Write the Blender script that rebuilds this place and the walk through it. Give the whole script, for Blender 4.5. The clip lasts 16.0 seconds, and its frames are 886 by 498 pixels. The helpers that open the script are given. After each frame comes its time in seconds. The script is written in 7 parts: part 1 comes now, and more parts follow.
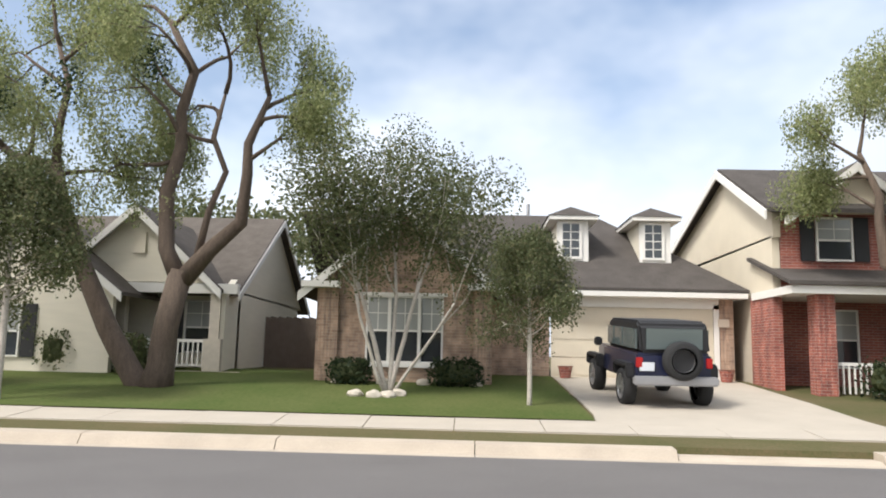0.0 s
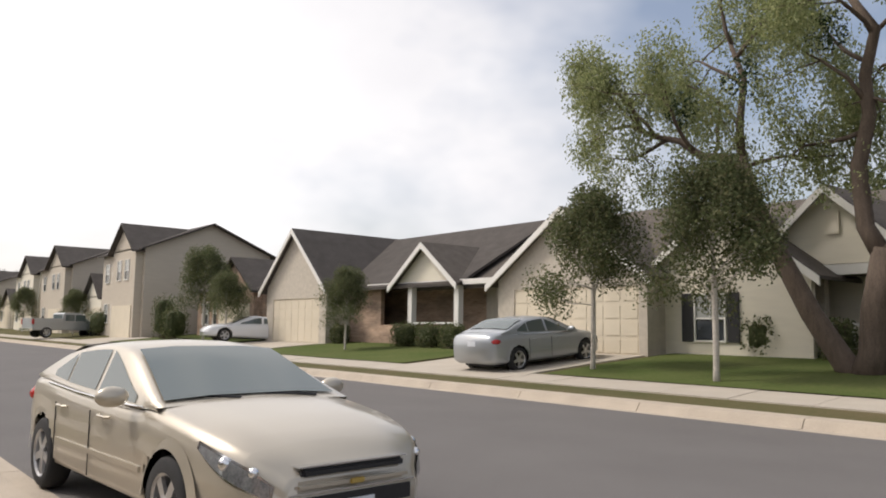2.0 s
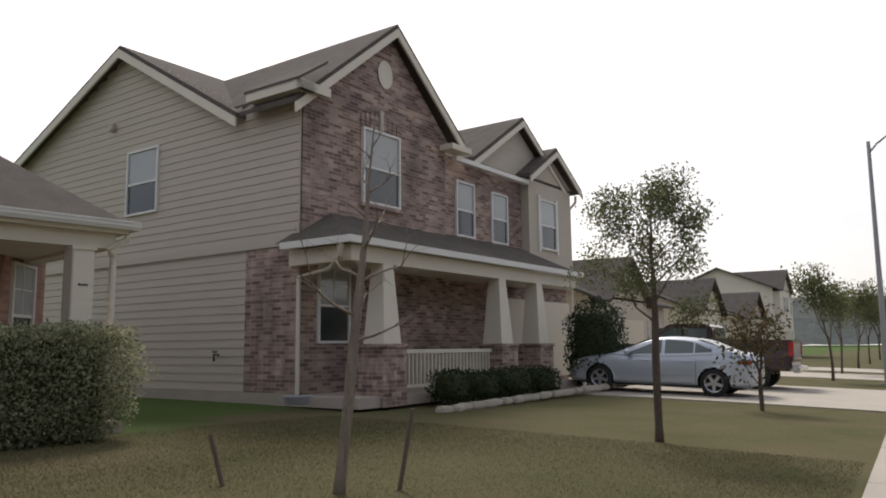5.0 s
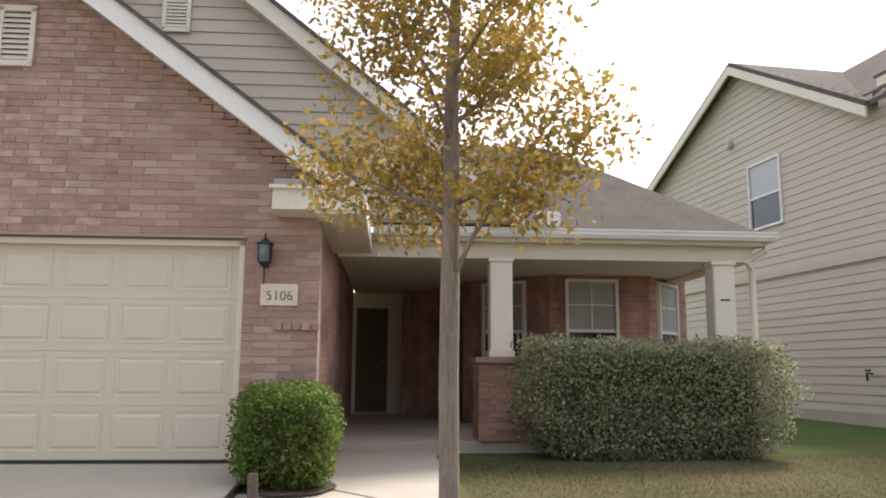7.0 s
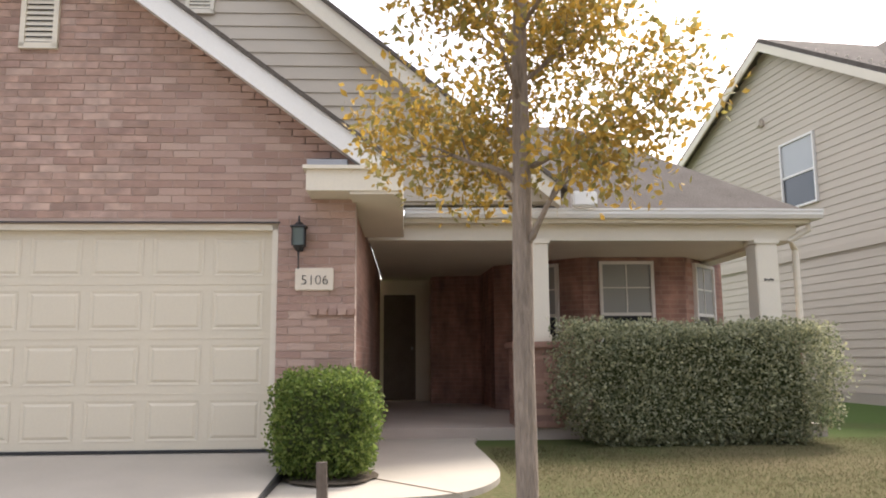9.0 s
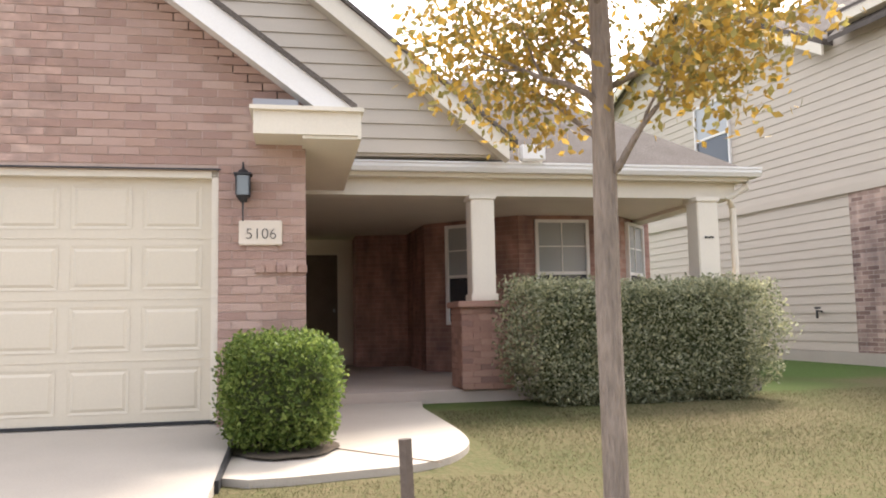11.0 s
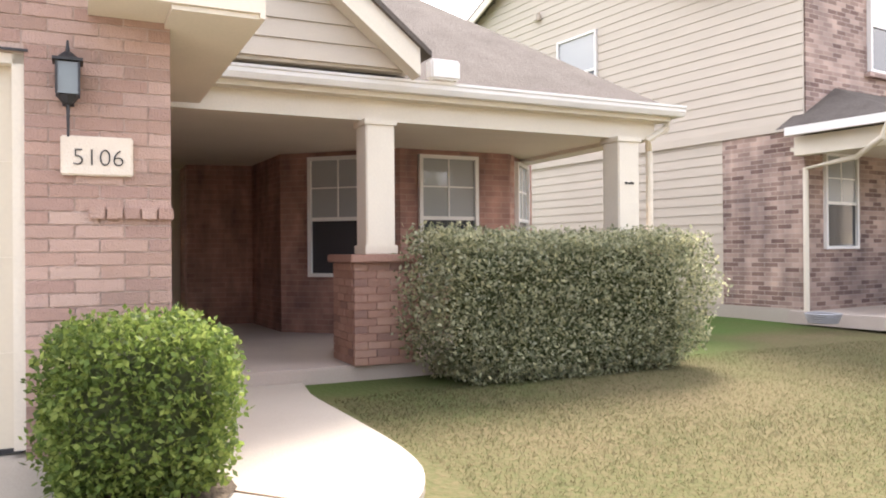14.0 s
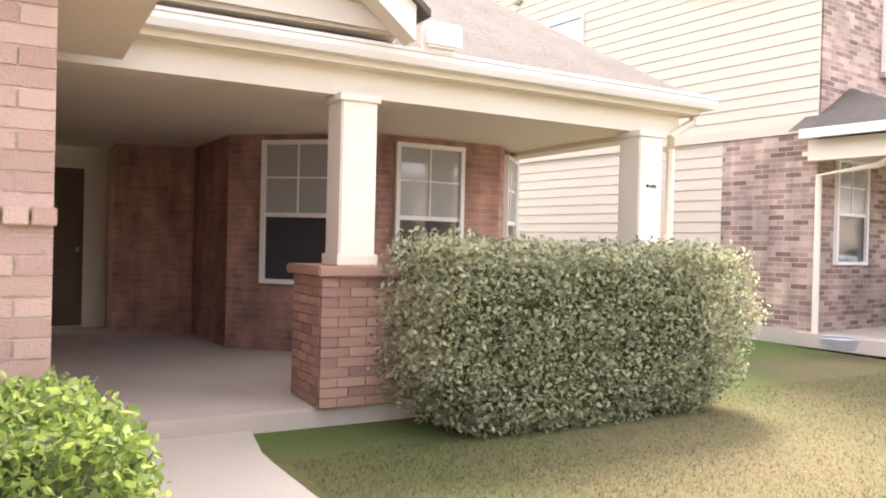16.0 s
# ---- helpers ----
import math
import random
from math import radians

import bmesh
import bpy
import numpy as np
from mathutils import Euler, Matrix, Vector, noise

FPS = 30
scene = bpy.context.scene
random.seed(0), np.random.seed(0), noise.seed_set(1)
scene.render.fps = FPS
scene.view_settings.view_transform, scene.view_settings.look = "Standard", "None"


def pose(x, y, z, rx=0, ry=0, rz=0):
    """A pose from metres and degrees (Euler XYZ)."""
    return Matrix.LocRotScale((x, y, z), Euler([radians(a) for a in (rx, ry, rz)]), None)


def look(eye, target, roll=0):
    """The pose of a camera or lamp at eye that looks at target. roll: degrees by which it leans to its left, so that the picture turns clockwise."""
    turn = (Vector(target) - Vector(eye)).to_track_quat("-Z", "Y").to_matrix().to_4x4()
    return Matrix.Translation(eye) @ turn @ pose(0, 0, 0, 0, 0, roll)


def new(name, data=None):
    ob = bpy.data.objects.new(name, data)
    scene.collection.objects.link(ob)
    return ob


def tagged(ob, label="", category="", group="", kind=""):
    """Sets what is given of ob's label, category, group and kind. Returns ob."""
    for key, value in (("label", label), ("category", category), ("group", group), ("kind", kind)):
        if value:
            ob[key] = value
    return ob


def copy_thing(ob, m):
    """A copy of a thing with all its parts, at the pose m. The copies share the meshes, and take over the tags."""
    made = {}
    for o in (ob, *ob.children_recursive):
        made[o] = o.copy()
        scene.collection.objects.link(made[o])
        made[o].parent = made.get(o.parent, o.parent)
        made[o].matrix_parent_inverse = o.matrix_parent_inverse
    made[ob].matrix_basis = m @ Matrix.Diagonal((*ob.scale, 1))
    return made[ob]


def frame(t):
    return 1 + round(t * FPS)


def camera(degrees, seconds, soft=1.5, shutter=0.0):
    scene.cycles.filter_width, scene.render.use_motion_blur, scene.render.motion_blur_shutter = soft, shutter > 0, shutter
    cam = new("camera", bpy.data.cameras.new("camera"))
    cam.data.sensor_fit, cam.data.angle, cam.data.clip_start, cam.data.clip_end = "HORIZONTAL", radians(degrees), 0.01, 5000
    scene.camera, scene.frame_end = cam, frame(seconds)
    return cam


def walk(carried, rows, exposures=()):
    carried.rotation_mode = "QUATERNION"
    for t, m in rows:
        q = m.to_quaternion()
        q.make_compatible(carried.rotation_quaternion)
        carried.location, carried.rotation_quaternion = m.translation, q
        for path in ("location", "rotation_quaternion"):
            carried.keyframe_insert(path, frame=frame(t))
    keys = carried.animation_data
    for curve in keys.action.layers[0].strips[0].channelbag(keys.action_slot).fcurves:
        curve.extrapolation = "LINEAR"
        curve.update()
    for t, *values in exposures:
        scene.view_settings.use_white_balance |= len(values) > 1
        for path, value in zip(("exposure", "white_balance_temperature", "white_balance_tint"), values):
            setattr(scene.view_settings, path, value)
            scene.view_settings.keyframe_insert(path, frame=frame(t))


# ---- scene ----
cam = camera(60.2, 16.0, soft=1.9)
walk(cam, [
    (0, look((1.007, 0.136, 1.298), (4.966, 0.272, 1.850), 1.37)),
    (0.5, look((1.288, 0.210, 1.307), (5.134, 1.180, 1.821), 1.39)),
    (1, look((1.365, 0.432, 1.336), (4.920, 2.202, 1.808), 1.56)),
    (1.5, look((0.982, 0.570, 1.310), (4.114, 3.020, 1.745), 1.24)),
    (2, look((0.911, 0.453, 1.297), (3.461, 3.508, 1.708), 0.79)),
    (2.5, look((0.857, 0.332, 1.289), (2.722, 3.849, 1.678), -0.17)),
    (3, look((0.760, 0.286, 1.288), (1.922, 4.095, 1.666), -0.93)),
    (3.5, look((0.709, 0.348, 1.282), (1.119, 4.307, 1.675), -1.32)),
    (4, look((0.732, 0.474, 1.291), (0.317, 4.426, 1.743), -1.38)),
    (4.5, look((0.749, 0.625, 1.334), (-0.541, 4.377, 1.842), -1.54)),
    (5, look((0.545, 0.660, 1.379), (-1.538, 4.032, 1.893), -0.59)),
    (5.2, look((0.520, 0.615, 1.395), (-1.863, 3.782, 1.917), -0.21)),
    (5.8, look((0.400, 0.625, 1.385), (-2.657, 3.145, 1.930), 0.10)),
    (6.4, look((0.250, 0.640, 1.365), (-3.311, 2.377, 1.955), 0.30)),
    (7, look((0.070, 0.655, 1.348), (-3.775, 1.614, 1.965), 0.35)),
    (7.5, look((-0.010, 0.669, 1.342), (-3.898, 1.365, 1.968), 0.3)),
    (8, look((0.000, 0.706, 1.346), (-3.894, 1.370, 1.966), 0.05)),
    (9.2, look((-0.300, 0.450, 1.300), (-4.150, 1.378, 1.840), -0.45)),
    (10.3, look((-0.560, 0.215, 1.260), (-4.354, 1.378, 1.715), -0.85)),
    (10.5, look((-0.635, 0.153, 1.258), (-4.415, 1.383, 1.688), -1.0)),
    (11, look((-0.918, 0.048, 1.280), (-4.644, 1.460, 1.644), -1.1)),
    (11.5, look((-1.258, -0.030, 1.335), (-4.916, 1.562, 1.621), -0.95)),
    (12, look((-1.640, -0.048, 1.419), (-5.246, 1.670, 1.625), -0.6)),
    (12.5, look((-2.010, -0.070, 1.460), (-5.540, 1.806, 1.612), -0.25)),
    (13, look((-2.302, -0.078, 1.488), (-5.750, 1.948, 1.586), -0.1)),
    (13.5, look((-2.666, -0.060, 1.498), (-6.016, 2.122, 1.556), -0.3)),
    (14, look((-3.100, 0.013, 1.514), (-6.362, 2.329, 1.526), -0.45)),
    (14.5, look((-3.488, 0.124, 1.540), (-6.670, 2.548, 1.506), -0.35)),
    (15, look((-3.817, 0.259, 1.571), (-6.933, 2.767, 1.509), -0.1)),
    (15.5, look((-4.171, 0.419, 1.612), (-7.255, 2.965, 1.560), 0.4)),
    (16, look((-4.570, 0.633, 1.681), (-7.666, 3.165, 1.651), 1.4)),
], exposures=[(0, 1.2, 6450, 9), (1.0, 1.15, 6520, 10), (1.5, 1.0, 6750, 11), (2.5, 0.2, 6750, 13), (3.5, 0.03, 6650, 12), (4.5, 0.24, 6650, 12), (5.0, 0.45, 6620, 12), (5.2, 0.55, 6620, 12), (7.5, 1.7, 6750, 14), (8.2, 1.75, 6750, 14), (10.5, 2.15, 6780, 15), (12.0, 2.45, 6800, 16), (13.5, 2.62, 6800, 17), (14.5, 2.88, 6830, 18), (16.0, 3.2, 6980, 19)])

# ---- light ----
world = bpy.data.worlds.new("sky")
scene.world = world
world.use_nodes = True
wn, wl = world.node_tree.nodes, world.node_tree.links
for n in list(wn):
    wn.remove(n)
w_out = wn.new("ShaderNodeOutputWorld")
w_bg = wn.new("ShaderNodeBackground")
w_sky = wn.new("ShaderNodeTexSky")
w_sky.sky_type = 'NISHITA'
w_sky.sun_disc = False
w_sky.sun_elevation = radians(42)
w_sky.sun_rotation = radians(-40)
w_sky.air_density, w_sky.dust_density = 1.0, 3.5
w_tc = wn.new("ShaderNodeTexCoord")
w_map = wn.new("ShaderNodeMapping")
w_map.inputs["Scale"].default_value = (1.0, 1.0, 1.7)
w_noise = wn.new("ShaderNodeTexNoise")
w_noise.inputs["Scale"].default_value = 1.6
w_noise.inputs["Detail"].default_value = 5.0
w_noise.inputs["Roughness"].default_value = 0.55
w_ramp = wn.new("ShaderNodeValToRGB")
w_ramp.color_ramp.elements[0].position = 0.36
w_ramp.color_ramp.elements[0].color = (0.12, 0.12, 0.12, 1)
w_ramp.color_ramp.elements[1].position = 0.60
w_cloud = wn.new("ShaderNodeValToRGB")
w_cloud.color_ramp.elements[0].position = 0.30
w_cloud.color_ramp.elements[0].color = (7.2, 7.2, 7.35, 1)
w_cloud.color_ramp.elements[1].position = 0.72
w_cloud.color_ramp.elements[1].color = (9.0, 8.95, 8.9, 1)
w_noise2 = wn.new("ShaderNodeTexNoise")
w_noise2.inputs["Scale"].default_value = 2.3
w_noise2.inputs["Detail"].default_value = 6.0
w_mix = wn.new("ShaderNodeMixRGB")
wl.new(w_tc.outputs["Generated"], w_map.inputs["Vector"])
wl.new(w_map.outputs["Vector"], w_noise.inputs["Vector"])
wl.new(w_map.outputs["Vector"], w_noise2.inputs["Vector"])
wl.new(w_noise.outputs["Fac"], w_ramp.inputs["Fac"])
wl.new(w_noise2.outputs["Fac"], w_cloud.inputs["Fac"])
wl.new(w_ramp.outputs["Color"], w_mix.inputs["Fac"])
wl.new(w_sky.outputs["Color"], w_mix.inputs["Color1"])
w_dot = wn.new("ShaderNodeVectorMath")
w_dot.operation = 'DOT_PRODUCT'
w_dot.inputs[1].default_value = (-0.65, 0.76, 0.0)
w_side = wn.new("ShaderNodeMapRange")
w_side.inputs["From Min"].default_value, w_side.inputs["From Max"].default_value = -1.0, 0.8
w_tone = wn.new("ShaderNodeValToRGB")
w_tone.color_ramp.elements[0].color = (0.5, 0.545, 0.62, 1)
w_tone.color_ramp.elements[1].color = (1, 1, 1, 1)
w_shade = wn.new("ShaderNodeMixRGB")
w_shade.blend_type = 'MULTIPLY'
w_shade.inputs["Fac"].default_value = 1.0
wl.new(w_tc.outputs["Generated"], w_dot.inputs[0])
wl.new(w_dot.outputs["Value"], w_side.inputs["Value"])
wl.new(w_side.outputs["Result"], w_tone.inputs["Fac"])
wl.new(w_cloud.outputs["Color"], w_shade.inputs["Color1"])
wl.new(w_tone.outputs["Color"], w_shade.inputs["Color2"])
wl.new(w_shade.outputs["Color"], w_mix.inputs["Color2"])
wl.new(w_mix.outputs["Color"], w_bg.inputs["Color"])
w_bg.inputs["Strength"].default_value = 0.1
wl.new(w_bg.outputs["Background"], w_out.inputs["Surface"])
sun = new("sun", bpy.data.lights.new("sun", 'SUN'))
sun.data.energy = 1.8
sun.data.angle = radians(14)
sun.data.color = (1.0, 0.96, 0.9)
sun.matrix_basis = look((0, 0, 40), (18, -21, 5))


# ---- materials ----
def mat(name, col, rough=0.8, var=0.12, scale=3.0, fine=60.0, bump=0.1, metal=0.0, col2=None, coat=0.0, spec=0.5, stretch=(1, 1, 1)):
    """A surface with two scales of variation and a fine relief."""
    m = bpy.data.materials.new(name)
    m.use_nodes = True
    n, l = m.node_tree.nodes, m.node_tree.links
    b = n["Principled BSDF"]
    b.inputs["Roughness"].default_value = rough
    b.inputs["Metallic"].default_value = metal
    b.inputs["Specular IOR Level"].default_value = spec
    b.inputs["Coat Weight"].default_value = coat
    tc = n.new("ShaderNodeTexCoord")
    mp = n.new("ShaderNodeMapping")
    mp.inputs["Scale"].default_value = stretch
    l.new(tc.outputs["Object"], mp.inputs["Vector"])
    a = n.new("ShaderNodeTexNoise")
    a.inputs["Scale"].default_value, a.inputs["Detail"].default_value = scale, 4.0
    f = n.new("ShaderNodeTexNoise")
    f.inputs["Scale"].default_value, f.inputs["Detail"].default_value = fine, 3.0
    l.new(mp.outputs["Vector"], a.inputs["Vector"])
    l.new(mp.outputs["Vector"], f.inputs["Vector"])
    add = n.new("ShaderNodeMath")
    add.operation = 'ADD'
    l.new(a.outputs["Fac"], add.inputs[0])
    l.new(f.outputs["Fac"], add.inputs[1])
    r = n.new("ShaderNodeValToRGB")
    r.color_ramp.elements[0].position, r.color_ramp.elements[1].position = 0.32, 0.68
    half = n.new("ShaderNodeMath")
    half.operation = 'MULTIPLY'
    half.inputs[1].default_value = 0.5
    l.new(add.outputs[0], half.inputs[0])
    l.new(half.outputs[0], r.inputs["Fac"])
    c2 = col2 or tuple(min(1, c * (1 + var)) for c in col)
    c1 = col if col2 else tuple(c * (1 - var) for c in col)
    r.color_ramp.elements[0].color, r.color_ramp.elements[1].color = (*c1, 1), (*c2, 1)
    l.new(r.outputs["Color"], b.inputs["Base Color"])
    if bump:
        bp = n.new("ShaderNodeBump")
        bp.inputs["Strength"].default_value, bp.inputs["Distance"].default_value = bump, 0.02
        l.new(f.outputs["Fac"], bp.inputs["Height"])
        l.new(bp.outputs["Normal"], b.inputs["Normal"])
    return m


def piece_mat(name, cols, rough=0.9, bump=0.4, per="Object"):
    """Alike pieces that each take a shade of their own."""
    m = mat(name, cols[0], rough, 0.1, 6, 90, bump)
    n, l = m.node_tree.nodes, m.node_tree.links
    b = n["Principled BSDF"]
    if per == "Object":
        src = n.new("ShaderNodeObjectInfo").outputs["Random"]
    else:
        src = n.new("ShaderNodeNewGeometry").outputs["Random Per Island"]
    r = n.new("ShaderNodeValToRGB")
    r.color_ramp.interpolation = 'CONSTANT'
    els = r.color_ramp.elements
    while len(els) < len(cols):
        els.new(0.5)
    for i, c in enumerate(cols):
        els[i].position = i / len(cols)
        els[i].color = (*c, 1)
    mx = n.new("ShaderNodeMixRGB")
    mx.blend_type = 'MULTIPLY'
    mx.inputs["Fac"].default_value = 1.0
    g = n.new("ShaderNodeTexNoise")
    g.inputs["Scale"].default_value = 40
    gr = n.new("ShaderNodeValToRGB")
    gr.color_ramp.elements[0].color, gr.color_ramp.elements[1].color = (0.72, 0.72, 0.72, 1), (1.15, 1.12, 1.1, 1)
    gr.color_ramp.elements[0].position, gr.color_ramp.elements[1].position = 0.3, 0.7
    l.new(src, r.inputs["Fac"])
    l.new(g.outputs["Fac"], gr.inputs["Fac"])
    l.new(r.outputs["Color"], mx.inputs["Color1"])
    l.new(gr.outputs["Color"], mx.inputs["Color2"])
    l.new(mx.outputs["Color"], b.inputs["Base Color"])
    return m


def brick_mat(name, c1, c2, mortar, w=0.26, h=0.0755):
    """Brickwork for walls that stay far off."""
    m = bpy.data.materials.new(name)
    m.use_nodes = True
    n, l = m.node_tree.nodes, m.node_tree.links
    b = n["Principled BSDF"]
    b.inputs["Roughness"].default_value = 0.9
    tc = n.new("ShaderNodeTexCoord")
    sx = n.new("ShaderNodeSeparateXYZ")
    l.new(tc.outputs["Object"], sx.inputs[0])
    ad = n.new("ShaderNodeMath")
    l.new(sx.outputs["X"], ad.inputs[0])
    l.new(sx.outputs["Y"], ad.inputs[1])
    cb = n.new("ShaderNodeCombineXYZ")
    l.new(ad.outputs[0], cb.inputs["X"])
    l.new(sx.outputs["Z"], cb.inputs["Y"])
    t = n.new("ShaderNodeTexBrick")
    t.inputs["Scale"].default_value = 1.0
    t.inputs["Brick Width"].default_value, t.inputs["Row Height"].default_value = w, h
    t.inputs["Mortar Size"].default_value = 0.006
    t.inputs["Color1"].default_value, t.inputs["Color2"].default_value = (*c1, 1), (*c2, 1)
    t.inputs["Mortar"].default_value = (*mortar, 1)
    l.new(cb.outputs[0], t.inputs["Vector"])
    ns = n.new("ShaderNodeTexNoise")
    ns.inputs["Scale"].default_value = 5.0
    rp = n.new("ShaderNodeValToRGB")
    rp.color_ramp.elements[0].color, rp.color_ramp.elements[1].color = (0.6, 0.6, 0.62, 1), (1.25, 1.2, 1.15, 1)
    rp.color_ramp.elements[0].position, rp.color_ramp.elements[1].position = 0.3, 0.7
    l.new(ns.outputs["Fac"], rp.inputs["Fac"])
    mx = n.new("ShaderNodeMixRGB")
    mx.blend_type = 'MULTIPLY'
    mx.inputs["Fac"].default_value = 1.0
    l.new(t.outputs["Color"], mx.inputs["Color1"])
    l.new(rp.outputs["Color"], mx.inputs["Color2"])
    l.new(mx.outputs["Color"], b.inputs["Base Color"])
    bp = n.new("ShaderNodeBump")
    bp.inputs["Strength"].default_value, bp.inputs["Distance"].default_value = 0.6, 0.01
    bp.invert = True
    l.new(t.outputs["Fac"], bp.inputs["Height"])
    l.new(bp.outputs["Normal"], b.inputs["Normal"])
    return m


def leaf_mat(name, cols):
    m = piece_mat(name, cols, 0.6, 0.0, "Island")
    b = m.node_tree.nodes["Principled BSDF"]
    b.inputs["Specular IOR Level"].default_value = 0.25
    n, l = m.node_tree.nodes, m.node_tree.links
    colour = b.inputs["Base Color"].links[0].from_socket
    tr = n.new("ShaderNodeBsdfTranslucent")
    mx = n.new("ShaderNodeMixShader")
    mx.inputs["Fac"].default_value = 0.5
    l.new(colour, tr.inputs["Color"])
    l.new(b.outputs[0], mx.inputs[1])
    l.new(tr.outputs[0], mx.inputs[2])
    l.new(mx.outputs[0], n["Material Output"].inputs["Surface"])
    return m


def glass_mat(name, col, rough=0.05):
    m = bpy.data.materials.new(name)
    m.use_nodes = True
    b = m.node_tree.nodes["Principled BSDF"]
    b.inputs["Base Color"].default_value = (*col, 1)
    b.inputs["Roughness"].default_value = rough
    b.inputs["Specular IOR Level"].default_value = 0.8
    return m


GRASS = mat("lawn_grass", (0.068, 0.08, 0.03), 1.0, 0.3, 0.6, 22, 0.8, col2=(0.14, 0.108, 0.062), spec=0.1)
gn, gl = GRASS.node_tree.nodes, GRASS.node_tree.links
g_bsdf = gn["Principled BSDF"]
g_old = g_bsdf.inputs["Base Color"].links[0].from_socket
g_tc = gn.new("ShaderNodeTexCoord")
g_sep = gn.new("ShaderNodeSeparateXYZ")
g_noise = gn.new("ShaderNodeTexNoise")
g_noise.inputs["Scale"].default_value, g_noise.inputs["Detail"].default_value = 0.7, 5.0
g_map = gn.new("ShaderNodeMapRange")
g_map.inputs["From Min"].default_value, g_map.inputs["From Max"].default_value = -7.6, -11.0
g_add = gn.new("ShaderNodeMath")
g_add.operation = 'MULTIPLY_ADD'
g_add.inputs[1].default_value = 5.0
g_ramp = gn.new("ShaderNodeValToRGB")
g_ramp.color_ramp.elements[0].position, g_ramp.color_ramp.elements[1].position = 0.2, 0.9
g_mix = gn.new("ShaderNodeMixRGB")
g_mix.inputs["Color2"].default_value = (0.07, 0.11, 0.03, 1)
gl.new(g_tc.outputs["Object"], g_sep.inputs[0])
gl.new(g_tc.outputs["Object"], g_noise.inputs["Vector"])
g_off = gn.new("ShaderNodeMath")
g_off.operation = 'ADD'
g_off.inputs[1].default_value = -2.5
gl.new(g_noise.outputs["Fac"], g_add.inputs[0])
gl.new(g_sep.outputs["X"], g_add.inputs[2])
gl.new(g_add.outputs[0], g_off.inputs[0])
gl.new(g_off.outputs[0], g_map.inputs["Value"])
gl.new(g_map.outputs["Result"], g_ramp.inputs["Fac"])
gl.new(g_ramp.outputs["Color"], g_mix.inputs["Fac"])
gl.new(g_old, g_mix.inputs["Color1"])
gl.new(g_mix.outputs["Color"], g_bsdf.inputs["Base Color"])
GRASS_FAR = mat("green_lawn", (0.055, 0.085, 0.02), 1.0, 0.3, 0.5, 12, 0.6, col2=(0.11, 0.12, 0.045), spec=0.1)
ASPHALT = mat("asphalt", (0.135, 0.127, 0.123), 0.9, 0.12, 0.5, 120, 0.35, spec=0.3)
CONC = mat("concrete", (0.41, 0.365, 0.305), 0.9, 0.1, 1.2, 90, 0.2)
KERB = mat("kerb_concrete", (0.42, 0.36, 0.29), 0.9, 0.16, 1.5, 70, 0.3)
SLAB = mat("porch_concrete", (0.42, 0.36, 0.31), 0.9, 0.12, 1.5, 80, 0.2)
TRIM = mat("cream_trim", (0.68, 0.62, 0.51), 0.6, 0.05, 2, 50, 0.04)
WHITE = mat("white_trim", (0.74, 0.72, 0.68), 0.55, 0.04, 2, 50, 0.03)
DOORC = mat("garage_door_paint", (0.6, 0.535, 0.42), 0.5, 0.03, 1.5, 40, 0.03)
SIDING = mat("tan_siding", (0.5, 0.44, 0.36), 0.75, 0.06, 1.2, 40, 0.06, stretch=(1, 1, 6))
SIDING_W = mat("cream_siding", (0.7, 0.65, 0.54), 0.75, 0.06, 1.2, 40, 0.06, stretch=(1, 1, 6))
STUCCO = mat("beige_stucco", (0.64, 0.57, 0.45), 0.9, 0.06, 1.5, 60, 0.15)
SHINGLE = mat("brown_shingles", (0.115, 0.1, 0.088), 0.95, 0.22, 2.0, 26, 0.7, stretch=(1.5, 1.5, 1.5), spec=0.1)
SHINGLE_D = mat("dark_shingles", (0.085, 0.076, 0.07), 0.95, 0.22, 2.0, 26, 0.7, spec=0.1)
MORTAR = mat("mortar", (0.45, 0.345, 0.29), 0.95, 0.1, 5, 80, 0.3)
BRICK_COLS = [(0.4, 0.265, 0.215), (0.44, 0.3, 0.245), (0.42, 0.28, 0.225), (0.46, 0.32, 0.265), (0.38, 0.25, 0.2), (0.43, 0.295, 0.245), (0.36, 0.235, 0.195), (0.45, 0.315, 0.265), (0.35, 0.235, 0.19), (0.4, 0.27, 0.22), (0.48, 0.345, 0.285), (0.41, 0.28, 0.23), (0.37, 0.24, 0.195)]
BRICK = piece_mat("pink_brick", BRICK_COLS)
BRICK_I = piece_mat("pink_brick_joined", BRICK_COLS, per="Island")
BRICK_B = brick_mat("mottled_brick", (0.46, 0.345, 0.29), (0.16, 0.1, 0.085), (0.43, 0.36, 0.31), 0.26, 0.08)
BRICK_R = brick_mat("red_brick", (0.36, 0.12, 0.09), (0.24, 0.08, 0.065), (0.4, 0.3, 0.26))
BRICK_T = brick_mat("tan_brick", (0.44, 0.315, 0.235), (0.31, 0.215, 0.16), (0.42, 0.35, 0.28))
BRICK_P = brick_mat("porch_brick", (0.4, 0.235, 0.185), (0.31, 0.175, 0.14), (0.4, 0.27, 0.22))
PIER_BRICK = piece_mat("brown_brick", [(0.36, 0.215, 0.165), (0.4, 0.25, 0.195), (0.33, 0.195, 0.15), (0.42, 0.265, 0.205), (0.27, 0.165, 0.135), (0.38, 0.235, 0.18)])
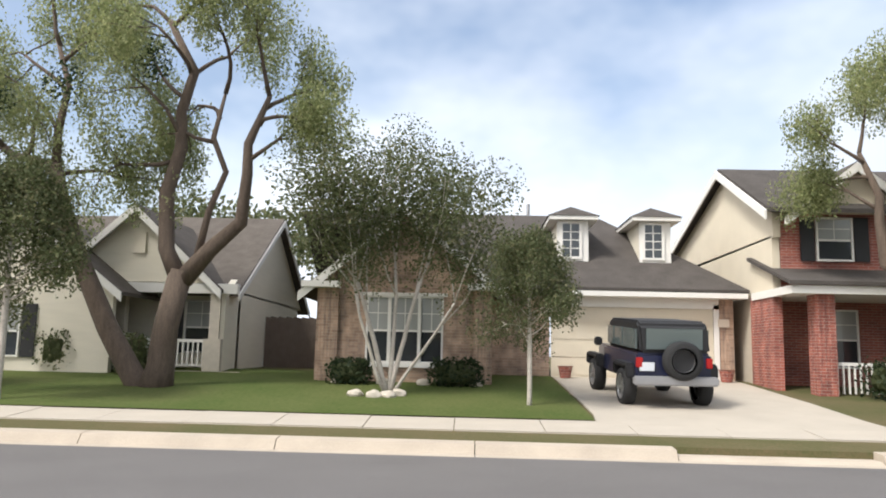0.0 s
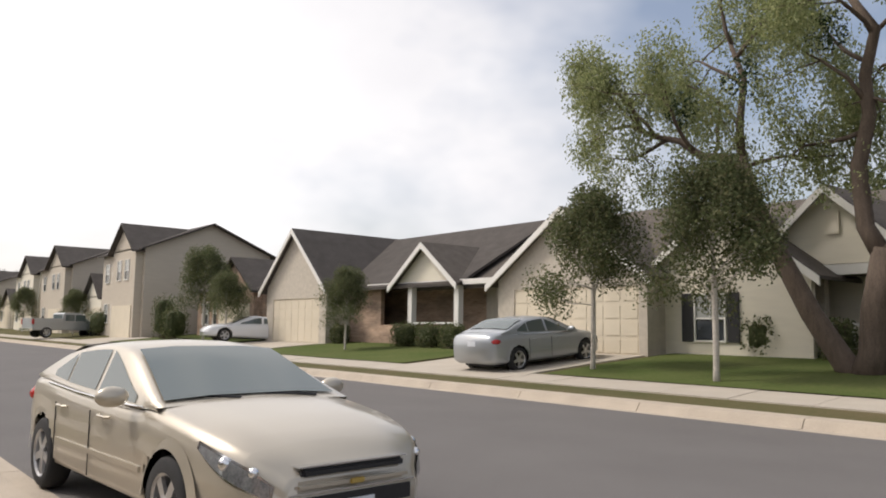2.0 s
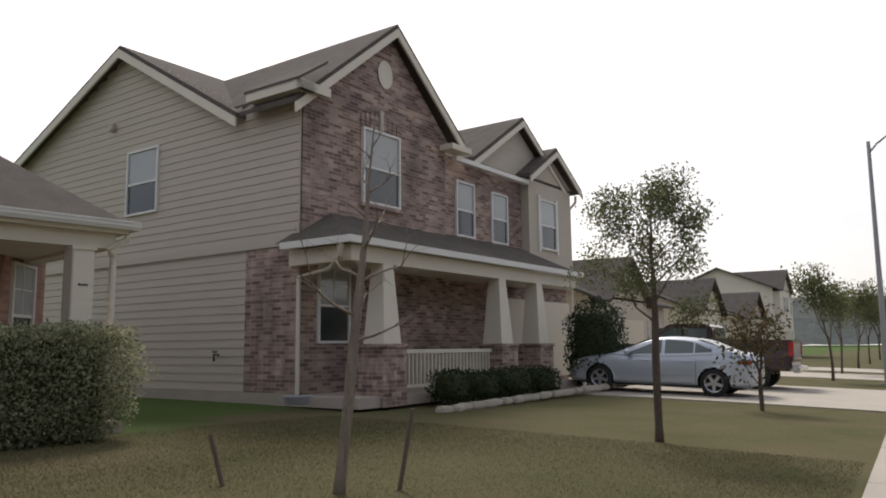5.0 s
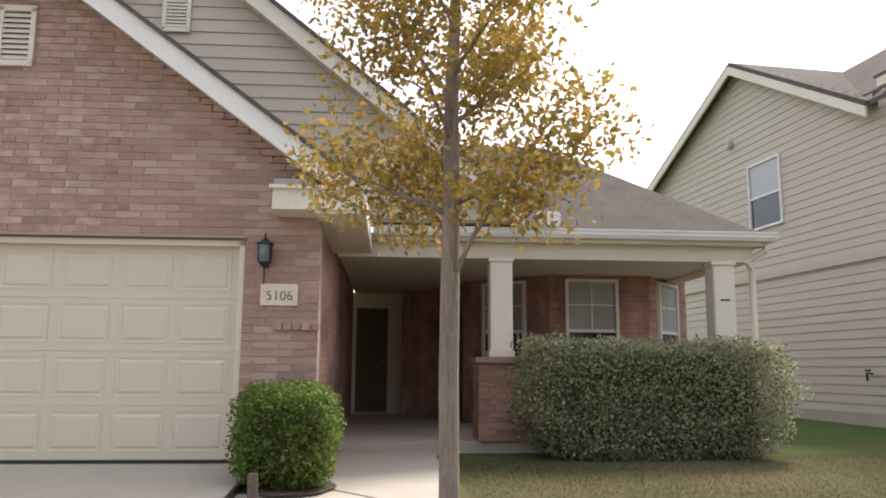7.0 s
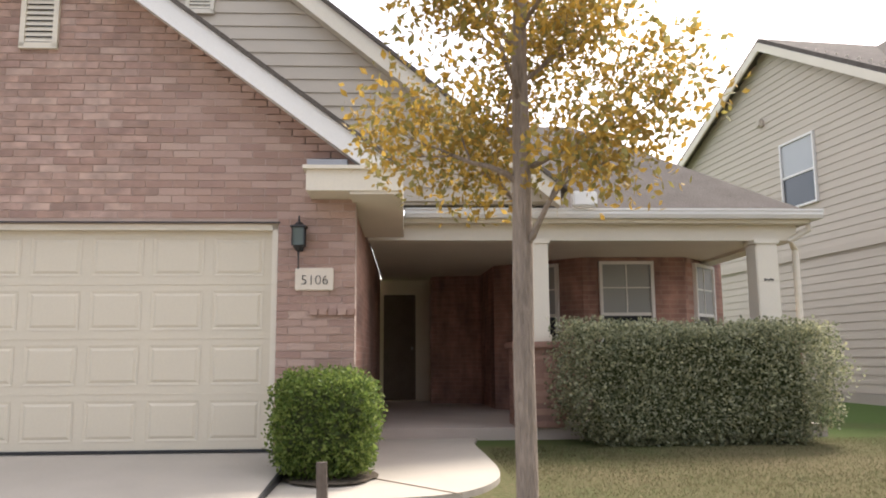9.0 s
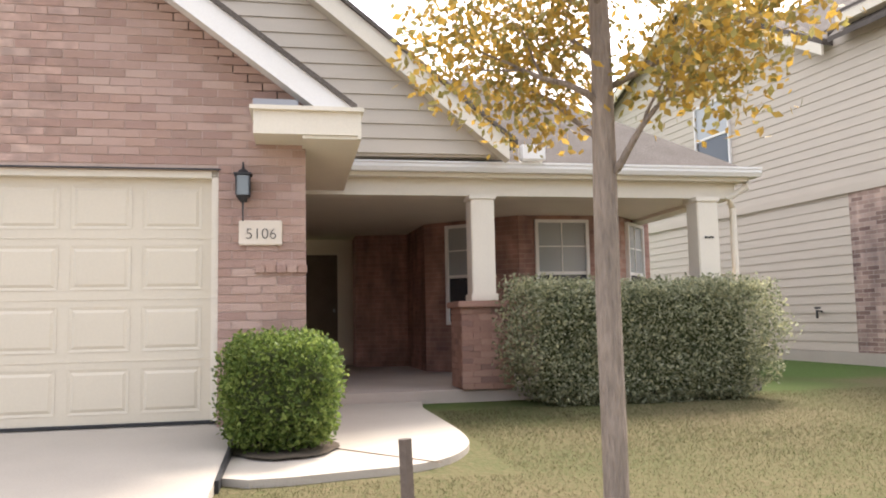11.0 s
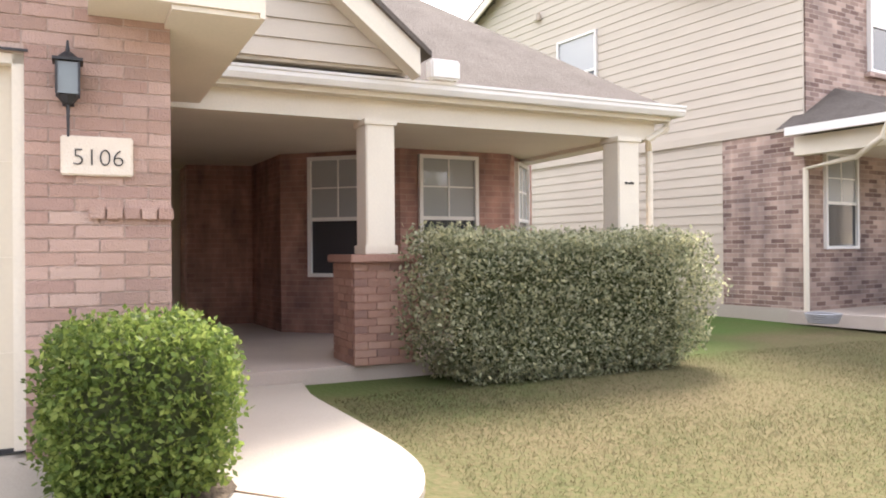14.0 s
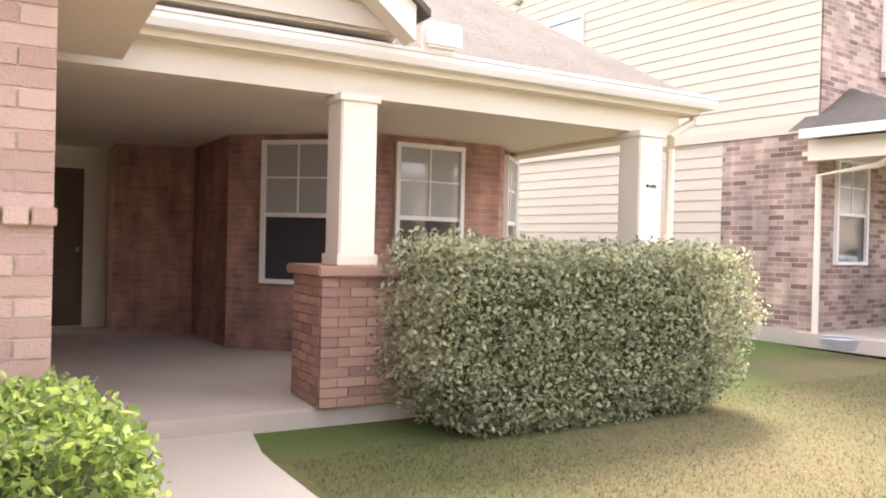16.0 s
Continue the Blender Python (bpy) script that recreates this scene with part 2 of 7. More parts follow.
STONE = mat("pale_stone", (0.5, 0.45, 0.38), 0.9, 0.15, 6, 60, 0.4)
GLASS = glass_mat("window_glass", (0.035, 0.04, 0.045))
GLASS_L = glass_mat("curtained_glass", (0.34, 0.35, 0.34), 0.06)
CARGLASS = glass_mat("car_glass", (0.1, 0.125, 0.125), 0.04)
DARK = mat("dark_interior", (0.02, 0.018, 0.016), 0.9, 0.1)
BLACK = mat("black_plastic", (0.018, 0.018, 0.02), 0.55, 0.1, 4, 90, 0.05)
RUBBER = mat("tyre_rubber", (0.02, 0.02, 0.021), 0.85, 0.1, 4, 90, 0.2)
ALLOY = mat("alloy", (0.55, 0.55, 0.56), 0.35, 0.05, 4, 60, 0.0, metal=0.85)
CHROME = mat("chrome", (0.75, 0.75, 0.76), 0.15, 0.02, 4, 60, 0.0, metal=1.0)
STEEL = mat("grey_steel", (0.34, 0.34, 0.35), 0.55, 0.08, 3, 60, 0.05, metal=0.5)
BARK = mat("grey_bark", (0.115, 0.085, 0.065), 0.95, 0.35, 5, 34, 0.9, stretch=(2, 2, 0.5))
BARK_P = mat("pale_bark", (0.46, 0.42, 0.37), 0.9, 0.25, 4, 30, 0.5)
BARK_L = mat("furrowed_bark", (0.26, 0.21, 0.17), 0.95, 0.35, 8, 40, 1.0, stretch=(2.5, 2.5, 0.4))
LEAF_BIG = leaf_mat("feathery_leaf", [(0.27, 0.31, 0.14), (0.33, 0.36, 0.17), (0.22, 0.26, 0.11), (0.37, 0.39, 0.19)])
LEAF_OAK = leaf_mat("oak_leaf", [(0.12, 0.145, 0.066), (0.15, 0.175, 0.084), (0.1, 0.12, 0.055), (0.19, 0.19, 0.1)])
LEAF_DARK = leaf_mat("dark_leaf", [(0.04, 0.062, 0.03), (0.06, 0.085, 0.04), (0.03, 0.048, 0.022)])
LEAF_YEL = leaf_mat("yellow_leaf", [(0.5, 0.32, 0.06), (0.4, 0.28, 0.07), (0.56, 0.38, 0.09), (0.26, 0.23, 0.07), (0.34, 0.23, 0.06), (0.3, 0.27, 0.1)])
LEAF_BOX = leaf_mat("boxwood_leaf", [(0.19, 0.26, 0.06), (0.14, 0.21, 0.05), (0.26, 0.33, 0.09), (0.1, 0.15, 0.04)])
LEAF_SAGE = leaf_mat("sage_leaf", [(0.33, 0.35, 0.21), (0.25, 0.27, 0.16), (0.42, 0.43, 0.28), (0.5, 0.49, 0.3), (0.17, 0.19, 0.11), (0.46, 0.47, 0.33)])
LEAF_RUST = leaf_mat("rusty_leaf", [(0.1, 0.085, 0.04), (0.14, 0.1, 0.05), (0.07, 0.07, 0.03)])
BLADE = leaf_mat("grass_blade", [(0.075, 0.1, 0.035), (0.115, 0.11, 0.05), (0.15, 0.128, 0.07), (0.11, 0.1, 0.05), (0.18, 0.155, 0.09)])
FOREST = mat("far_woods", (0.075, 0.085, 0.08), 1.0, 0.3, 0.08, 0.4, 0.8)
SOIL = mat("bare_soil", (0.2, 0.14, 0.09), 1.0, 0.25, 3, 40, 0.6)
MULCH = mat("dark_mulch", (0.1, 0.075, 0.05), 1.0, 0.35, 8, 60, 1.0)
FENCE = mat("fence_wood", (0.13, 0.1, 0.08), 0.9, 0.2, 4, 40, 0.3)
PLATE = mat("cast_stone", (0.66, 0.58, 0.48), 0.85, 0.06, 5, 80, 0.15)


# ---- building blocks ----
def box(bm, x0, x1, y0, y1, z0, z1, m=None):
    vs = [bm.verts.new((x, y, z)) for x in (x0, x1) for y in (y0, y1) for z in (z0, z1)]
    for f in ((0, 1, 3, 2), (4, 6, 7, 5), (0, 4, 5, 1), (2, 3, 7, 6), (0, 2, 6, 4), (1, 5, 7, 3)):
        bm.faces.new([vs[i] for i in f])
    if m:
        bmesh.ops.transform(bm, matrix=m, verts=vs)
    return vs


def prism(bm, pts, push):
    """A flat outline pushed into a solid."""
    push = Vector(push)
    a = [bm.verts.new(p) for p in pts]
    b = [bm.verts.new(Vector(p) + push) for p in pts]
    n = len(pts)
    bm.faces.new(a)
    bm.faces.new(b[::-1])
    for i in range(n):
        bm.faces.new((a[i], b[i], b[(i + 1) % n], a[(i + 1) % n]))


def tube(bm, pts, radii, sides=8, cap=True):
    """A tapered tube along points."""
    rings = []
    for i, p in enumerate(pts):
        p = Vector(p)
        d = (Vector(pts[min(i + 1, len(pts) - 1)]) - Vector(pts[max(i - 1, 0)])).normalized()
        u = d.orthogonal().normalized() if i == 0 else (u - d * u.dot(d)).normalized()
        v = d.cross(u)
        rings.append([bm.verts.new(p + radii[i] * (math.cos(a) * u + math.sin(a) * v)) for a in (2 * math.pi * k / sides for k in range(sides))])
    for r, s in zip(rings, rings[1:]):
        for k in range(sides):
            bm.faces.new((r[k], r[(k + 1) % sides], s[(k + 1) % sides], s[k]))
    if cap:
        bm.faces.new(rings[0][::-1])
        bm.faces.new(rings[-1])


def mesh_of(name, bm, material, smooth=False):
    bmesh.ops.recalc_face_normals(bm, faces=bm.faces)
    me = bpy.data.meshes.new(name)
    bm.to_mesh(me)
    bm.free()
    me.materials.append(material)
    if smooth:
        for p in me.polygons:
            p.use_smooth = True
    return me


def part(name, bm, material, parent, label="", smooth=False):
    ob = new(name, mesh_of(name, bm, material, smooth))
    ob.parent = parent
    if label:
        ob["label"] = label
    return ob


def root(name, label, category, group="", kind="", m=None):
    ob = new(name)
    ob.empty_display_size = 0.2
    if m:
        ob.matrix_basis = m
    return tagged(ob, label, category, group, kind)


def thing(name, bm, material, label, category, group="", kind="", m=None, smooth=False):
    ob = new(name, mesh_of(name, bm, material, smooth))
    if m:
        ob.matrix_basis = m
    return tagged(ob, label, category, group, kind)


def boxes(*rows):
    bm = bmesh.new()
    for r in rows:
        box(bm, *r)
    return bm


def bevelled(*rows, w=0.01):
    bm = boxes(*rows)
    bmesh.ops.bevel(bm, geom=bm.edges[:], offset=w, segments=2, affect='EDGES')
    return bm


def lath(bm, p, q, w, d):
    """A board from p to q on a wall that faces +x: w across it in the wall's plane, d deep."""
    p, q = Vector(p), Vector(q)
    n = Vector((1, 0, 0))
    s = (q - p).normalized().cross(n) * w
    prism(bm, [p, q, q + s, p + s], n * d)


def leaves(name, points, size, material, parent, seed, droop=0.3):
    """Many small leaves, each a bent pair of faces, about the given points (place, spread, count)."""
    rng = np.random.default_rng(seed)
    unit = lambda v: v / (np.linalg.norm(v, axis=1, keepdims=True) + 1e-6)
    counts = [c for p, r, c in points]
    mid = np.repeat(np.array([tuple(p) for p, r, c in points], float), counts, 0)
    far = np.repeat(np.array([r for p, r, c in points], float), counts)[:, None]
    n = len(mid)
    q = rng.normal(0, 1, (n, 3))
    c = mid + q / np.maximum(1.0, np.linalg.norm(q, axis=1, keepdims=True) / 1.6) * far
    a = rng.normal(0, 1, (n, 3))
    a[:, 2] -= droop
    a = unit(a)
    b = unit(np.cross(a, rng.normal(0, 1, (n, 3))))
    s = size * rng.uniform(0.6, 1.3, (n, 1))
    vs = np.stack([c, c + a * s * 0.5 + b * s * 0.28, c + a * s, c + a * s * 0.5 - b * s * 0.28], 1).reshape(-1, 3).tolist()
    fs = np.arange(4 * n).reshape(-1, 4).tolist()
    me = bpy.data.meshes.new(name)
    me.from_pydata(vs, [], fs)
    me.materials.append(material)
    ob = new(name, me)
    ob.parent = parent
    return ob


def limb(bm, rng, p, d, length, r, depth, tips, bend=0.25, split=3, spread=0.7, up=0.15, shrink=0.7):
    """A limb that bends, tapers and forks; its ends are collected in tips."""
    pts, rad, n = [Vector(p)], [r], 4
    d = Vector(d).normalized()
    for i in range(n):
        d = (d + Vector(rng.normal(0, bend, 3)) * 0.5 + Vector((0, 0, up * 0.3))).normalized()
        pts.append(pts[-1] + d * length / n)
        rad.append(r * (1 - 0.45 * (i + 1) / n))
    tube(bm, pts, rad, 7 if r > 0.04 else 5, cap=True)
    if depth <= 1:
        tips.append((pts[-2], d))
        tips.append((pts[2], d))
    if depth > 0:
        for k in range(split):
            s = (d + Vector(rng.normal(0, spread, 3)) * 0.6 + Vector((0, 0, up))).normalized()
            limb(bm, rng, pts[-1 - (k % 2)], s, length * shrink * rng.uniform(0.8, 1.15), rad[-1] * 0.72, depth - 1, tips, bend, split, spread, up, shrink)


def tree(name, label, base, stems, bark, leaf, leaf_size, spread, count, seed, depth=3, split=3, splay=0.7, up=0.15, shrink=0.7, kind="tree", droop=0.3, group=""):
    """stems: (direction, length, radius) from the ground."""
    rng = np.random.default_rng(seed)
    ob = root(name, label, kind, group, m=pose(*base))
    bm, tips = bmesh.new(), []
    for d, length, r in stems:
        limb(bm, rng, (0, 0, -0.1), d, length, r, depth, tips, 0.12, split, splay, up, shrink)
    part("trunk", bm, bark, ob, smooth=True)
    leaves("crown", [(p + d * 0.15, spread, count) for p, d in tips], leaf_size, leaf, ob, seed + 1, droop)
    return ob


def leader_tree(name, label, base, height, r, first, reach, bark, leaf, leaf_size, spread, count, seed, limbs=16, group="", lean=(0, 0), rise=0.5):
    """A young tree with one leader and side limbs from a given height."""
    rng = np.random.default_rng(seed)
    ob = root(name, label, "tree", group, m=pose(*base))
    bm, tips = bmesh.new(), []
    n = 12
    path, rad = [], []
    wob = rng.normal(0, 0.012, (n + 1, 2)).cumsum(0) * (height / 4)
    for i in range(n + 1):
        f = i / n
        path.append((lean[0] * f + wob[i][0] * f, lean[1] * f + wob[i][1] * f, -0.1 + f * height))
        rad.append(r * (1.25 if i == 0 else 1) * (1 - 0.85 * max(0, (f * height - first) / (height - first)) - 0.1 * f))
    tube(bm, path, [max(q, 0.008) for q in rad], 10)
    for k in range(limbs):
        f = (first + (height - first) * 0.92 * (k + rng.uniform(0, 0.8)) / limbs) / height
        i = f * n
        p = Vector(path[int(i)]).lerp(Vector(path[min(int(i) + 1, n)]), i % 1)
        a = k * 2.4 + rng.uniform(-0.4, 0.4)
        g = (f * height - first) / (height - first)
        length = reach * (0.6 + 0.7 * math.sin(math.pi * min(1, 0.25 + 0.75 * g))) * rng.uniform(0.75, 1.1) * (1 - 0.45 * g)
        limb(bm, rng, p, (math.cos(a), math.sin(a), rise + 0.4 * g), length * 0.55, max(0.008, r * 0.36 * (1 - 0.6 * g)), 2, tips, 0.3, 3, 0.7, 0.12, 0.62)
    part("trunk", bm, bark, ob, smooth=True)
    leaves("crown", [(p + d * 0.06, spread, count) for p, d in tips], leaf_size, leaf, ob, seed + 1, 0.4)
    return ob


def shrub(name, label, m, dims, leaf, leaf_size, count, seed, rounding=4.0, group="", category="shrub", undercut=0.0):
    """A clipped shrub: stems and a solid body coloured as inner shade, in a shell of leaves. dims: half sizes."""
    ob = root(name, label, category, group, m=m)
    rng = np.random.default_rng(seed)
    hx, hy, hz = dims
    bm = bmesh.new()
    for k in range(14):
        a = rng.uniform(-0.6, 0.6, 2)
        b = rng.uniform(-0.8, 0.8, 2)
        tube(bm, [(a[0] * hx * 0.6, a[1] * hy, 0), (b[0] * hx, b[1] * hy, hz * 1.7)], [0.018, 0.006], 5)
    part("stems", bm, BARK, ob)
    # closed inner body: its dark leaf colour stands in for shade between the leaves
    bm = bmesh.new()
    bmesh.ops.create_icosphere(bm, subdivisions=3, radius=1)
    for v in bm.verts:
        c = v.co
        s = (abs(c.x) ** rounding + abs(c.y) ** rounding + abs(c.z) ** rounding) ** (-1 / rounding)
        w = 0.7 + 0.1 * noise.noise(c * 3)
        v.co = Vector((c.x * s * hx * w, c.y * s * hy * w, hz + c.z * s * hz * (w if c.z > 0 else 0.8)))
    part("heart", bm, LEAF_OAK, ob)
    area = np.array([hy * hz, hx * hz, hx * hy])
    axis = rng.choice(3, count, p=area / area.sum())
    d = rng.uniform(-1, 1, (count, 3))
    d[np.arange(count), axis] = rng.choice((-1.0, 1.0), count)
    s = (np.abs(d) ** rounding).sum(1) ** (-1 / rounding)
    wob = np.array([0.96 + 0.13 * noise.noise(Vector(v) * 2.5 + Vector((seed, 0, 0))) for v in d])
    p = d * (s * wob * rng.uniform(0.8, 1.04, count))[:, None] * np.array([hx, hy, hz]) + np.array([0, 0, hz])
    low = np.clip(1 - p[:, 2] / (hz * 0.75), 0, 1)
    p[:, :2] *= (1 - undercut * low * low)[:, None]
    p[:, 2] += undercut * 0.3 * hz * low * np.clip(p[:, 1] / hy, 0, 1)
    leaves("foliage", [(q, leaf_size * 0.4, 1) for q in p if q[2] > 0.02], leaf_size, leaf, ob, seed + 1, 0.0)
    return ob


def window(parent, place, w, h, glass=None, frame=None, grid=(2, 2), sash=True, deep=0.06):
    """A sash window in a wall that faces +x in the given pose; place is its lower middle."""
    frame = frame or WHITE
    win = new("window")
    win.parent = parent
    win.matrix_basis = place
    t = 0.05
    part("frame", boxes((-0.02, deep, -w / 2, -w / 2 + t, 0, h), (-0.02, deep, w / 2 - t, w / 2, 0, h), (-0.02, deep, -w / 2 + t, w / 2 - t, 0, t), (-0.02, deep, -w / 2 + t, w / 2 - t, h - t, h)), frame, win)
    mid = h * 0.48
    if sash:
        part("sash_rail", boxes((0, deep * 0.7, -w / 2 + t, w / 2 - t, mid - 0.025, mid + 0.025)), frame, win)
    part("lower_pane", boxes((-0.005, 0.012, -w / 2 + t, w / 2 - t, t, mid - 0.025)), GLASS, win)
    part("upper_pane", boxes((-0.005, 0.02, -w / 2 + t, w / 2 - t, mid + 0.025, h - t)), glass or GLASS_L, win)
    gx, gy = grid
    rows = [(0.02, 0.032, -w / 2 + w * (i + 1) / (gx) - 0.009, -w / 2 + w * (i + 1) / (gx) + 0.009, mid + 0.025, h - t) for i in range(gx - 1)]
    rows += [(0.02, 0.03, -w / 2 + t, w / 2 - t, mid + (h - mid) * (i + 1) / gy - 0.009, mid + (h - mid) * (i + 1) / gy + 0.009) for i in range(gy - 1)]
    if rows:
        part("muntins", boxes(*rows), frame, win)
    return win


def gable_roof(bm, x0, x1, y0, y1, z, rise, t=0.12, over=0.35, ridge="x"):
    """Two slabs; ridge along x or y."""
    if ridge == "x":
        ym, h = (y0 + y1) / 2, (y1 - y0) / 2
        for s in (-1, 1):
            e = ym + s * (h + over)
            ze = z - rise * over / h
            prism(bm, [(x0 - over, ym, z + rise), (x0 - over, e, ze), (x0 - over, e, ze + t), (x0 - over, ym, z + rise + t)], (x1 - x0 + 2 * over, 0, 0))
    else:
        xm, h = (x0 + x1) / 2, (x1 - x0) / 2
        for s in (-1, 1):
            e = xm + s * (h + over)
            ze = z - rise * over / h
            prism(bm, [(xm, y0 - over, z + rise), (e, y0 - over, ze), (e, y0 - over, ze + t), (xm, y0 - over, z + rise + t)], (0, y1 - y0 + 2 * over, 0))


def gable_wall(bm, x, y0, y1, z0, z1, rise, t):
    """A wall that faces x and ends in a gable; t: thickness towards +x."""
    prism(bm, [(x, y0, z0), (x, y1, z0), (x, y1, z1), (x, (y0 + y1) / 2, z1 + rise), (x, y0, z1)], (t, 0, 0))


def wheel(parent, x, y, z, r, w, side, spokes=5, rim=None):
    """side: -1 or 1, the outward way along y."""
    wh = new("wheel")
    wh.parent = parent
    wh.location = (x, y, z)
    bm = bmesh.new()
    prof = [(r * 0.66, -w / 2), (r * 0.9, -w / 2), (r * 0.98, -w * 0.38), (r, 0), (r * 0.98, w * 0.38), (r * 0.9, w / 2), (r * 0.66, w / 2)]
    n = 28
    rings = [[bm.verts.new((q * math.cos(2 * math.pi * k / n), o, q * math.sin(2 * math.pi * k / n))) for q, o in prof] for k in range(n)]
    for k in range(n):
        a, b = rings[k], rings[(k + 1) % n]
        for i in range(len(prof) - 1):
            bm.faces.new((a[i], a[i + 1], b[i + 1], b[i]))
    part("tyre", bm, RUBBER, wh, smooth=True)
    bm = bmesh.new()
    o = side * w * 0.36
    ring = lambda q, oo: [bm.verts.new((q * math.cos(2 * math.pi * k / n), oo, q * math.sin(2 * math.pi * k / n))) for k in range(n)]
    a, b, c = ring(r * 0.67, side * w * 0.5), ring(r * 0.6, side * w * 0.42), ring(r * 0.58, -side * w * 0.3)
    for u, v in ((a, b), (b, c)):
        for k in range(n):
            bm.faces.new((u[k], u[(k + 1) % n], v[(k + 1) % n], v[k]))
    for k in range(spokes):
        an = 2 * math.pi * k / spokes + 0.3
        m = Matrix.Translation((0, o, 0)) @ Matrix.Rotation(an, 4, 'Y')
        box(bm, 0.03, r * 0.6, -0.015, 0.015, -r * 0.11, r * 0.11, m)
    box(bm, -r * 0.16, r * 0.16, o - 0.02, o + 0.02, -r * 0.16, r * 0.16)
    part("rim", bm, rim or ALLOY, wh)
    bm = bmesh.new()
    d = ring2 = [bm.verts.new((r * 0.6 * math.cos(2 * math.pi * k / n), -side * w * 0.1, r * 0.6 * math.sin(2 * math.pi * k / n))) for k in range(n)]
    bm.faces.new(d)
    part("brake_shadow", bm, BLACK, wh)
    return wh


def lerp(table, s):
    return float(np.interp(s, [r[0] for r in table], [r[1] for r in table]))


def eased(table, s):
    """lerp() with its corners rounded off."""
    return sum(lerp(table, s + d) for d in (-0.1, -0.06, -0.02, 0.02, 0.06, 0.1)) / 6


def each(name, bm, material, parent, label=""):
    """Every loose shell of a bmesh as a part of its own."""
    bm.verts.ensure_lookup_table()
    seen = set()
    for v0 in bm.verts:
        if v0 in seen:
            continue
        stack, group = [v0], []
        seen.add(v0)
        while stack:
            v = stack.pop()
            group.append(v)
            for e in v.link_edges:
                o = e.other_vert(v)
                if o not in seen:
                    seen.add(o)
                    stack.append(o)
        b2 = bmesh.new()
        m = {v: b2.verts.new(v.co) for v in group}
        for f in {f for v in group for f in v.link_faces}:
            b2.faces.new([m[v] for v in f.verts])
        bmesh.ops.recalc_face_normals(b2, faces=list(b2.faces))
        part(name, b2, material, parent, label)


def car(name, label, m, paint, spec, group=""):
    """A saloon, coupe or the like, nose to +x. spec: length, width, belt (x, z), roof (x, z), plan (x, half width), wheels x, radius."""
    ob = root(name, label, "car", group, m=m)
    L, W = spec["len"], spec["wid"] / 2
    belt, roof, plan = spec["belt"], spec["roof"], spec["plan"]
    xs = sorted(set([r[0] for r in belt if abs(r[0]) < L / 2] + list(np.linspace(-L / 2, L / 2, 64))))
    bm = bmesh.new()
    rings = []
    sill = spec.get("sill", 0.2)
    for x in xs:
        w, zb = W * eased(plan, x), eased(belt, x)
        lo = sill + lerp(spec["lift"], x)
        half = [(0.0, lo), (w * 0.8, lo), (w * 0.965, lo + 0.06), (w * 0.99, lo + 0.2), (w, (lo + zb) / 2 + 0.04), (w * 0.985, zb - 0.14), (w * 0.95, zb - 0.05), (w * 0.87, zb), (w * 0.5, zb + spec["crown"]), (0.0, zb + spec["crown"] * 1.35)]
        fine = [half[0]]
        for i2, ((ya, za), (yb, zb2)) in enumerate(zip(half, half[1:])):
            k2 = 3 if i2 in (2, 3, 4, 5) else 1
            fine += [(ya + (yb - ya) * j / k2, za + (zb2 - za) * j / k2) for j in range(1, k2 + 1)]
        half = fine
        rings.append([bm.verts.new((x, y, z)) for y, z in half] + [bm.verts.new((x, -y, z)) for y, z in half[-2:0:-1]])
    k = len(rings[0])
    wells = [(wx, spec["r"] * 1.17) for wx in spec["axles"]]
    for a, b in zip(rings, rings[1:]):
        for i in range(k):
            q = [a[i], a[(i + 1) % k], b[(i + 1) % k], b[i]]
            c = sum((v.co for v in q), Vector()) / 4
            if any((c.x - wx) ** 2 + (c.z - spec["r"]) ** 2 < rr * rr for wx, rr in wells) and abs(c.y) > W * 0.5:
                continue
            bm.faces.new(q)
    bm.faces.new(rings[0])
    bm.faces.new(rings[-1][::-1])
    body = part("body", bm, paint, ob, smooth=True)
    bm = bmesh.new()
    for wx, rr in wells:
        for s in (-1, 1):
            n = 20
            for k2 in range(n):
                a0, a1 = math.pi * k2 / n - 0.25, math.pi * (k2 + 1) / n - 0.0
                v = [bm.verts.new((wx + q * math.cos(a), s * y, spec["r"] + q * math.sin(a))) for q, y, a in ((rr * 1.12, W * 0.88, a0), (rr * 1.12, W * 0.88, a1), (rr * 1.12, W * 0.5, a1), (rr * 1.12, W * 0.5, a0))]
                bm.faces.new(v)
    box(bm, -L * 0.44, L * 0.44, -W * 0.62, W * 0.62, sill * 0.9, sill + 0.3)
    part("wheel_well", bm, BLACK, ob)
    for wx, rr in wells:
        for s in (-1, 1):
            bm = bmesh.new()
            n = 18
            for k2 in range(n):
                a0, a1 = math.pi * k2 / n, math.pi * (k2 + 1) / n
                y = s * (W * eased(plan, wx) + 0.004)
                v = [bm.verts.new((wx + q * math.cos(a), yy, spec["r"] + q * math.sin(a))) for q, yy, a in ((rr * 1.2, y - s * 0.02, a0), (rr * 1.2, y - s * 0.02, a1), (rr * 0.97, y, a1), (rr * 0.97, y, a0))]
                bm.faces.new(v)
            part("wheel_arch", bm, paint, ob, smooth=True)
    # cabin
    rx = [r[0] for r in roof]
    xs2 = sorted(set(list(np.linspace(rx[0], rx[-1], 26)) + rx))
    tumble = spec.get("tumble", 0.3)
    bm, gl, rings = bmesh.new(), bmesh.new(), []
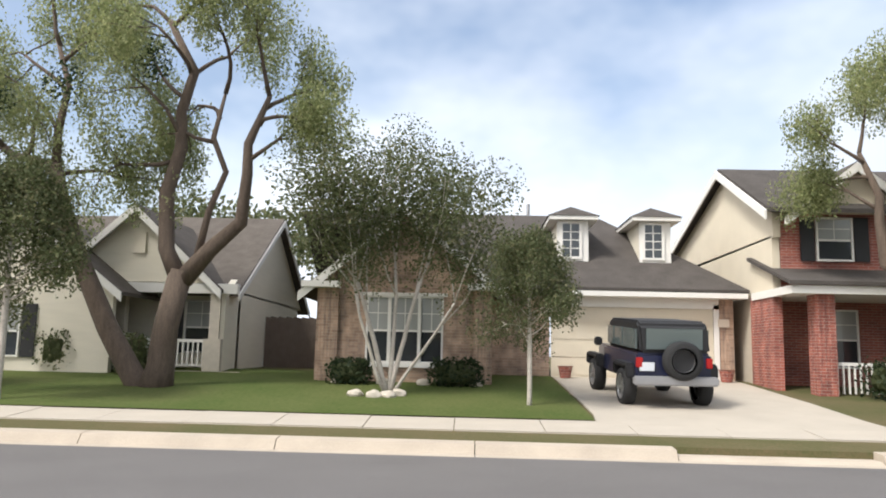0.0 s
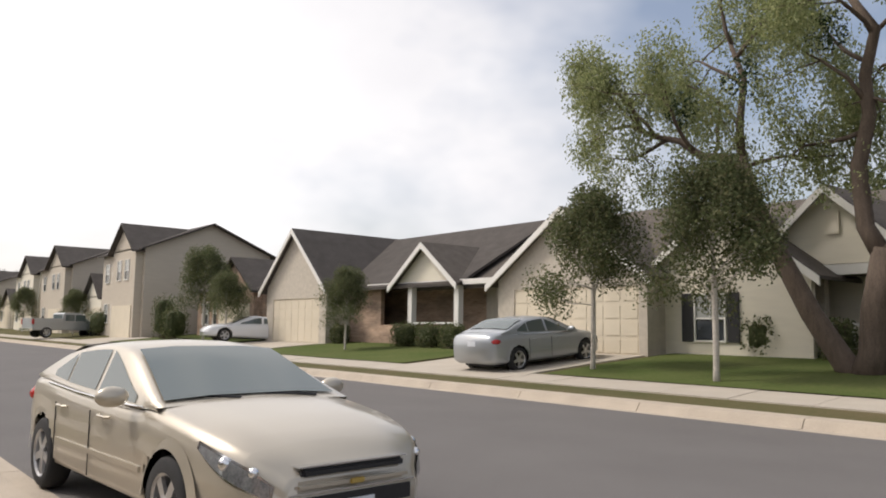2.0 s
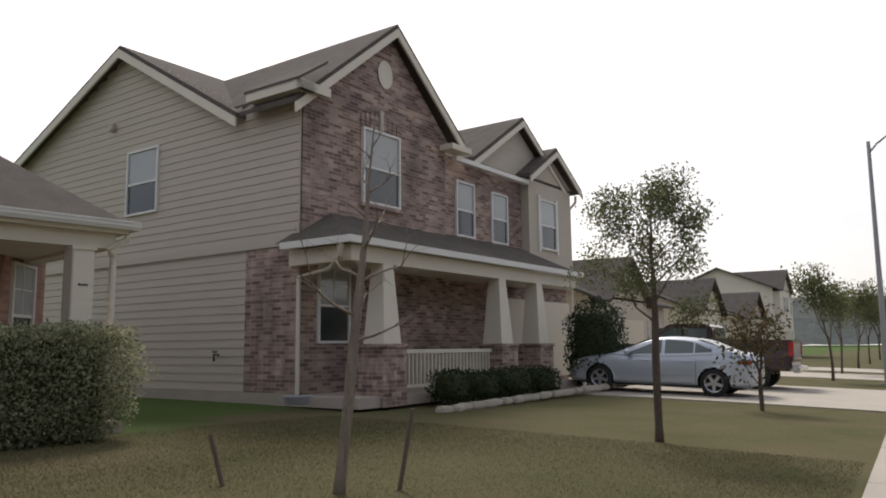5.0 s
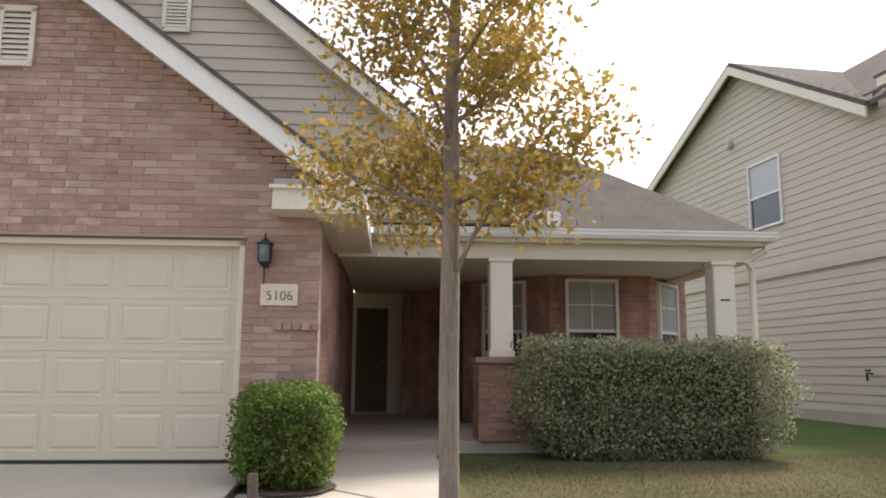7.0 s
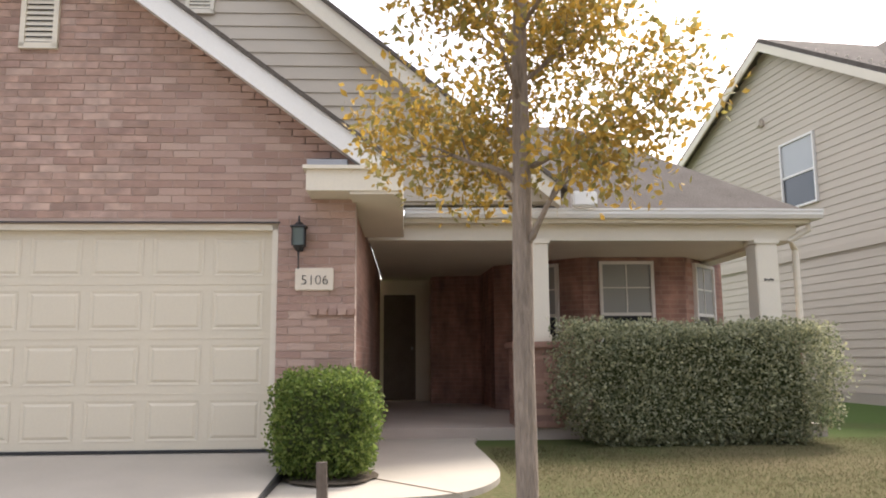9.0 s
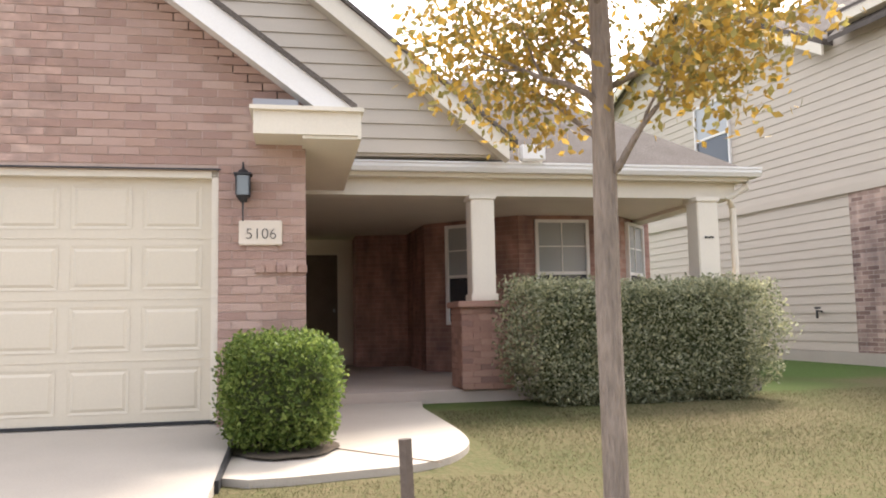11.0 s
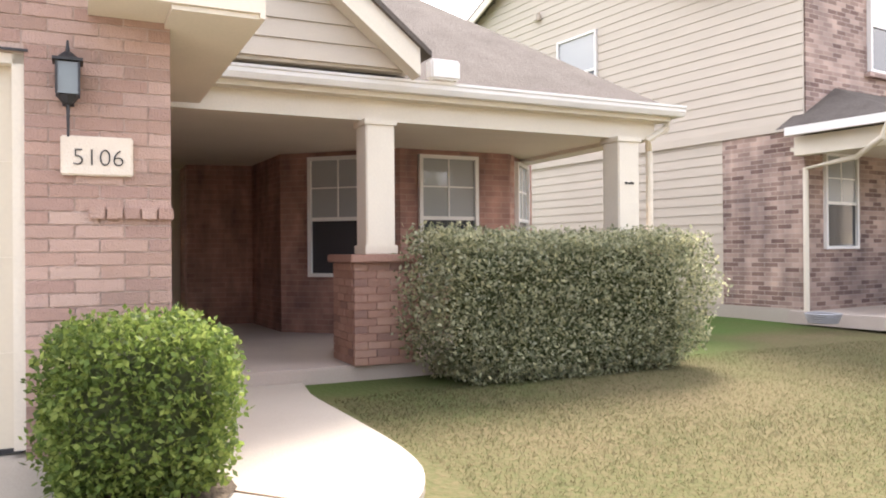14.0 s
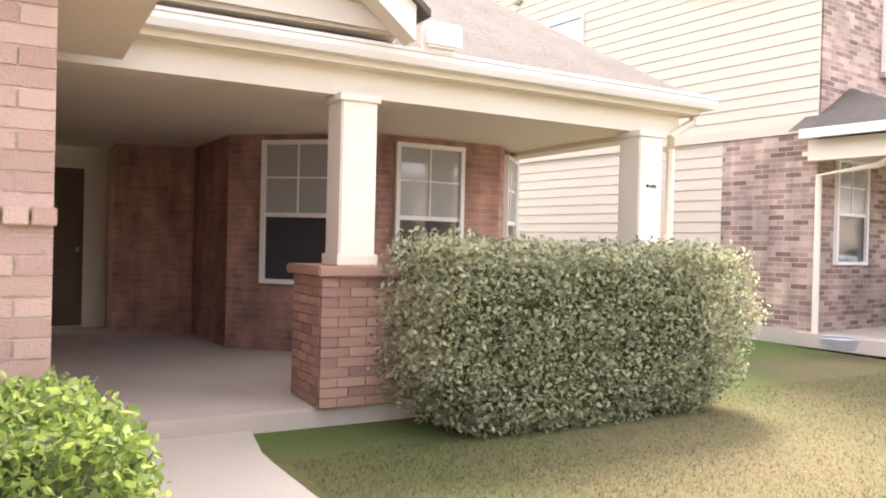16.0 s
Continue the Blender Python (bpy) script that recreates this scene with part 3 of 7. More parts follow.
    for x in xs2:
        zb, zr = eased(belt, x) - 0.02, eased(roof, x)
        w = W * eased(plan, x) * 0.93
        h = max(zr - zb, 0.02)
        wt = w - tumble * h
        half = [(w, zb), (w - tumble * h * 0.12, zb + h * 0.1), (wt + 0.03, zr - 0.12 * min(1, h)), (wt - 0.06, zr - 0.03 * min(1, h)), (wt * 0.5, zr + 0.015), (0, zr + 0.025)]
        rings.append((x, [bm.verts.new((x, y, z)) for y, z in half] + [bm.verts.new((x, -y, z)) for y, z in half[-2::-1]]))
    for (xa, a), (xb, b) in zip(rings, rings[1:]):
        for i in range(len(a) - 1):
            bm.faces.new((a[i], a[i + 1], b[i + 1], b[i]))
    part("cabin", bm, spec.get("cabin_paint", paint), ob, smooth=True)

    def pane(nm, x0, x1, lo0, hi0, lo1, hi1, s):
        bm = bmesh.new()
        n = 6
        prev = None
        for i in range(n + 1):
            f = i / n
            x = x0 + (x1 - x0) * f
            zb, zr = eased(belt, x) - 0.02, eased(roof, x)
            h, w = max(zr - zb, 0.02), W * eased(plan, x) * 0.93
            col = []
            for g in (lo0 + (lo1 - lo0) * f, hi0 + (hi1 - hi0) * f):
                hi_z = zr - 0.12 * min(1, h) - zb
                z = 0.02 + g * max(hi_z - 0.02, 0.01)
                y = w - (tumble * h * 0.12) * min(1, z / (h * 0.1)) if z < h * 0.1 else w - tumble * h * 0.12 - (tumble * h * 0.88 - 0.03) * (z - h * 0.1) / max(hi_z - h * 0.1, 0.01)
                col.append(bm.verts.new((x, s * (y + 0.006), zb + z)))
            if prev:
                bm.faces.new((prev[0], col[0], col[1], prev[1]))
            prev = col
        return part(nm, bm, CARGLASS, ob, smooth=True)

    for s in (-1, 1):
        for x0, x1, lo0, hi0, lo1, hi1 in spec["windows"]:
            pane("side_window", x0, x1, lo0, hi0, lo1, hi1, s)

    def screen(nm, x0, x1):
        bm = bmesh.new()
        prev = None
        for i in range(7):
            x = x0 + (x1 - x0) * i / 6
            zr = eased(roof, x)
            zb = eased(belt, x) - 0.02
            h, w = max(zr - zb, 0.02), W * eased(plan, x) * 0.93
            wt = (w - tumble * h) * 0.93
            row = [bm.verts.new((x, wt * g, zr + 0.03 + (0.012 if abs(g) < 0.9 else -0.012))) for g in (-1, -0.5, 0, 0.5, 1)]
            if prev:
                for j in range(4):
                    bm.faces.new((prev[j], row[j], row[j + 1], prev[j + 1]))
            prev = row
        part(nm, bm, CARGLASS, ob, smooth=True)

    screen("windscreen", *spec["front_glass"])
    if "rear_glass" in spec:
        screen("rear_window", *spec["rear_glass"])
    for i, wx in enumerate(spec["axles"]):
        for s in (-1, 1):
            wheel(ob, wx, s * (W * eased(plan, wx) - 0.1), spec["r"], spec["r"], 0.21, s, spec.get("spokes", 5))
    return ob


# ---- the ground ----
NEAR = [(-700, 0.6), (-60, 0.4), (-14, 0.31), (-11, 0.29), (-9, 0.265), (-7, 0.225), (-3, 0.11), (-0.04, 0.0), (2.05, 0.0), (2.1, -0.3), (13.0, -0.3), (13.06, 0.0), (14.0, 0.06), (18, 0.4), (23, 0.76), (40, 0.9), (60, 1.0), (700, 2.0)]
YS = [-700, -120, -40] + list(range(-20, 61, 2)) + [90, 140, 200, 700]


def ground_z(x):
    return lerp(NEAR, x)


xs = sorted(set([r[0] for r in NEAR] + list(np.arange(-13, -0.3, 1.0)) + list(np.arange(15, 30, 1.0))))
verts, faces = [], []
for x in xs:
    for y in YS:
        bumpy = 0.012 * noise.noise(Vector((x * 0.4, y * 0.4, 0))) if (x < -0.5 or x > 15.5) and not (-9 < x < 1 and y < 1.5) else 0.0
        verts.append((x, y, ground_z(x) + bumpy))
for i in range(len(xs) - 1):
    for j in range(len(YS) - 1):
        k = i * len(YS) + j
        faces.append((k, k + len(YS), k + len(YS) + 1, k + 1))
me = bpy.data.meshes.new("ground")
me.from_pydata(verts, [], faces)
me.materials.append(GRASS)
tagged(new("ground", me), "short dry lawn, green and straw-coloured in patches", "lawn", kind="structure")
bm = bmesh.new()
for y0, y1 in ((-40, 60), (60, 260)):
    prism(bm, [(2.3, y0, -0.16), (7.6, y0, -0.08), (12.8, y0, -0.16), (12.8, y0, -0.4), (2.3, y0, -0.4)], (0, y1 - y0, 0))
thing("road", bm, ASPHALT, "worn grey asphalt street, slightly crowned", "road", kind="structure")
# kerbs with joints
for name, x0, x1, face in (("kerb", 2.06, 2.34, 1), ("kerb", 12.76, 13.04, -1)):
    bm = bmesh.new()
    y = -39.0
    while y < 150:
        top = [(x0, 0.015), (x1, -0.005), (x1 + 0.1, -0.15), (x1 + 0.38, -0.155), (x1 + 0.38, -0.3), (x0, -0.3)]
        if face < 0:
            top = [(x1, 0.015), (x0, -0.005), (x0 - 0.1, -0.15), (x0 - 0.38, -0.155), (x0 - 0.38, -0.3), (x1, -0.3)]
        drop = (17 < y < 27 and face > 0) or (face < 0 and -9 < y < -3)
        if drop:
            top = [(x, -0.1 if z > -0.1 else z) for x, z in top]
        prism(bm, [(x, y, z) for x, z in top], (0, 2.985, 0))
        y += 3.0
    thing("kerb", bm, KERB, "sand-coloured concrete kerb and gutter beside the road", "kerb", kind="structure")
# pavements: slabs with joints
for x0, x1, base, tilt in ((0.0, 1.22, 0.018, 0.0), (14.0, 15.2, 0.09, 0.08)):
    walk_ob = root("pavement", "pale concrete pavement in long slabs with joints", "pavement", kind="structure")
    slab = None
    y, i = -21.0, 0
    while y < 90:
        if slab is None:
            bm = bmesh.new()
            prism(bm, [(x0, 0.006, base), (x1, 0.006, base + tilt * (x1 - x0)), (x1, 0.006, base - 0.12), (x0, 0.006, base - 0.12)], (0, 1.508, 0))
            slab = part("slab", bm, CONC, walk_ob)
            slab.location = (0, y, 0)
        else:
            o = new("slab", slab.data)
            o.parent = walk_ob
            o.location = (0, y, 0.004 * math.sin(i * 1.7))
        y += 1.524
        i += 1
    bm = bmesh.new()
    prism(bm, [(x0, 90, base), (x1, 90, base + tilt * (x1 - x0)), (x1, 90, base - 0.12), (x0, 90, base - 0.12)], (0, 160, 0))
    part("far_stretch", bm, CONC, walk_ob)


def drive(label, pts_x, y0, y1, lift=0.03, flare=0.7):
    """A driveway across the lawn; pts_x: from the road to the house."""
    ob = root("driveway", label, "driveway", kind="structure")
    xs = pts_x
    n = 10
    prev = None
    bm = bmesh.new()
    for i in range(n + 1):
        x = xs[0] + (xs[1] - xs[0]) * i / n
        road_end = xs[0]
        fl = flare * max(0, 1 - abs(x - road_end) / 2.4)
        z = ground_z(x) + lift
        if abs(x - road_end) < 0.6:
            z = -0.12
        elif abs(x - road_end) < 1.5:
            z = 0.02
        row = [bm.verts.new((x, y0 - fl, z)), bm.verts.new((x, y1 + fl, z)), bm.verts.new((x, y1 + fl, z - 0.3)), bm.verts.new((x, y0 - fl, z - 0.3))]
        if prev:
            for k in range(4):
                bm.faces.new((prev[k], row[k], row[(k + 1) % 4], prev[(k + 1) % 4]))
        else:
            bm.faces.new(row)
        prev = row
    bm.faces.new(prev[::-1])
    part("slab", bm, CONC, ob)
    return ob


drive("broad pale concrete driveway before the dormer house", (12.95, 23.2), -7.4, -2.3)
drive("pale concrete driveway under the silver saloon", (12.95, 21.0), 14.0, 19.2)
drive("pale concrete driveway under the white coupe", (12.95, 21.0), 31.0, 36.5)
drive("pale concrete driveway of the far two-storey house", (12.95, 18.0), 49.5, 55)
drive("wide concrete driveway under the silver saloon and red pickup", (2.1, -11.0), 18.6, 26.3)
drive("concrete driveway further along the street", (2.1, -11.0), 33, 38)
drive("concrete driveway far along the street", (2.1, -11.0), 41, 46)
# garden strips on the far side: greener turf
for y0, y1 in ((-2.2, 13.6), (19.6, 30.6), (37, 49)):
    bm = bmesh.new()
    prev = None
    for x in np.arange(15.25, 23.0, 0.55):
        z = ground_z(x) + 0.035
        row = [bm.verts.new((x, y0, z)), bm.verts.new((x, y1, z))]
        if prev:
            bm.faces.new((prev[0], row[0], row[1], prev[1]))
        prev = row
    thing("turf", bm, GRASS_FAR, "green mown turf before the houses opposite", "lawn", kind="structure")
bm = bmesh.new()
bmesh.ops.create_circle(bm, cap_ends=True, segments=24, radius=1)
for v in bm.verts:
    v.co = Vector((1.66 + v.co.x * 0.33, 7.0 + v.co.y * 2.1 + 0.3 * v.co.x, 0.012 + 0.01 * noise.noise(v.co * 3)))
thing("bare_soil", bm, SOIL, "worn patch of bare soil beside the hydrant", "soil", kind="structure")

# ---- the house with the porch ----
H = Matrix.Translation((0.52, 0.615, 0)) @ pose(0, 0, 0, 0, 0, -10) @ Matrix.Translation((-1.275, -2.308, -0.15))
house = root("porch_house", "pinkish brick and tan siding house with garage and deep porch", "house", m=H)
G0, G1, GX = -4.06, 0.815, -6.885
CAP = 1.565
APEX_Y, APEX_Z = -1.5, 5.74
bm = bmesh.new()
# garage front wall as a backing behind the brick skin, with the door opening left free
for y0, y1, z0, z1 in ((-4.9, G0, 0.3, 3.1), (G1, CAP, 0.3, 3.1), (G0, G1, 2.76, 3.1)):
    box(bm, GX - 0.25, GX - 0.007, y0, y1, z0, z1)
prism(bm, [(GX - 0.25, -4.9, 3.1), (GX - 0.25, CAP, 3.1), (GX - 0.25, APEX_Y, APEX_Z)], (0.243, 0, 0))
each("wall", bm, MORTAR, house)
part("garage_side_wall", boxes((-14.9, GX - 0.25, CAP - 0.25, CAP - 0.03, 0.3, 3.1)), BRICK_P, house)
part("far_side_wall", boxes((-20, GX - 0.25, -4.9, -4.68, 0.3, 3.1)), BRICK_P, house)
# garage door of raised panels
door = new("garage_door")
door.parent = house
part("leaf", boxes((GX - 0.16, GX - 0.12, G0 + 0.06, G1 - 0.06, 0.6, 2.7)), DOORC, door)
panel_mesh = None
for r in range(4):
    for c in range(8):
        y0 = G0 + 0.14 + c * 0.585
        z0 = 0.68 + r * 0.525
        if panel_mesh is None:
            bm = bmesh.new()
            a = [bm.verts.new((0, y, z)) for y, z in ((0, 0), (0.49, 0), (0.49, 0.38), (0, 0.38))]
            b = [bm.verts.new((-0.005, y, z)) for y, z in ((0.025, 0.025), (0.465, 0.025), (0.465, 0.355), (0.025, 0.355))]
            d = [bm.verts.new((0.004, y, z)) for y, z in ((0.05, 0.05), (0.44, 0.05), (0.44, 0.33), (0.05, 0.33))]
            for u, v in ((a, b), (b, d)):
                for k in range(4):
                    bm.faces.new((u[k], u[(k + 1) % 4], v[(k + 1) % 4], v[k]))
            bm.faces.new(d)
            o = part("panel", bm, DOORC, door)
            panel_mesh = o.data
        else:
            o = new("panel", panel_mesh)
            o.parent = door
        o.location = (GX - 0.115, y0, z0)
for r in range(1, 4):
    part("section_joint", boxes((GX - 0.12, GX - 0.114, G0 + 0.06, G1 - 0.06, 0.6 + r * 0.525 - 0.002, 0.6 + r * 0.525 + 0.002)), TRIM, door)
part("bottom_seal", boxes((GX - 0.17, GX - 0.1, G0 + 0.02, G1 - 0.02, 0.575, 0.6)), BLACK, door)
part("garage_trim", boxes((GX - 0.14, GX - 0.035, G0, G0 + 0.06, 0.6, 2.76), (GX - 0.14, GX - 0.035, G1 - 0.06, G1, 0.6, 2.76), (GX - 0.14, GX - 0.035, G0, G1, 2.7, 2.757)), TRIM, house)
part("lintel", boxes((GX - 0.1, GX + 0.012, G0 - 0.1, G1 + 0.02, 2.762, 2.775)), BLACK, house, "dark steel lintel")
# number plate with its figures
plate = new("number_plate")
plate.parent = house
part("stone", bevelled((GX, GX + 0.035, 0.99, 1.36, 2.1, 2.318), w=0.008), PLATE, plate, "cast stone plate")
txt = bpy.data.curves.new("figures", 'FONT')
txt.body = "5106"
txt.size, txt.extrude, txt.offset, txt.align_x = 0.135, 0.003, -0.0028, 'CENTER'
tob = new("figures", txt)
tob.parent = plate
tob.matrix_basis = Matrix.Translation((GX + 0.038, 1.18, 2.155)) @ Matrix.Rotation(radians(90), 4, 'Z') @ Matrix.Rotation(radians(90), 4, 'X')
txt.materials.append(BLACK)
# lantern
lan = new("wall_lantern")
lan.parent = house
lan.location = (GX, 1.03, 2.5)
part("bracket", boxes((0, 0.02, -0.03, 0.03, -0.02, 0.16), (0.02, 0.1, -0.01, 0.01, 0.0, 0.02)), BLACK, lan)
bm = bmesh.new()
for y in (-0.055, 0.055):
    for x in (0.05, 0.16):
        box(bm, x - 0.006, x + 0.006, y - 0.006, y + 0.006, 0.02, 0.2)
prism(bm, [(0.03, -0.075, 0.2), (0.18, -0.075, 0.2), (0.18, 0.075, 0.2), (0.03, 0.075, 0.2)], (0, 0, 0.015))
tube(bm, [(0.105, 0, 0.21), (0.105, 0, 0.25), (0.105, 0, 0.26), (0.105, 0, 0.32)], [0.07, 0.03, 0.012, 0.006], 8)
tube(bm, [(0.105, 0, 0.02), (0.105, 0, -0.02), (0.105, 0, -0.03), (0.105, 0, -0.2)], [0.06, 0.03, 0.01, 0.006], 8)
part("cage", bm, BLACK, lan)
part("lamp_glass", boxes((0.055, 0.155, -0.05, 0.05, 0.025, 0.195)), CARGLASS, lan)
# corbel course on the pier
for k in range(5):
    part("corbel_brick", bevelled((GX - 0.02, GX + 0.03, 1.13 + k * 0.091, 1.13 + k * 0.091 + 0.082, 1.86, 1.925), w=0.004), BRICK, house)
# eave return and soffit of the garage gable
each("eave_return", boxes((GX + 0.002, GX + 0.42, 1.13, 2.0, 3.0, 3.2), (GX + 0.002, GX + 0.46, 1.1, 2.05, 3.2, 3.235)), TRIM, house)
part("return_roof", bm := boxes((GX + 0.002, GX + 0.3, 1.12, 1.5, 3.236, 3.33)), STEEL, house, "bright metal flashing")
part("side_soffit", boxes((-9.1, GX + 0.4, CAP - 0.03, 2.0, 2.97, 2.998)), TRIM, house)
part("side_fascia", boxes((-9.1, GX + 0.42, 2.0, 2.03, 2.97, 3.2)), TRIM, house)
rk = 0.744
bm = bmesh.new()
for s in (-1, 1):
    e = APEX_Y + s * 3.47
    za, ze = APEX_Z + 0.1, APEX_Z + 0.1 - rk * 3.47
    prism(bm, [(GX + 0.3, APEX_Y, za), (GX + 0.3, e, ze), (GX + 0.3, e, ze - 0.24), (GX + 0.3, APEX_Y, za - 0.24)], (0.04, 0, 0))
    prism(bm, [(GX + 0.002, APEX_Y, za - 0.16), (GX + 0.002, e - s * 0.02, ze - 0.16), (GX + 0.002, e - s * 0.02, ze - 0.19), (GX + 0.002, APEX_Y, za - 0.19)], (0.298, 0, 0))
each("rake_board", bm, WHITE, house)
bm = bmesh.new()
for s in (-1, 1):
    e = APEX_Y + s * 3.5
    za, ze = APEX_Z + 0.1, APEX_Z + 0.1 - rk * 3.5
    prism(bm, [(GX + 0.37, APEX_Y, za), (GX + 0.37, e, ze), (GX + 0.37, e, ze + 0.05), (GX + 0.37, APEX_Y, za + 0.05)], (-9, 0, 0))
part("garage_roof", bm, SHINGLE, house)


def louvre(parent, x, y0, y1, z0, z1, frame, slats=9):
    v = new("gable_vent")
    v.parent = parent
    part("vent_frame", boxes((x, x + 0.04, y0, y0 + 0.05, z0, z1), (x, x + 0.04, y1 - 0.05, y1, z0, z1), (x, x + 0.04, y0, y1, z0 - 0.02, z0 + 0.04), (x, x + 0.04, y0, y1, z1 - 0.04, z1 + 0.02)), frame, v)
    part("vent_back", boxes((x - 0.01, x + 0.004, y0, y1, z0, z1)), DARK, v)
    for k in range(slats):
        z = z0 + 0.05 + (z1 - z0 - 0.1) * k / slats
        bm = bmesh.new()
        prism(bm, [(x + 0.006, y0 + 0.05, z + 0.04), (x + 0.032, y0 + 0.05, z), (x + 0.032, y0 + 0.05, z + 0.012), (x + 0.006, y0 + 0.05, z + 0.052)], (0, y1 - y0 - 0.1, 0))
        part("slat", bm, frame, v)


louvre(house, GX, -1.77, -1.4, 4.53, 5.14, TRIM)
# second gable, clad in boards
X2, A2Y, A2Z, S2 = -9.0, -0.6, 7.2, 0.8
bm = bmesh.new()
prism(bm, [(X2 - 0.2, A2Y - 4.75, A2Z - 3.9), (X2 - 0.2, A2Y + 4.6, A2Z - 3.8), (X2 - 0.2, A2Y, A2Z)], (0.17, 0, 0))
part("gable_backing", bm, SIDING, house)
for k in range(20):
    z = 3.42 + k * 0.178
    half = (A2Z - z - 0.17) / S2
    if half < 0.2:
        break
    bm = bmesh.new()
    prism(bm, [(X2 - 0.028, A2Y - half, z), (X2 + 0.006, A2Y - half, z), (X2 - 0.012, A2Y - half, z + 0.176), (X2 - 0.028, A2Y - half, z + 0.176)], (0, 2 * half, 0))
    part("board", bm, SIDING, house)
bm = bmesh.new()
for s in (-1, 1):
    e = A2Y + s * 4.6
    prism(bm, [(X2 + 0.008, A2Y, A2Z + 0.06), (X2 + 0.008, e, A2Z + 0.06 - S2 * 4.6), (X2 + 0.008, e, A2Z - 0.2 - S2 * 4.6), (X2 + 0.008, A2Y, A2Z - 0.2)], (0.2, 0, 0))
each("gable_rake", bm, TRIM, house)
bm = bmesh.new()
for s in (-1, 1):
    e = A2Y + s * 4.7
    prism(bm, [(X2 + 0.25, A2Y, A2Z + 0.062), (X2 + 0.25, e, A2Z + 0.062 - S2 * 4.7), (X2 + 0.25, e, A2Z + 0.12 - S2 * 4.7), (X2 + 0.25, A2Y, A2Z + 0.12)], (-7, 0, 0))
each("gable_roof", bm, SHINGLE, house)
louvre(house, X2 + 0.01, -0.8, -0.43, 5.9, 6.44, TRIM)
# hipped main roof
GUT, EY = -9.2, 7.42
bm = bmesh.new()
pk = (-11.95, 4.86, 5.32)
ev = 3.34
v = [bm.verts.new(p) for p in ((GUT, -2, ev), (GUT, EY, ev), (-18.5, EY, ev), pk, (-15.7, 4.86, 5.32), (-11.95, -2, 5.32), (-15.7, -2, 5.32))]
bm.faces.new((v[0], v[1], v[3], v[5]))
bm.faces.new((v[1], v[2], v[4], v[3]))
bm.faces.new((v[5], v[3], v[4], v[6]))
part("main_roof", bm, SHINGLE, house)
part("roof_diverter", bevelled((-9.12, -8.98, 4.2, 4.52, 3.36, 3.56), w=0.02), WHITE, house, "white box at the roof edge")
# gutter with a stepped profile
bm = bmesh.new()
for pr in ([(GUT, 3.23), (GUT + 0.09, 3.23), (GUT + 0.12, 3.28), (GUT + 0.12, 3.32), (GUT + 0.135, 3.325), (GUT + 0.135, 3.35), (GUT, 3.35)],):
    prism(bm, [(x, 2.04, z) for x, z in pr], (0, EY + 0.12 - 2.04, 0))
part("gutter", bm, WHITE, house)
part("side_gutter", boxes((-18, GUT, EY, EY + 0.12, 3.23, 3.35)), WHITE, house)
part("porch_beam", boxes((-9.62, GUT - 0.16, CAP, 7.3, 2.97, 3.3), (-15, -9.62, 7.02, 7.3, 2.97, 3.3)), TRIM, house)
each("fascia", boxes((GUT - 0.03, GUT, 2.04, EY, 3.18, 3.33), (-18, GUT, EY - 0.03, EY, 3.18, 3.33), (GUT - 0.16, GUT - 0.03, CAP, EY, 3.18, 3.2)), TRIM, house)
part("porch_ceiling", boxes((-15.3, -9.62, CAP, 7.02, 3.02, 3.08)), TRIM, house)
bm = bmesh.new()
tube(bm, [(-9.3, EY + 0.0, 3.24), (-9.3, EY + 0.02, 3.12), (-9.36, EY - 0.22, 2.98), (-9.5, 7.34, 2.86), (-9.5, 7.34, 0.45)], [0.045] * 5, 8)
part("downspout", bm, TRIM, house)
part("porch_slab", bevelled((-15.3, -9.2, 1.3, 7.45, 0.3, 0.57), w=0.015), SLAB, house)
for y0, y1 in ((3.61, 3.91), (6.67, 6.97)):
    post = new("porch_post")
    post.parent = house
    part("shaft", bevelled((-9.54, -9.24, y0, y1, 1.64, 2.97), w=0.012), TRIM, post)
    each("collar", bevelled((-9.56, -9.22, y0 - 0.02, y1 + 0.02, 2.91, 2.969), (-9.56, -9.22, y0 - 0.02, y1 + 0.02, 1.641, 1.73), w=0.006), TRIM, post)
    pr = new("brick_pier")
    pr.parent = house
    part("core", boxes((-9.78, -9.14, y0 - 0.16, y1 + 0.16, 0.572, 1.56)), BRICK_P, pr)
    part("cap", bevelled((-9.84, -9.06, y0 - 0.22, y1 + 0.22, 1.561, 1.64), w=0.012), PIER_BRICK, pr)
    for k in range(13):
        for q in range(4):
            off = 0.0 if k % 2 else -0.09
            ya, yb = max(y0 - 0.17, y0 - 0.17 + q * 0.23 + off), min(y1 + 0.17, y0 - 0.17 + q * 0.23 + off + 0.22)
            if yb - ya > 0.03:
                part("brick", boxes((-9.16, -9.128, ya, yb, 0.58 + k * 0.0755, 0.58 + k * 0.0755 + 0.066)), PIER_BRICK, pr)
            xa, xb = max(-9.79, -9.79 + q * 0.23 + off), min(-9.17, -9.79 + q * 0.23 + off + 0.22)
            if xb - xa > 0.03:
                part("brick", boxes((xa, xb, y0 - 0.172, y0 - 0.14, 0.58 + k * 0.0755, 0.58 + k * 0.0755 + 0.066)), PIER_BRICK, pr)
bm = bmesh.new()
for k in range(5):
    box(bm, -9.238, -9.23, 6.76 + k * 0.026, 6.78 + k * 0.026, 2.42 + 0.008 * (k % 2), 2.45 - 0.006 * (k % 3))
box(bm, -9.239, -9.232, 6.76, 6.885, 2.43, 2.44)
part("post_ornament", bm, BLACK, house, "small dark metal ornament")
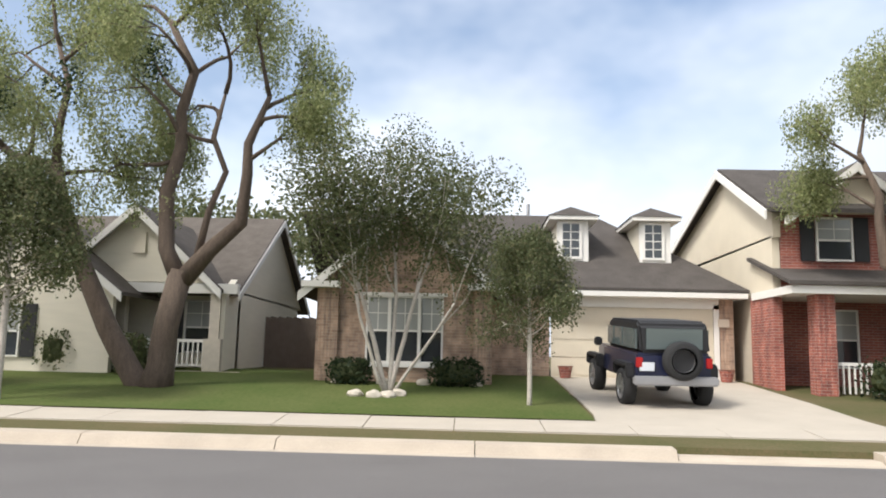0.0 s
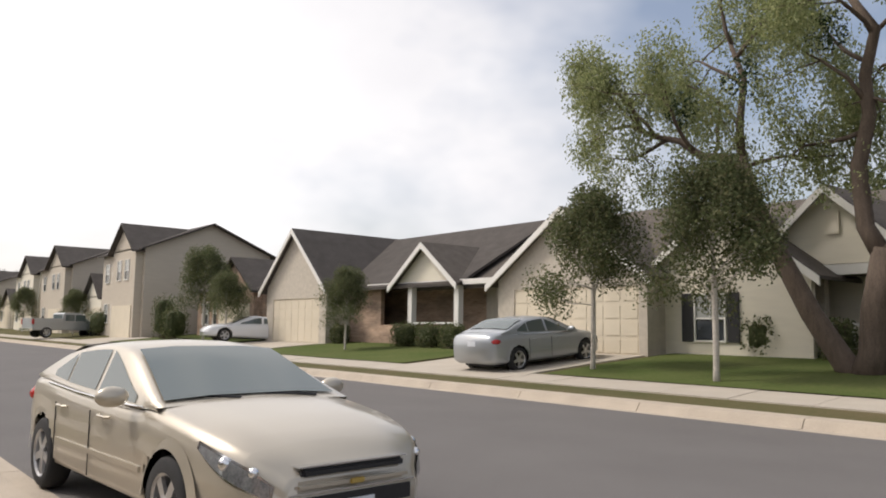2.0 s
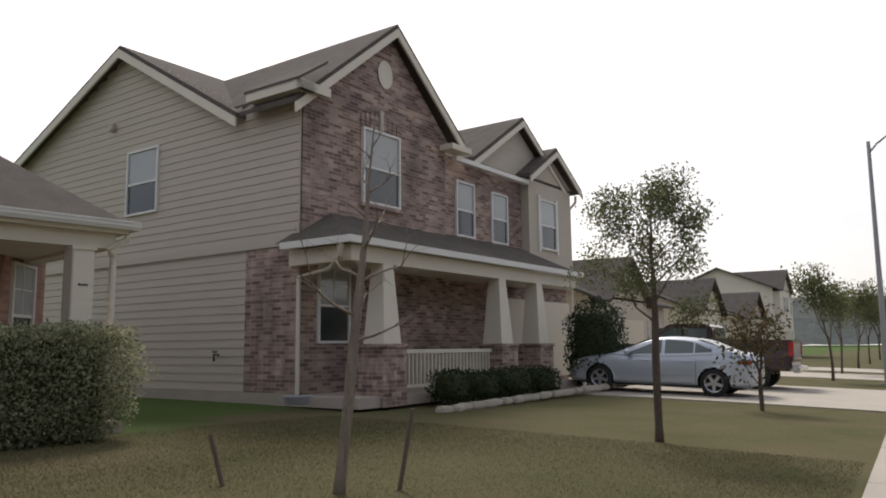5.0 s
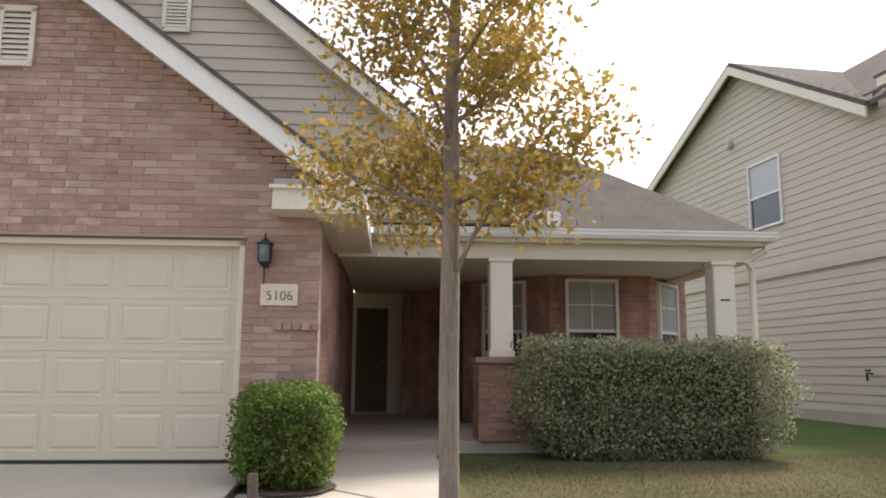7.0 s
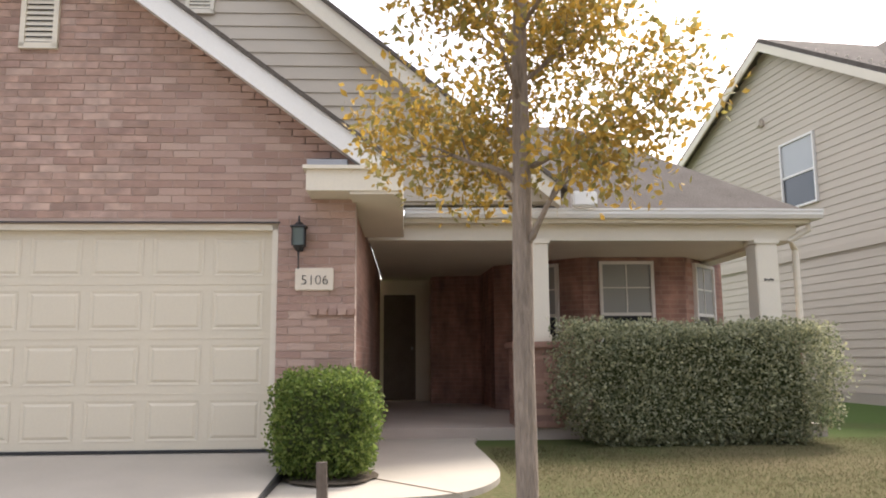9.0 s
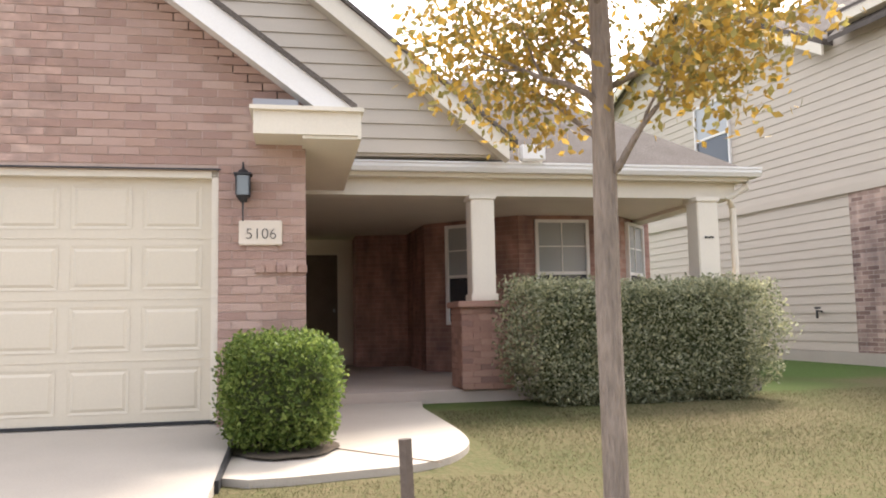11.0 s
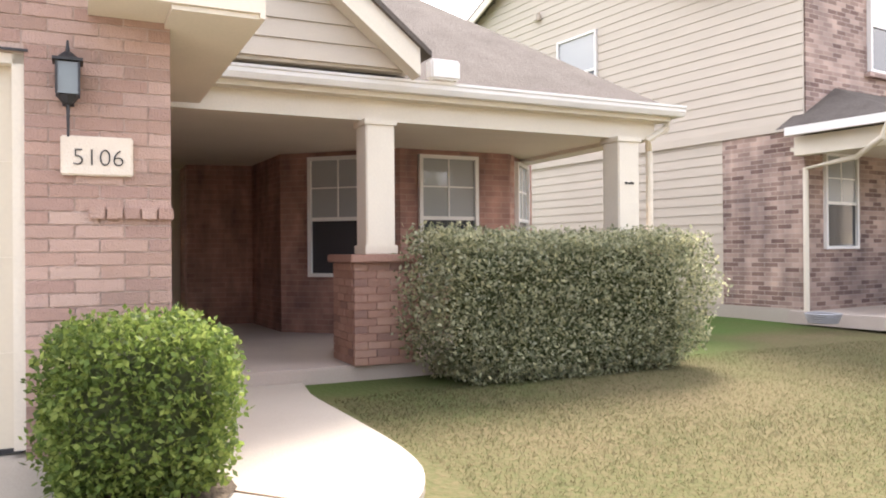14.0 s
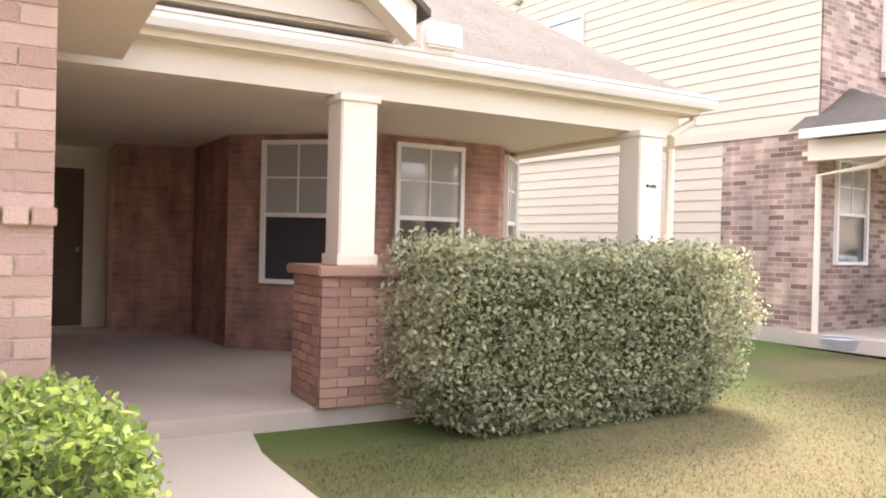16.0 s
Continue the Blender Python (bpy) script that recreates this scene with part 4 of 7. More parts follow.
# walls round the porch
def plan_wall(bm, p, q, z0, z1, t=0.15, holes=()):
    p, q = Vector((*p, 0)), Vector((*q, 0))
    d = (q - p).normalized()
    nrm = Vector((d.y, -d.x, 0))
    L = (q - p).length
    cuts = [(0, L, z0, z1)]
    for a, b, h0, h1 in holes:
        cuts = [(0, a, z0, z1), (b, L, z0, z1), (a, b, z0, h0), (a, b, h1, z1)]
    for a, b, c0, c1 in cuts:
        if b - a > 0.001 and c1 - c0 > 0.001:
            A, B = p + d * a, p + d * b
            prism(bm, [(*A.xy, c0), (*B.xy, c0), (*(B - nrm * t).xy, c0), (*(A - nrm * t).xy, c0)], (0, 0, c1 - c0))


PLAN = [((-14.4, 2.55), (-14.2, 3.5)), ((-14.2, 3.5), (-12.65, 3.58)), ((-12.65, 3.58), (-11.46, 4.87)), ((-11.46, 4.87), (-11.46, 6.53)), ((-11.46, 6.53), (-12.6, 7.6)), ((-12.6, 7.6), (-18.5, 7.6))]
bm = bmesh.new()
for a, b in PLAN:
    plan_wall(bm, a, b, 0.5, 3.05)
box(bm, -15.2, -14.4, 2.55, 2.7, 0.5, 3.05)
each("porch_wall", bm, BRICK_P, house)
part("door_wall", boxes((-15.4, -15.2, 1.3, 2.6, 0.5, 3.05)), TRIM, house)
ed = new("front_door")
ed.parent = house
part("leaf", bevelled((-15.195, -15.15, 1.6, 2.25, 0.6, 2.72), w=0.01), FENCE, ed, "dark panelled front door")
each("casing", boxes((-15.197, -15.13, 2.25, 2.35, 0.57, 2.82), (-15.197, -15.13, 1.566, 2.25, 2.72, 2.82)), TRIM, ed)
part("knob", boxes((-15.15, -15.09, 2.16, 2.2, 1.6, 1.66)), STEEL, ed)


def wall_pose(p, q, f, z, out=0.03):
    p, q = Vector((*p, 0)), Vector((*q, 0))
    d = (q - p).normalized()
    nrm = Vector((d.y, -d.x, 0))
    c = p + (q - p) * f + nrm * out
    return pose(c.x, c.y, z, 0, 0, math.degrees(math.atan2(nrm.y, nrm.x)))


window(house, wall_pose(PLAN[2][0], PLAN[2][1], 0.5, 1.33, 0.0) @ pose(0.0, 0, 0), 0.88, 1.62)
window(house, wall_pose(PLAN[3][0], PLAN[3][1], 0.42, 1.33, 0.0), 0.88, 1.62)
window(house, wall_pose(PLAN[4][0], PLAN[4][1], 0.45, 1.33, 0.0), 0.8, 1.62)
# walk and drive, in the house's own lines
bm = bmesh.new()
out = [(-9.19, 1.6), (-9.19, 2.95), (-8.6, 2.86), (-7.6, 2.9), (-6.7, 2.92), (-6.1, 2.82), (-5.62, 2.5), (-5.42, 1.95), (-5.4, 1.0), (-6.86, 1.0), (-6.86, 1.6)]
curve = []
for i in range(len(out)):
    p0, p1, p2, p3 = (Vector((*out[(i + k) % len(out)], 0)) for k in (-1, 0, 1, 2))
    for f in (0, 0.25, 0.5, 0.75) if 1 < i < 8 else (0,):
        curve.append(0.5 * (2 * p1 + (p2 - p0) * f + (2 * p0 - 5 * p1 + 4 * p2 - p3) * f * f + (3 * p1 - p0 - 3 * p2 + p3) * f ** 3))
prism(bm, [(p.x, p.y, 0.452 - 0.045 * max(0.0, min(1.0, (p.x + 8.6) / 3.2))) for p in curve], (0, 0, -0.15))
thing("garden_path", bm, CONC, "pale concrete path that curves from the drive to the porch", "path", kind="structure", m=H)
bm = bmesh.new()
prev = None
FALL = [(GX - 0.2, 0.575), (-6.4, 0.5), (-5.2, 0.425), (-4.0, 0.38), (-2.5, 0.31), (-0.6, 0.205), (2.0, 0.175)]


def drive_point(f, y):
    """A point of the drive, from the garage (0) to the edge of the pavement (1)."""
    end = 1.275 + (-0.54 - math.sin(radians(10)) * (y - 2.308)) / math.cos(radians(10))
    x = GX - 0.2 + (end - GX + 0.2) * f
    return x, y, max(lerp(FALL, x), ground_z((H @ Vector((x, y, 0))).x) + 0.168)


for i in range(25):
    p, q = drive_point(i / 24, -4.6), drive_point(i / 24, 0.97)
    row = [bm.verts.new(v) for v in (p, q, (q[0], q[1], q[2] - 0.35), (p[0], p[1], p[2] - 0.35))]
    if prev:
        for k in range(4):
            bm.faces.new((prev[k], row[k], row[(k + 1) % 4], prev[(k + 1) % 4]))
    prev = row
thing("front_driveway", bm, CONC, "pale concrete driveway before the garage door", "driveway", kind="structure", m=H)
bm = bmesh.new()
prism(bm, [(-6.8, 0.972, 0.535), (-5.2, 0.972, 0.432), (-5.2, 0.972, 0.3), (-6.8, 0.972, 0.3)], (0, 0.026, 0))
part("expansion_joint", bm, BLACK, bpy.data.objects["front_driveway"])
bm = bmesh.new()
prism(bm, [(-6.3, 1.78, 0.4225), (-5.52, 2.5, 0.4115), (-5.51, 2.49, 0.4115), (-6.29, 1.77, 0.4225)], (0, 0, 0.003))
part("score_joint", bm, SOIL, bpy.data.objects["garden_path"])
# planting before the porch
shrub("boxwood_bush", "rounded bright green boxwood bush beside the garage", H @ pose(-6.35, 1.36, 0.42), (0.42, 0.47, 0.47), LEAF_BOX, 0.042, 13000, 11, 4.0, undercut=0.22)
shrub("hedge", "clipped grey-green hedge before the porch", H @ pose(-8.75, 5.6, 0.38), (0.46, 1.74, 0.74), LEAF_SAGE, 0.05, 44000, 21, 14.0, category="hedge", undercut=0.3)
bm = bmesh.new()
bmesh.ops.create_circle(bm, cap_ends=True, segments=40, radius=1)
for v in bm.verts:
    ragged = 1 + 0.12 * noise.noise(v.co * 4)
    v.co = Vector((-6.36 + v.co.x * 0.5 * ragged, 1.4 + v.co.y * 0.42 * ragged, 0.437))
thing("mulch", bm, MULCH, "bare brown soil under the boxwood bush", "soil", kind="structure", m=H)

# ---- the two-storey neighbour ----
B = pose(-9.8, 12.0, 0.0, 0, 0, -4)
nb = root("two_storey_house", "two-storey house of mottled brick and tan lap siding with a porch", "house", m=B)
Z0, BAND, EV2 = 0.3, 3.48, 6.5
part("side_wall", boxes((-12, -0.03, 0.03, 0.25, Z0, EV2)), SIDING, nb)
part("front_wall", boxes((-0.45, -0.2, 0.25, 12.0, Z0, EV2 - 0.1)), BRICK_B, nb)
part("far_wall", boxes((-12, -0.45, 11.8, 12.0, Z0, EV2 - 0.1), (-12.2, -12, 0.03, 12.0, Z0, EV2 - 0.1)), SIDING, nb)
part("corner_brick", boxes((-1.6, -0.004, -0.02, 0.028, Z0, BAND - 0.02), (-0.2, 0.0, 0.03, 5.0, Z0, EV2)), BRICK_B, nb, "mottled brown brick")
part("foundation", boxes((-12, 0.02, -0.04, 0.0, 0.2, 0.52)), CONC, nb)
bm = bmesh.new()
k = 0
zz = 0.53
while zz < 8.65:
    up = zz > BAND
    x1 = -0.006 if up else -1.61
    t = 0.0 if up else 0.0
    if zz > EV2 - 0.1:
        half = (8.85 - zz) / (8.85 - EV2)
        xa, x1 = -6.3 - 5.7 * half, -6.3 + 4.4 * half
    else:
        xa = -12
    y = -0.03 if up else 0.0
    b2 = bmesh.new()
    prism(b2, [(xa, y - 0.008, zz), (xa, y + 0.02, zz), (xa, y + 0.02, zz + 0.176), (xa, y + 0.006, zz + 0.176)], (x1 - xa, 0, 0))
    part("board", b2, SIDING, nb)
    zz += 0.18
bm.free()
part("band_board", boxes((-12, -0.002, -0.055, -0.02, BAND - 0.02, BAND + 0.13)), SIDING, nb)
# side gable and main roof
bm = bmesh.new()
prism(bm, [(-12, 0.03, EV2), (-1.9, 0.03, EV2), (-6.3, 0.03, 8.85)], (0, 0.2, 0))
part("side_gable", bm, SIDING, nb)
bm = bmesh.new()
for s, xe in ((-1, -12.4), (1, -1.7)):
    prism(bm, [(-6.3, -0.3, 8.95), (xe, -0.3, EV2 - 0.18), (xe, -0.3, EV2 - 0.06), (-6.3, -0.3, 9.07)], (0, 12.6, 0))
part("main_roof", bm, SHINGLE, nb)
bm = bmesh.new()
for s, xe in ((-1, -12.42), (1, -1.68)):
    prism(bm, [(-6.3, -0.34, 8.96), (xe, -0.34, EV2 - 0.19), (xe, -0.34, EV2 - 0.4), (-6.3, -0.34, 8.74)], (0, 0.05, 0))
each("side_rake", bm, TRIM, nb)
# front gable in brick
gy0, gy1, gm, gz = -0.02, 5.0, 2.8, 8.82
bm = bmesh.new()
prism(bm, [(-0.25, gy0, EV2), (-0.25, gy1 + 0.3, EV2), (-0.25, gm, gz - 0.1)], (0.245, 0, 0))
part("front_gable", bm, BRICK_B, nb)
bm, b2 = bmesh.new(), bmesh.new()
for s in (-1, 1):
    reach = 3.2 if s < 0 else 2.75
    e = gm + s * reach
    ze = gz - reach * 0.8
    front = 1.7 if s < 0 else 7.0
    prism(b2, [(0.24, gm, gz + 0.06), (0.24, e, ze), (0.24, e, ze + 0.1), (0.24, gm, gz + 0.16)], (-front, 0, 0))
    if s < 0:
        e2 = 0.06
        z2 = ze + (e2 - e) / (gm - e) * (gz + 0.06 - ze)
        prism(b2, [(0.24 - front, gm, gz + 0.06), (0.24 - front, e2, z2), (0.24 - front, e2, z2 + 0.1), (0.24 - front, gm, gz + 0.16)], (front - 7.0, 0, 0))
    prism(bm, [(0.21, gm, gz + 0.05), (0.21, e, ze - 0.01), (0.21, e, ze - 0.22), (0.21, gm, gz - 0.16)], (0.05, 0, 0))
each("gable_rake", bm, TRIM, nb)
each("front_gable_roof", b2, SHINGLE, nb)
each("eave_return", boxes((-1.2, 0.42, -0.45, -0.04, 6.5, 6.66), (0.3, 0.42, -0.45, 0.4, 6.5, 6.68)), TRIM, nb)
bm = bmesh.new()
prism(bm, [(0.42, -0.47, 6.67), (-1.25, -0.47, 6.67), (-1.25, 0.3, 7.2), (0.42, 0.3, 7.2)], (0, 0, 0.06))
part("return_roof", bm, SHINGLE, nb)
part("far_return", boxes((0.01, 0.42, 4.75, 5.6, 6.36, 6.5)), TRIM, nb)
bm = bmesh.new()
bmesh.ops.create_circle(bm, cap_ends=True, segments=20, radius=1)
for v in bm.verts:
    v.co = Vector((0.03, gm - 0.2 + v.co.x * 0.26, 7.72 + v.co.y * 0.34))
part("oval_vent", bm, TRIM, nb)
for xx, yy, zb, w, h in ((0.02, 2.45, 4.58, 1.3, 1.72), (-0.2, 6.15, 4.3, 0.88, 1.5), (-0.2, 7.9, 4.3, 0.88, 1.46), (0.07, 10.35, 4.34, 1.05, 1.55)):
    window(nb, pose(xx, yy, zb), w, h, grid=(1, 1))
    if yy < 9:
        part("brick_sill", boxes((xx - 0.02, xx + 0.08, yy - w / 2 - 0.08, yy + w / 2 + 0.08, zb - 0.09, zb - 0.004)), BRICK_B, nb)
    else:
        each("window_casing", boxes((xx - 0.02, xx + 0.05, yy - w / 2 - 0.1, yy - w / 2 - 0.002, zb - 0.1, zb + h + 0.1), (xx - 0.02, xx + 0.05, yy + w / 2 + 0.002, yy + w / 2 + 0.1, zb - 0.1, zb + h + 0.1)), WHITE, nb)
# soldier course and keystone over the gable window
for k in range(9):
    f = (k - 4) / 4
    part("arch_brick", boxes((0.0, 0.03 if k != 4 else 0.06, 2.45 + f * 0.62 - 0.06, 2.45 + f * 0.62 + 0.06, 6.32, 6.6 + 0.12 * (1 - f * f) + (0.08 if k == 4 else 0))), STONE if k == 4 else BRICK_B, nb)
window(nb, pose(-5.45, -0.03, 4.66, 0, 0, -90), 1.3, 1.62, grid=(1, 1))
# smaller gables over the garage wing
part("garage_wing", boxes((-0.2, 0.06, 9.2, 11.98, 3.2, EV2 - 0.1)), SIDING, nb)
bm, b2 = bmesh.new(), bmesh.new()
for c, w, z in ((9.0, 2.4, 8.0), (10.65, 1.45, 7.35)):
    x = -0.15 if c < 10 else 0.1
    prism(b2, [(x - 0.25, c - w, EV2), (x - 0.25, c + w, EV2), (x - 0.25, c, z)], (0.2, 0, 0))
    for s in (-1, 1):
        prism(bm, [(x + 0.2, c, z + 0.15), (x + 0.2, c + s * (w + 0.3), EV2 - 0.1), (x + 0.2, c + s * (w + 0.3), EV2 + 0.02), (x + 0.2, c, z + 0.27)], (-5.5, 0, 0))
each("wing_gable", b2, SIDING, nb)
each("wing_roof", bm, SHINGLE, nb)
bm = bmesh.new()
for c, w, z in ((9.0, 2.4, 8.0), (10.65, 1.45, 7.35)):
    x = -0.15 if c < 10 else 0.1
    for s in (-1, 1):
        prism(bm, [(x + 0.2, c, z + 0.14), (x + 0.2, c + s * (w + 0.3), EV2 - 0.11), (x + 0.2, c + s * (w + 0.3), EV2 - 0.28), (x + 0.2, c, z - 0.03)], (0.04, 0, 0))
each("wing_rake", bm, TRIM, nb)
part("eaves_gutter", boxes((0.0, 0.16, 5.3, 9.1, 6.2, 6.32)), WHITE, nb)
# porch
bm = bmesh.new()
v = [bm.verts.new(p) for p in ((1.75, -0.5, 3.42), (1.75, 9.0, 3.42), (-0.2, 9.0, 4.3), (-0.2, 1.0, 4.3), (-0.2, -0.5, 3.42))]
bm.faces.new((v[0], v[1], v[2], v[3]))
bm.faces.new((v[0], v[3], v[4]))
part("porch_roof", bm, SHINGLE, nb)
part("porch_gutter", boxes((1.72, 1.85, -0.55, 9.05, 3.3, 3.43), (0.0, 1.72, -0.55, -0.45, 3.3, 3.43)), WHITE, nb)
part("porch_beam", boxes((1.35, 1.65, -0.3, 8.9, 3.0, 3.3), (0.0, 1.35, -0.3, -0.1, 3.0, 3.3)), TRIM, nb)
part("porch_ceiling", boxes((-0.2, 1.35, -0.1, 8.9, 3.1, 3.16)), TRIM, nb)
part("porch_slab", boxes((-0.2, 1.75, -0.2, 8.9, 0.3, 0.5)), SLAB, nb)
for yy in (0.75, 4.98, 6.8):
    post = new("tapered_post")
    post.parent = nb
    bm = bmesh.new()
    a = [bm.verts.new((1.5 + sx * 0.26, yy + sy * 0.26, 1.45)) for sx, sy in ((-1, -1), (1, -1), (1, 1), (-1, 1))]
    b = [bm.verts.new((1.5 + sx * 0.15, yy + sy * 0.15, 3.0)) for sx, sy in ((-1, -1), (1, -1), (1, 1), (-1, 1))]
    for q in range(4):
        bm.faces.new((a[q], a[(q + 1) % 4], b[(q + 1) % 4], b[q]))
    part("shaft", bm, TRIM, post)
    part("pier", boxes((1.18, 1.82, yy - 0.35, yy + 0.35, 0.3, 1.4), (1.15, 1.85, yy - 0.38, yy + 0.38, 1.4, 1.47)), BRICK_B, post)
rail = new("porch_rail")
rail.parent = nb
part("top_rail", boxes((1.46, 1.54, 1.1, 4.63, 1.28, 1.36), (1.46, 1.54, 1.1, 4.63, 0.6, 0.66)), TRIM, rail)
bal = None
for q in range(27):
    if bal is None:
        bal = part("baluster", boxes((1.48, 1.52, -0.02, 0.02, 0.66, 1.28)), TRIM, rail)
    else:
        o = new("baluster", bal.data)
        o.parent = rail
        bal = o
    bal.location = (0, 1.17 + q * 0.13, 0)
window(nb, pose(0.0, 0.95, 1.5), 0.95, 1.6)
part("entry_door", bevelled((-0.2, -0.12, 3.45, 4.35, 0.5, 2.62), w=0.01), FENCE, nb, "dark front door")
each("door_casing", boxes((-0.2, -0.09, 3.33, 3.45, 0.5, 2.74), (-0.2, -0.09, 4.35, 4.47, 0.5, 2.74), (-0.2, -0.09, 3.45, 4.35, 2.62, 2.74)), TRIM, nb)
part("garage_leaf", boxes((-0.2, 0.05, 7.6, 11.7, 0.5, 2.75)), DOORC, nb)
bm = bmesh.new()
tube(bm, [(1.6, -0.5, 3.3), (1.5, -0.46, 3.1), (0.9, -0.1, 2.9), (0.06, -0.09, 2.8), (0.06, -0.09, 0.5)], [0.045] * 5, 8)
part("downspout", bm, TRIM, nb)
bm = bmesh.new()
tube(bm, [(0.2, 12.1, 6.3), (0.2, 12.1, 6.1), (0.0, 12.03, 5.85), (0.0, 12.03, 0.6)], [0.05] * 4, 8)
part("front_downspout", bm, TRIM, nb)
part("wall_vent", bevelled((-6.9, -6.7, -0.16, -0.03, 6.95, 7.15), w=0.03), SIDING, nb)
bm = bmesh.new()
tube(bm, [(-2.4, -0.04, 1.28), (-2.4, -0.16, 1.3), (-2.4, -0.16, 1.15)], [0.025] * 3, 6)
box(bm, -2.46, -2.34, -0.16, -0.12, 1.33, 1.37)
part("garden_tap", bm, BLACK, nb)
bm = bmesh.new()
for q in range(5):
    n = 22
    tube(bm, [(0.75 + (0.2 + 0.012 * q) * math.cos(a), -0.75 + (0.2 + 0.012 * q) * math.sin(a), 0.42 + 0.03 * q) for a in (2 * math.pi * i / n for i in range(n + 1))], [0.016] * (n + 1), 5)
thing("garden_hose", bm, STEEL, "coiled grey garden hose on the ground by the porch", "hose", m=B)
for x, y, s, lb in ((2.25, 2.0, (0.35, 0.5, 0.33), 31), (2.25, 3.1, (0.35, 0.6, 0.31), 32), (2.25, 4.4, (0.35, 0.7, 0.33), 33), (2.25, 5.7, (0.35, 0.55, 0.3), 34)):
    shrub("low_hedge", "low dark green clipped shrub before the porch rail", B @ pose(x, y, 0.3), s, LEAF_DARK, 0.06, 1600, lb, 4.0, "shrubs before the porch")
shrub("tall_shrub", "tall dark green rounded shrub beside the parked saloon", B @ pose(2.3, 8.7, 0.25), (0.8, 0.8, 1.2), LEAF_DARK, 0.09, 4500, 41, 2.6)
edge = None
for q in range(26):
    o = thing("edging_stone", bevelled((-0.16, 0.16, -0.1, 0.1, 0, 0.13), w=0.03), STONE, "pale rough edging stone round a planting bed", "stone", "edging stones") if edge is None else copy_thing(edge, Matrix())
    edge = edge or o
    o.matrix_basis = B @ pose(2.85 + 0.05 * math.sin(q * 2.1), 0.9 + q * 0.36, 0.2 + 0.005 * q, 0, 0, 80 + 20 * math.sin(q * 1.3))


# ---- houses opposite ----
def simple_window(parent, x, y, z, w, h, shutters=False):
    """In a wall that faces -x."""
    wn = window(parent, pose(x, y, z, 0, 0, 180), w, h)
    if shutters:
        for s in (-1, 1):
            part("shutter", boxes((x - 0.05, x - 0.0, y + s * (w / 2 + 0.22) - 0.18, y + s * (w / 2 + 0.22) + 0.18, z, z + h)), BLACK, parent)
    return wn


def garage_leaf(parent, x, y0, y1, z0, z1):
    g = new("garage_door")
    g.parent = parent
    n = int((y1 - y0) / 0.6)
    part("leaf", boxes((x - 0.06, x + 0.02, y0, y1, z0, z1)), STUCCO, g)
    for r in range(4):
        for c in range(n):
            w = (y1 - y0) / n
            part("panel", boxes((x - 0.075, x - 0.06, y0 + c * w + 0.06, y0 + (c + 1) * w - 0.06, z0 + r * (z1 - z0) / 4 + 0.07, z0 + (r + 1) * (z1 - z0) / 4 - 0.07)), STUCCO, g)


def front_gable(parent, x, y0, y1, ze, rise, wall, back=8.0, roof=None, over=0.35, wall_base=None):
    """A gable that faces -x with its roof running back."""
    ym, h = (y0 + y1) / 2, (y1 - y0) / 2
    bm = bmesh.new()
    prism(bm, [(x, y0, ze), (x, y1, ze), (x, ym, ze + rise)], (0.2, 0, 0))
    if wall_base is not None:
        box(bm, x, x + 0.2, y0, y1, wall_base, ze)
    part("gable", bm, wall, parent)
    bm, b2 = bmesh.new(), bmesh.new()
    for s in (-1, 1):
        e, zz = ym + s * (h + over), ze - rise * over / h
        prism(bm, [(x - 0.3, ym, ze + rise + 0.03), (x - 0.3, e, zz + 0.03), (x - 0.3, e, zz + 0.13), (x - 0.3, ym, ze + rise + 0.13)], (back, 0, 0))
        prism(b2, [(x - 0.34, ym, ze + rise + 0.1), (x - 0.34, e, zz + 0.1), (x - 0.34, e, zz - 0.14), (x - 0.34, ym, ze + rise - 0.14)], (0.06, 0, 0))
    each("gable_roof", bm, roof or SHINGLE, parent)
    each("rake_board", b2, WHITE, parent)


# brick house with two dormers
h1 = root("dormer_house", "tan brick house with wide garage and two white dormers", "house")
each("brick_bay", boxes((20.5, 20.72, -0.5, 2.72, 0.4, 1.1), (20.5, 20.72, 2.72, 4.0, 0.4, 3.0), (20.5, 20.72, -0.5, 0.75, 1.1, 3.0), (20.5, 20.72, 0.75, 2.72, 2.78, 3.0), (20.72, 27, 3.8, 4.0, 0.4, 3.0), (20.72, 24, -0.5, -0.3, 0.4, 3.0)), BRICK_T, h1)
for y in (3.65, -0.25):
    part("brick_pilaster", boxes((20.38, 20.5, y - 0.22, y + 0.22, 0.4, 2.95)), BRICK_T, h1)
front_gable(h1, 20.5, -0.6, 4.1, 3.0, 1.95, BRICK_T, 9)
part("keystone", boxes((20.42, 20.498, -0.35, -0.1, 3.6, 3.85)), STONE, h1)
each("eave_return", boxes((20.1, 20.5, 3.4, 4.35, 2.95, 3.1), (20.1, 20.5, -0.95, 0.15, 2.95, 3.1)), WHITE, h1)
for y, w in ((2.42, 0.6), (1.73, 0.85), (1.05, 0.6)):
    simple_window(h1, 20.52, y, 1.08, w, 1.7)
each("window_casing", boxes((20.42, 20.5, 0.66, 2.82, 0.98, 1.08), (20.42, 20.5, 0.66, 2.82, 2.78, 2.86), (20.42, 20.5, 2.08, 2.16, 1.08, 2.78), (20.42, 20.5, 1.32, 1.4, 1.08, 2.78)), WHITE, h1)
each("garage_wall", boxes((23, 23.2, -7.4, -6.85, 0.6, 3.1), (23, 23.2, -2.2, -0.5, 0.6, 3.1), (23, 23.2, -6.85, -2.2, 2.85, 3.1)), BRICK_T, h1)
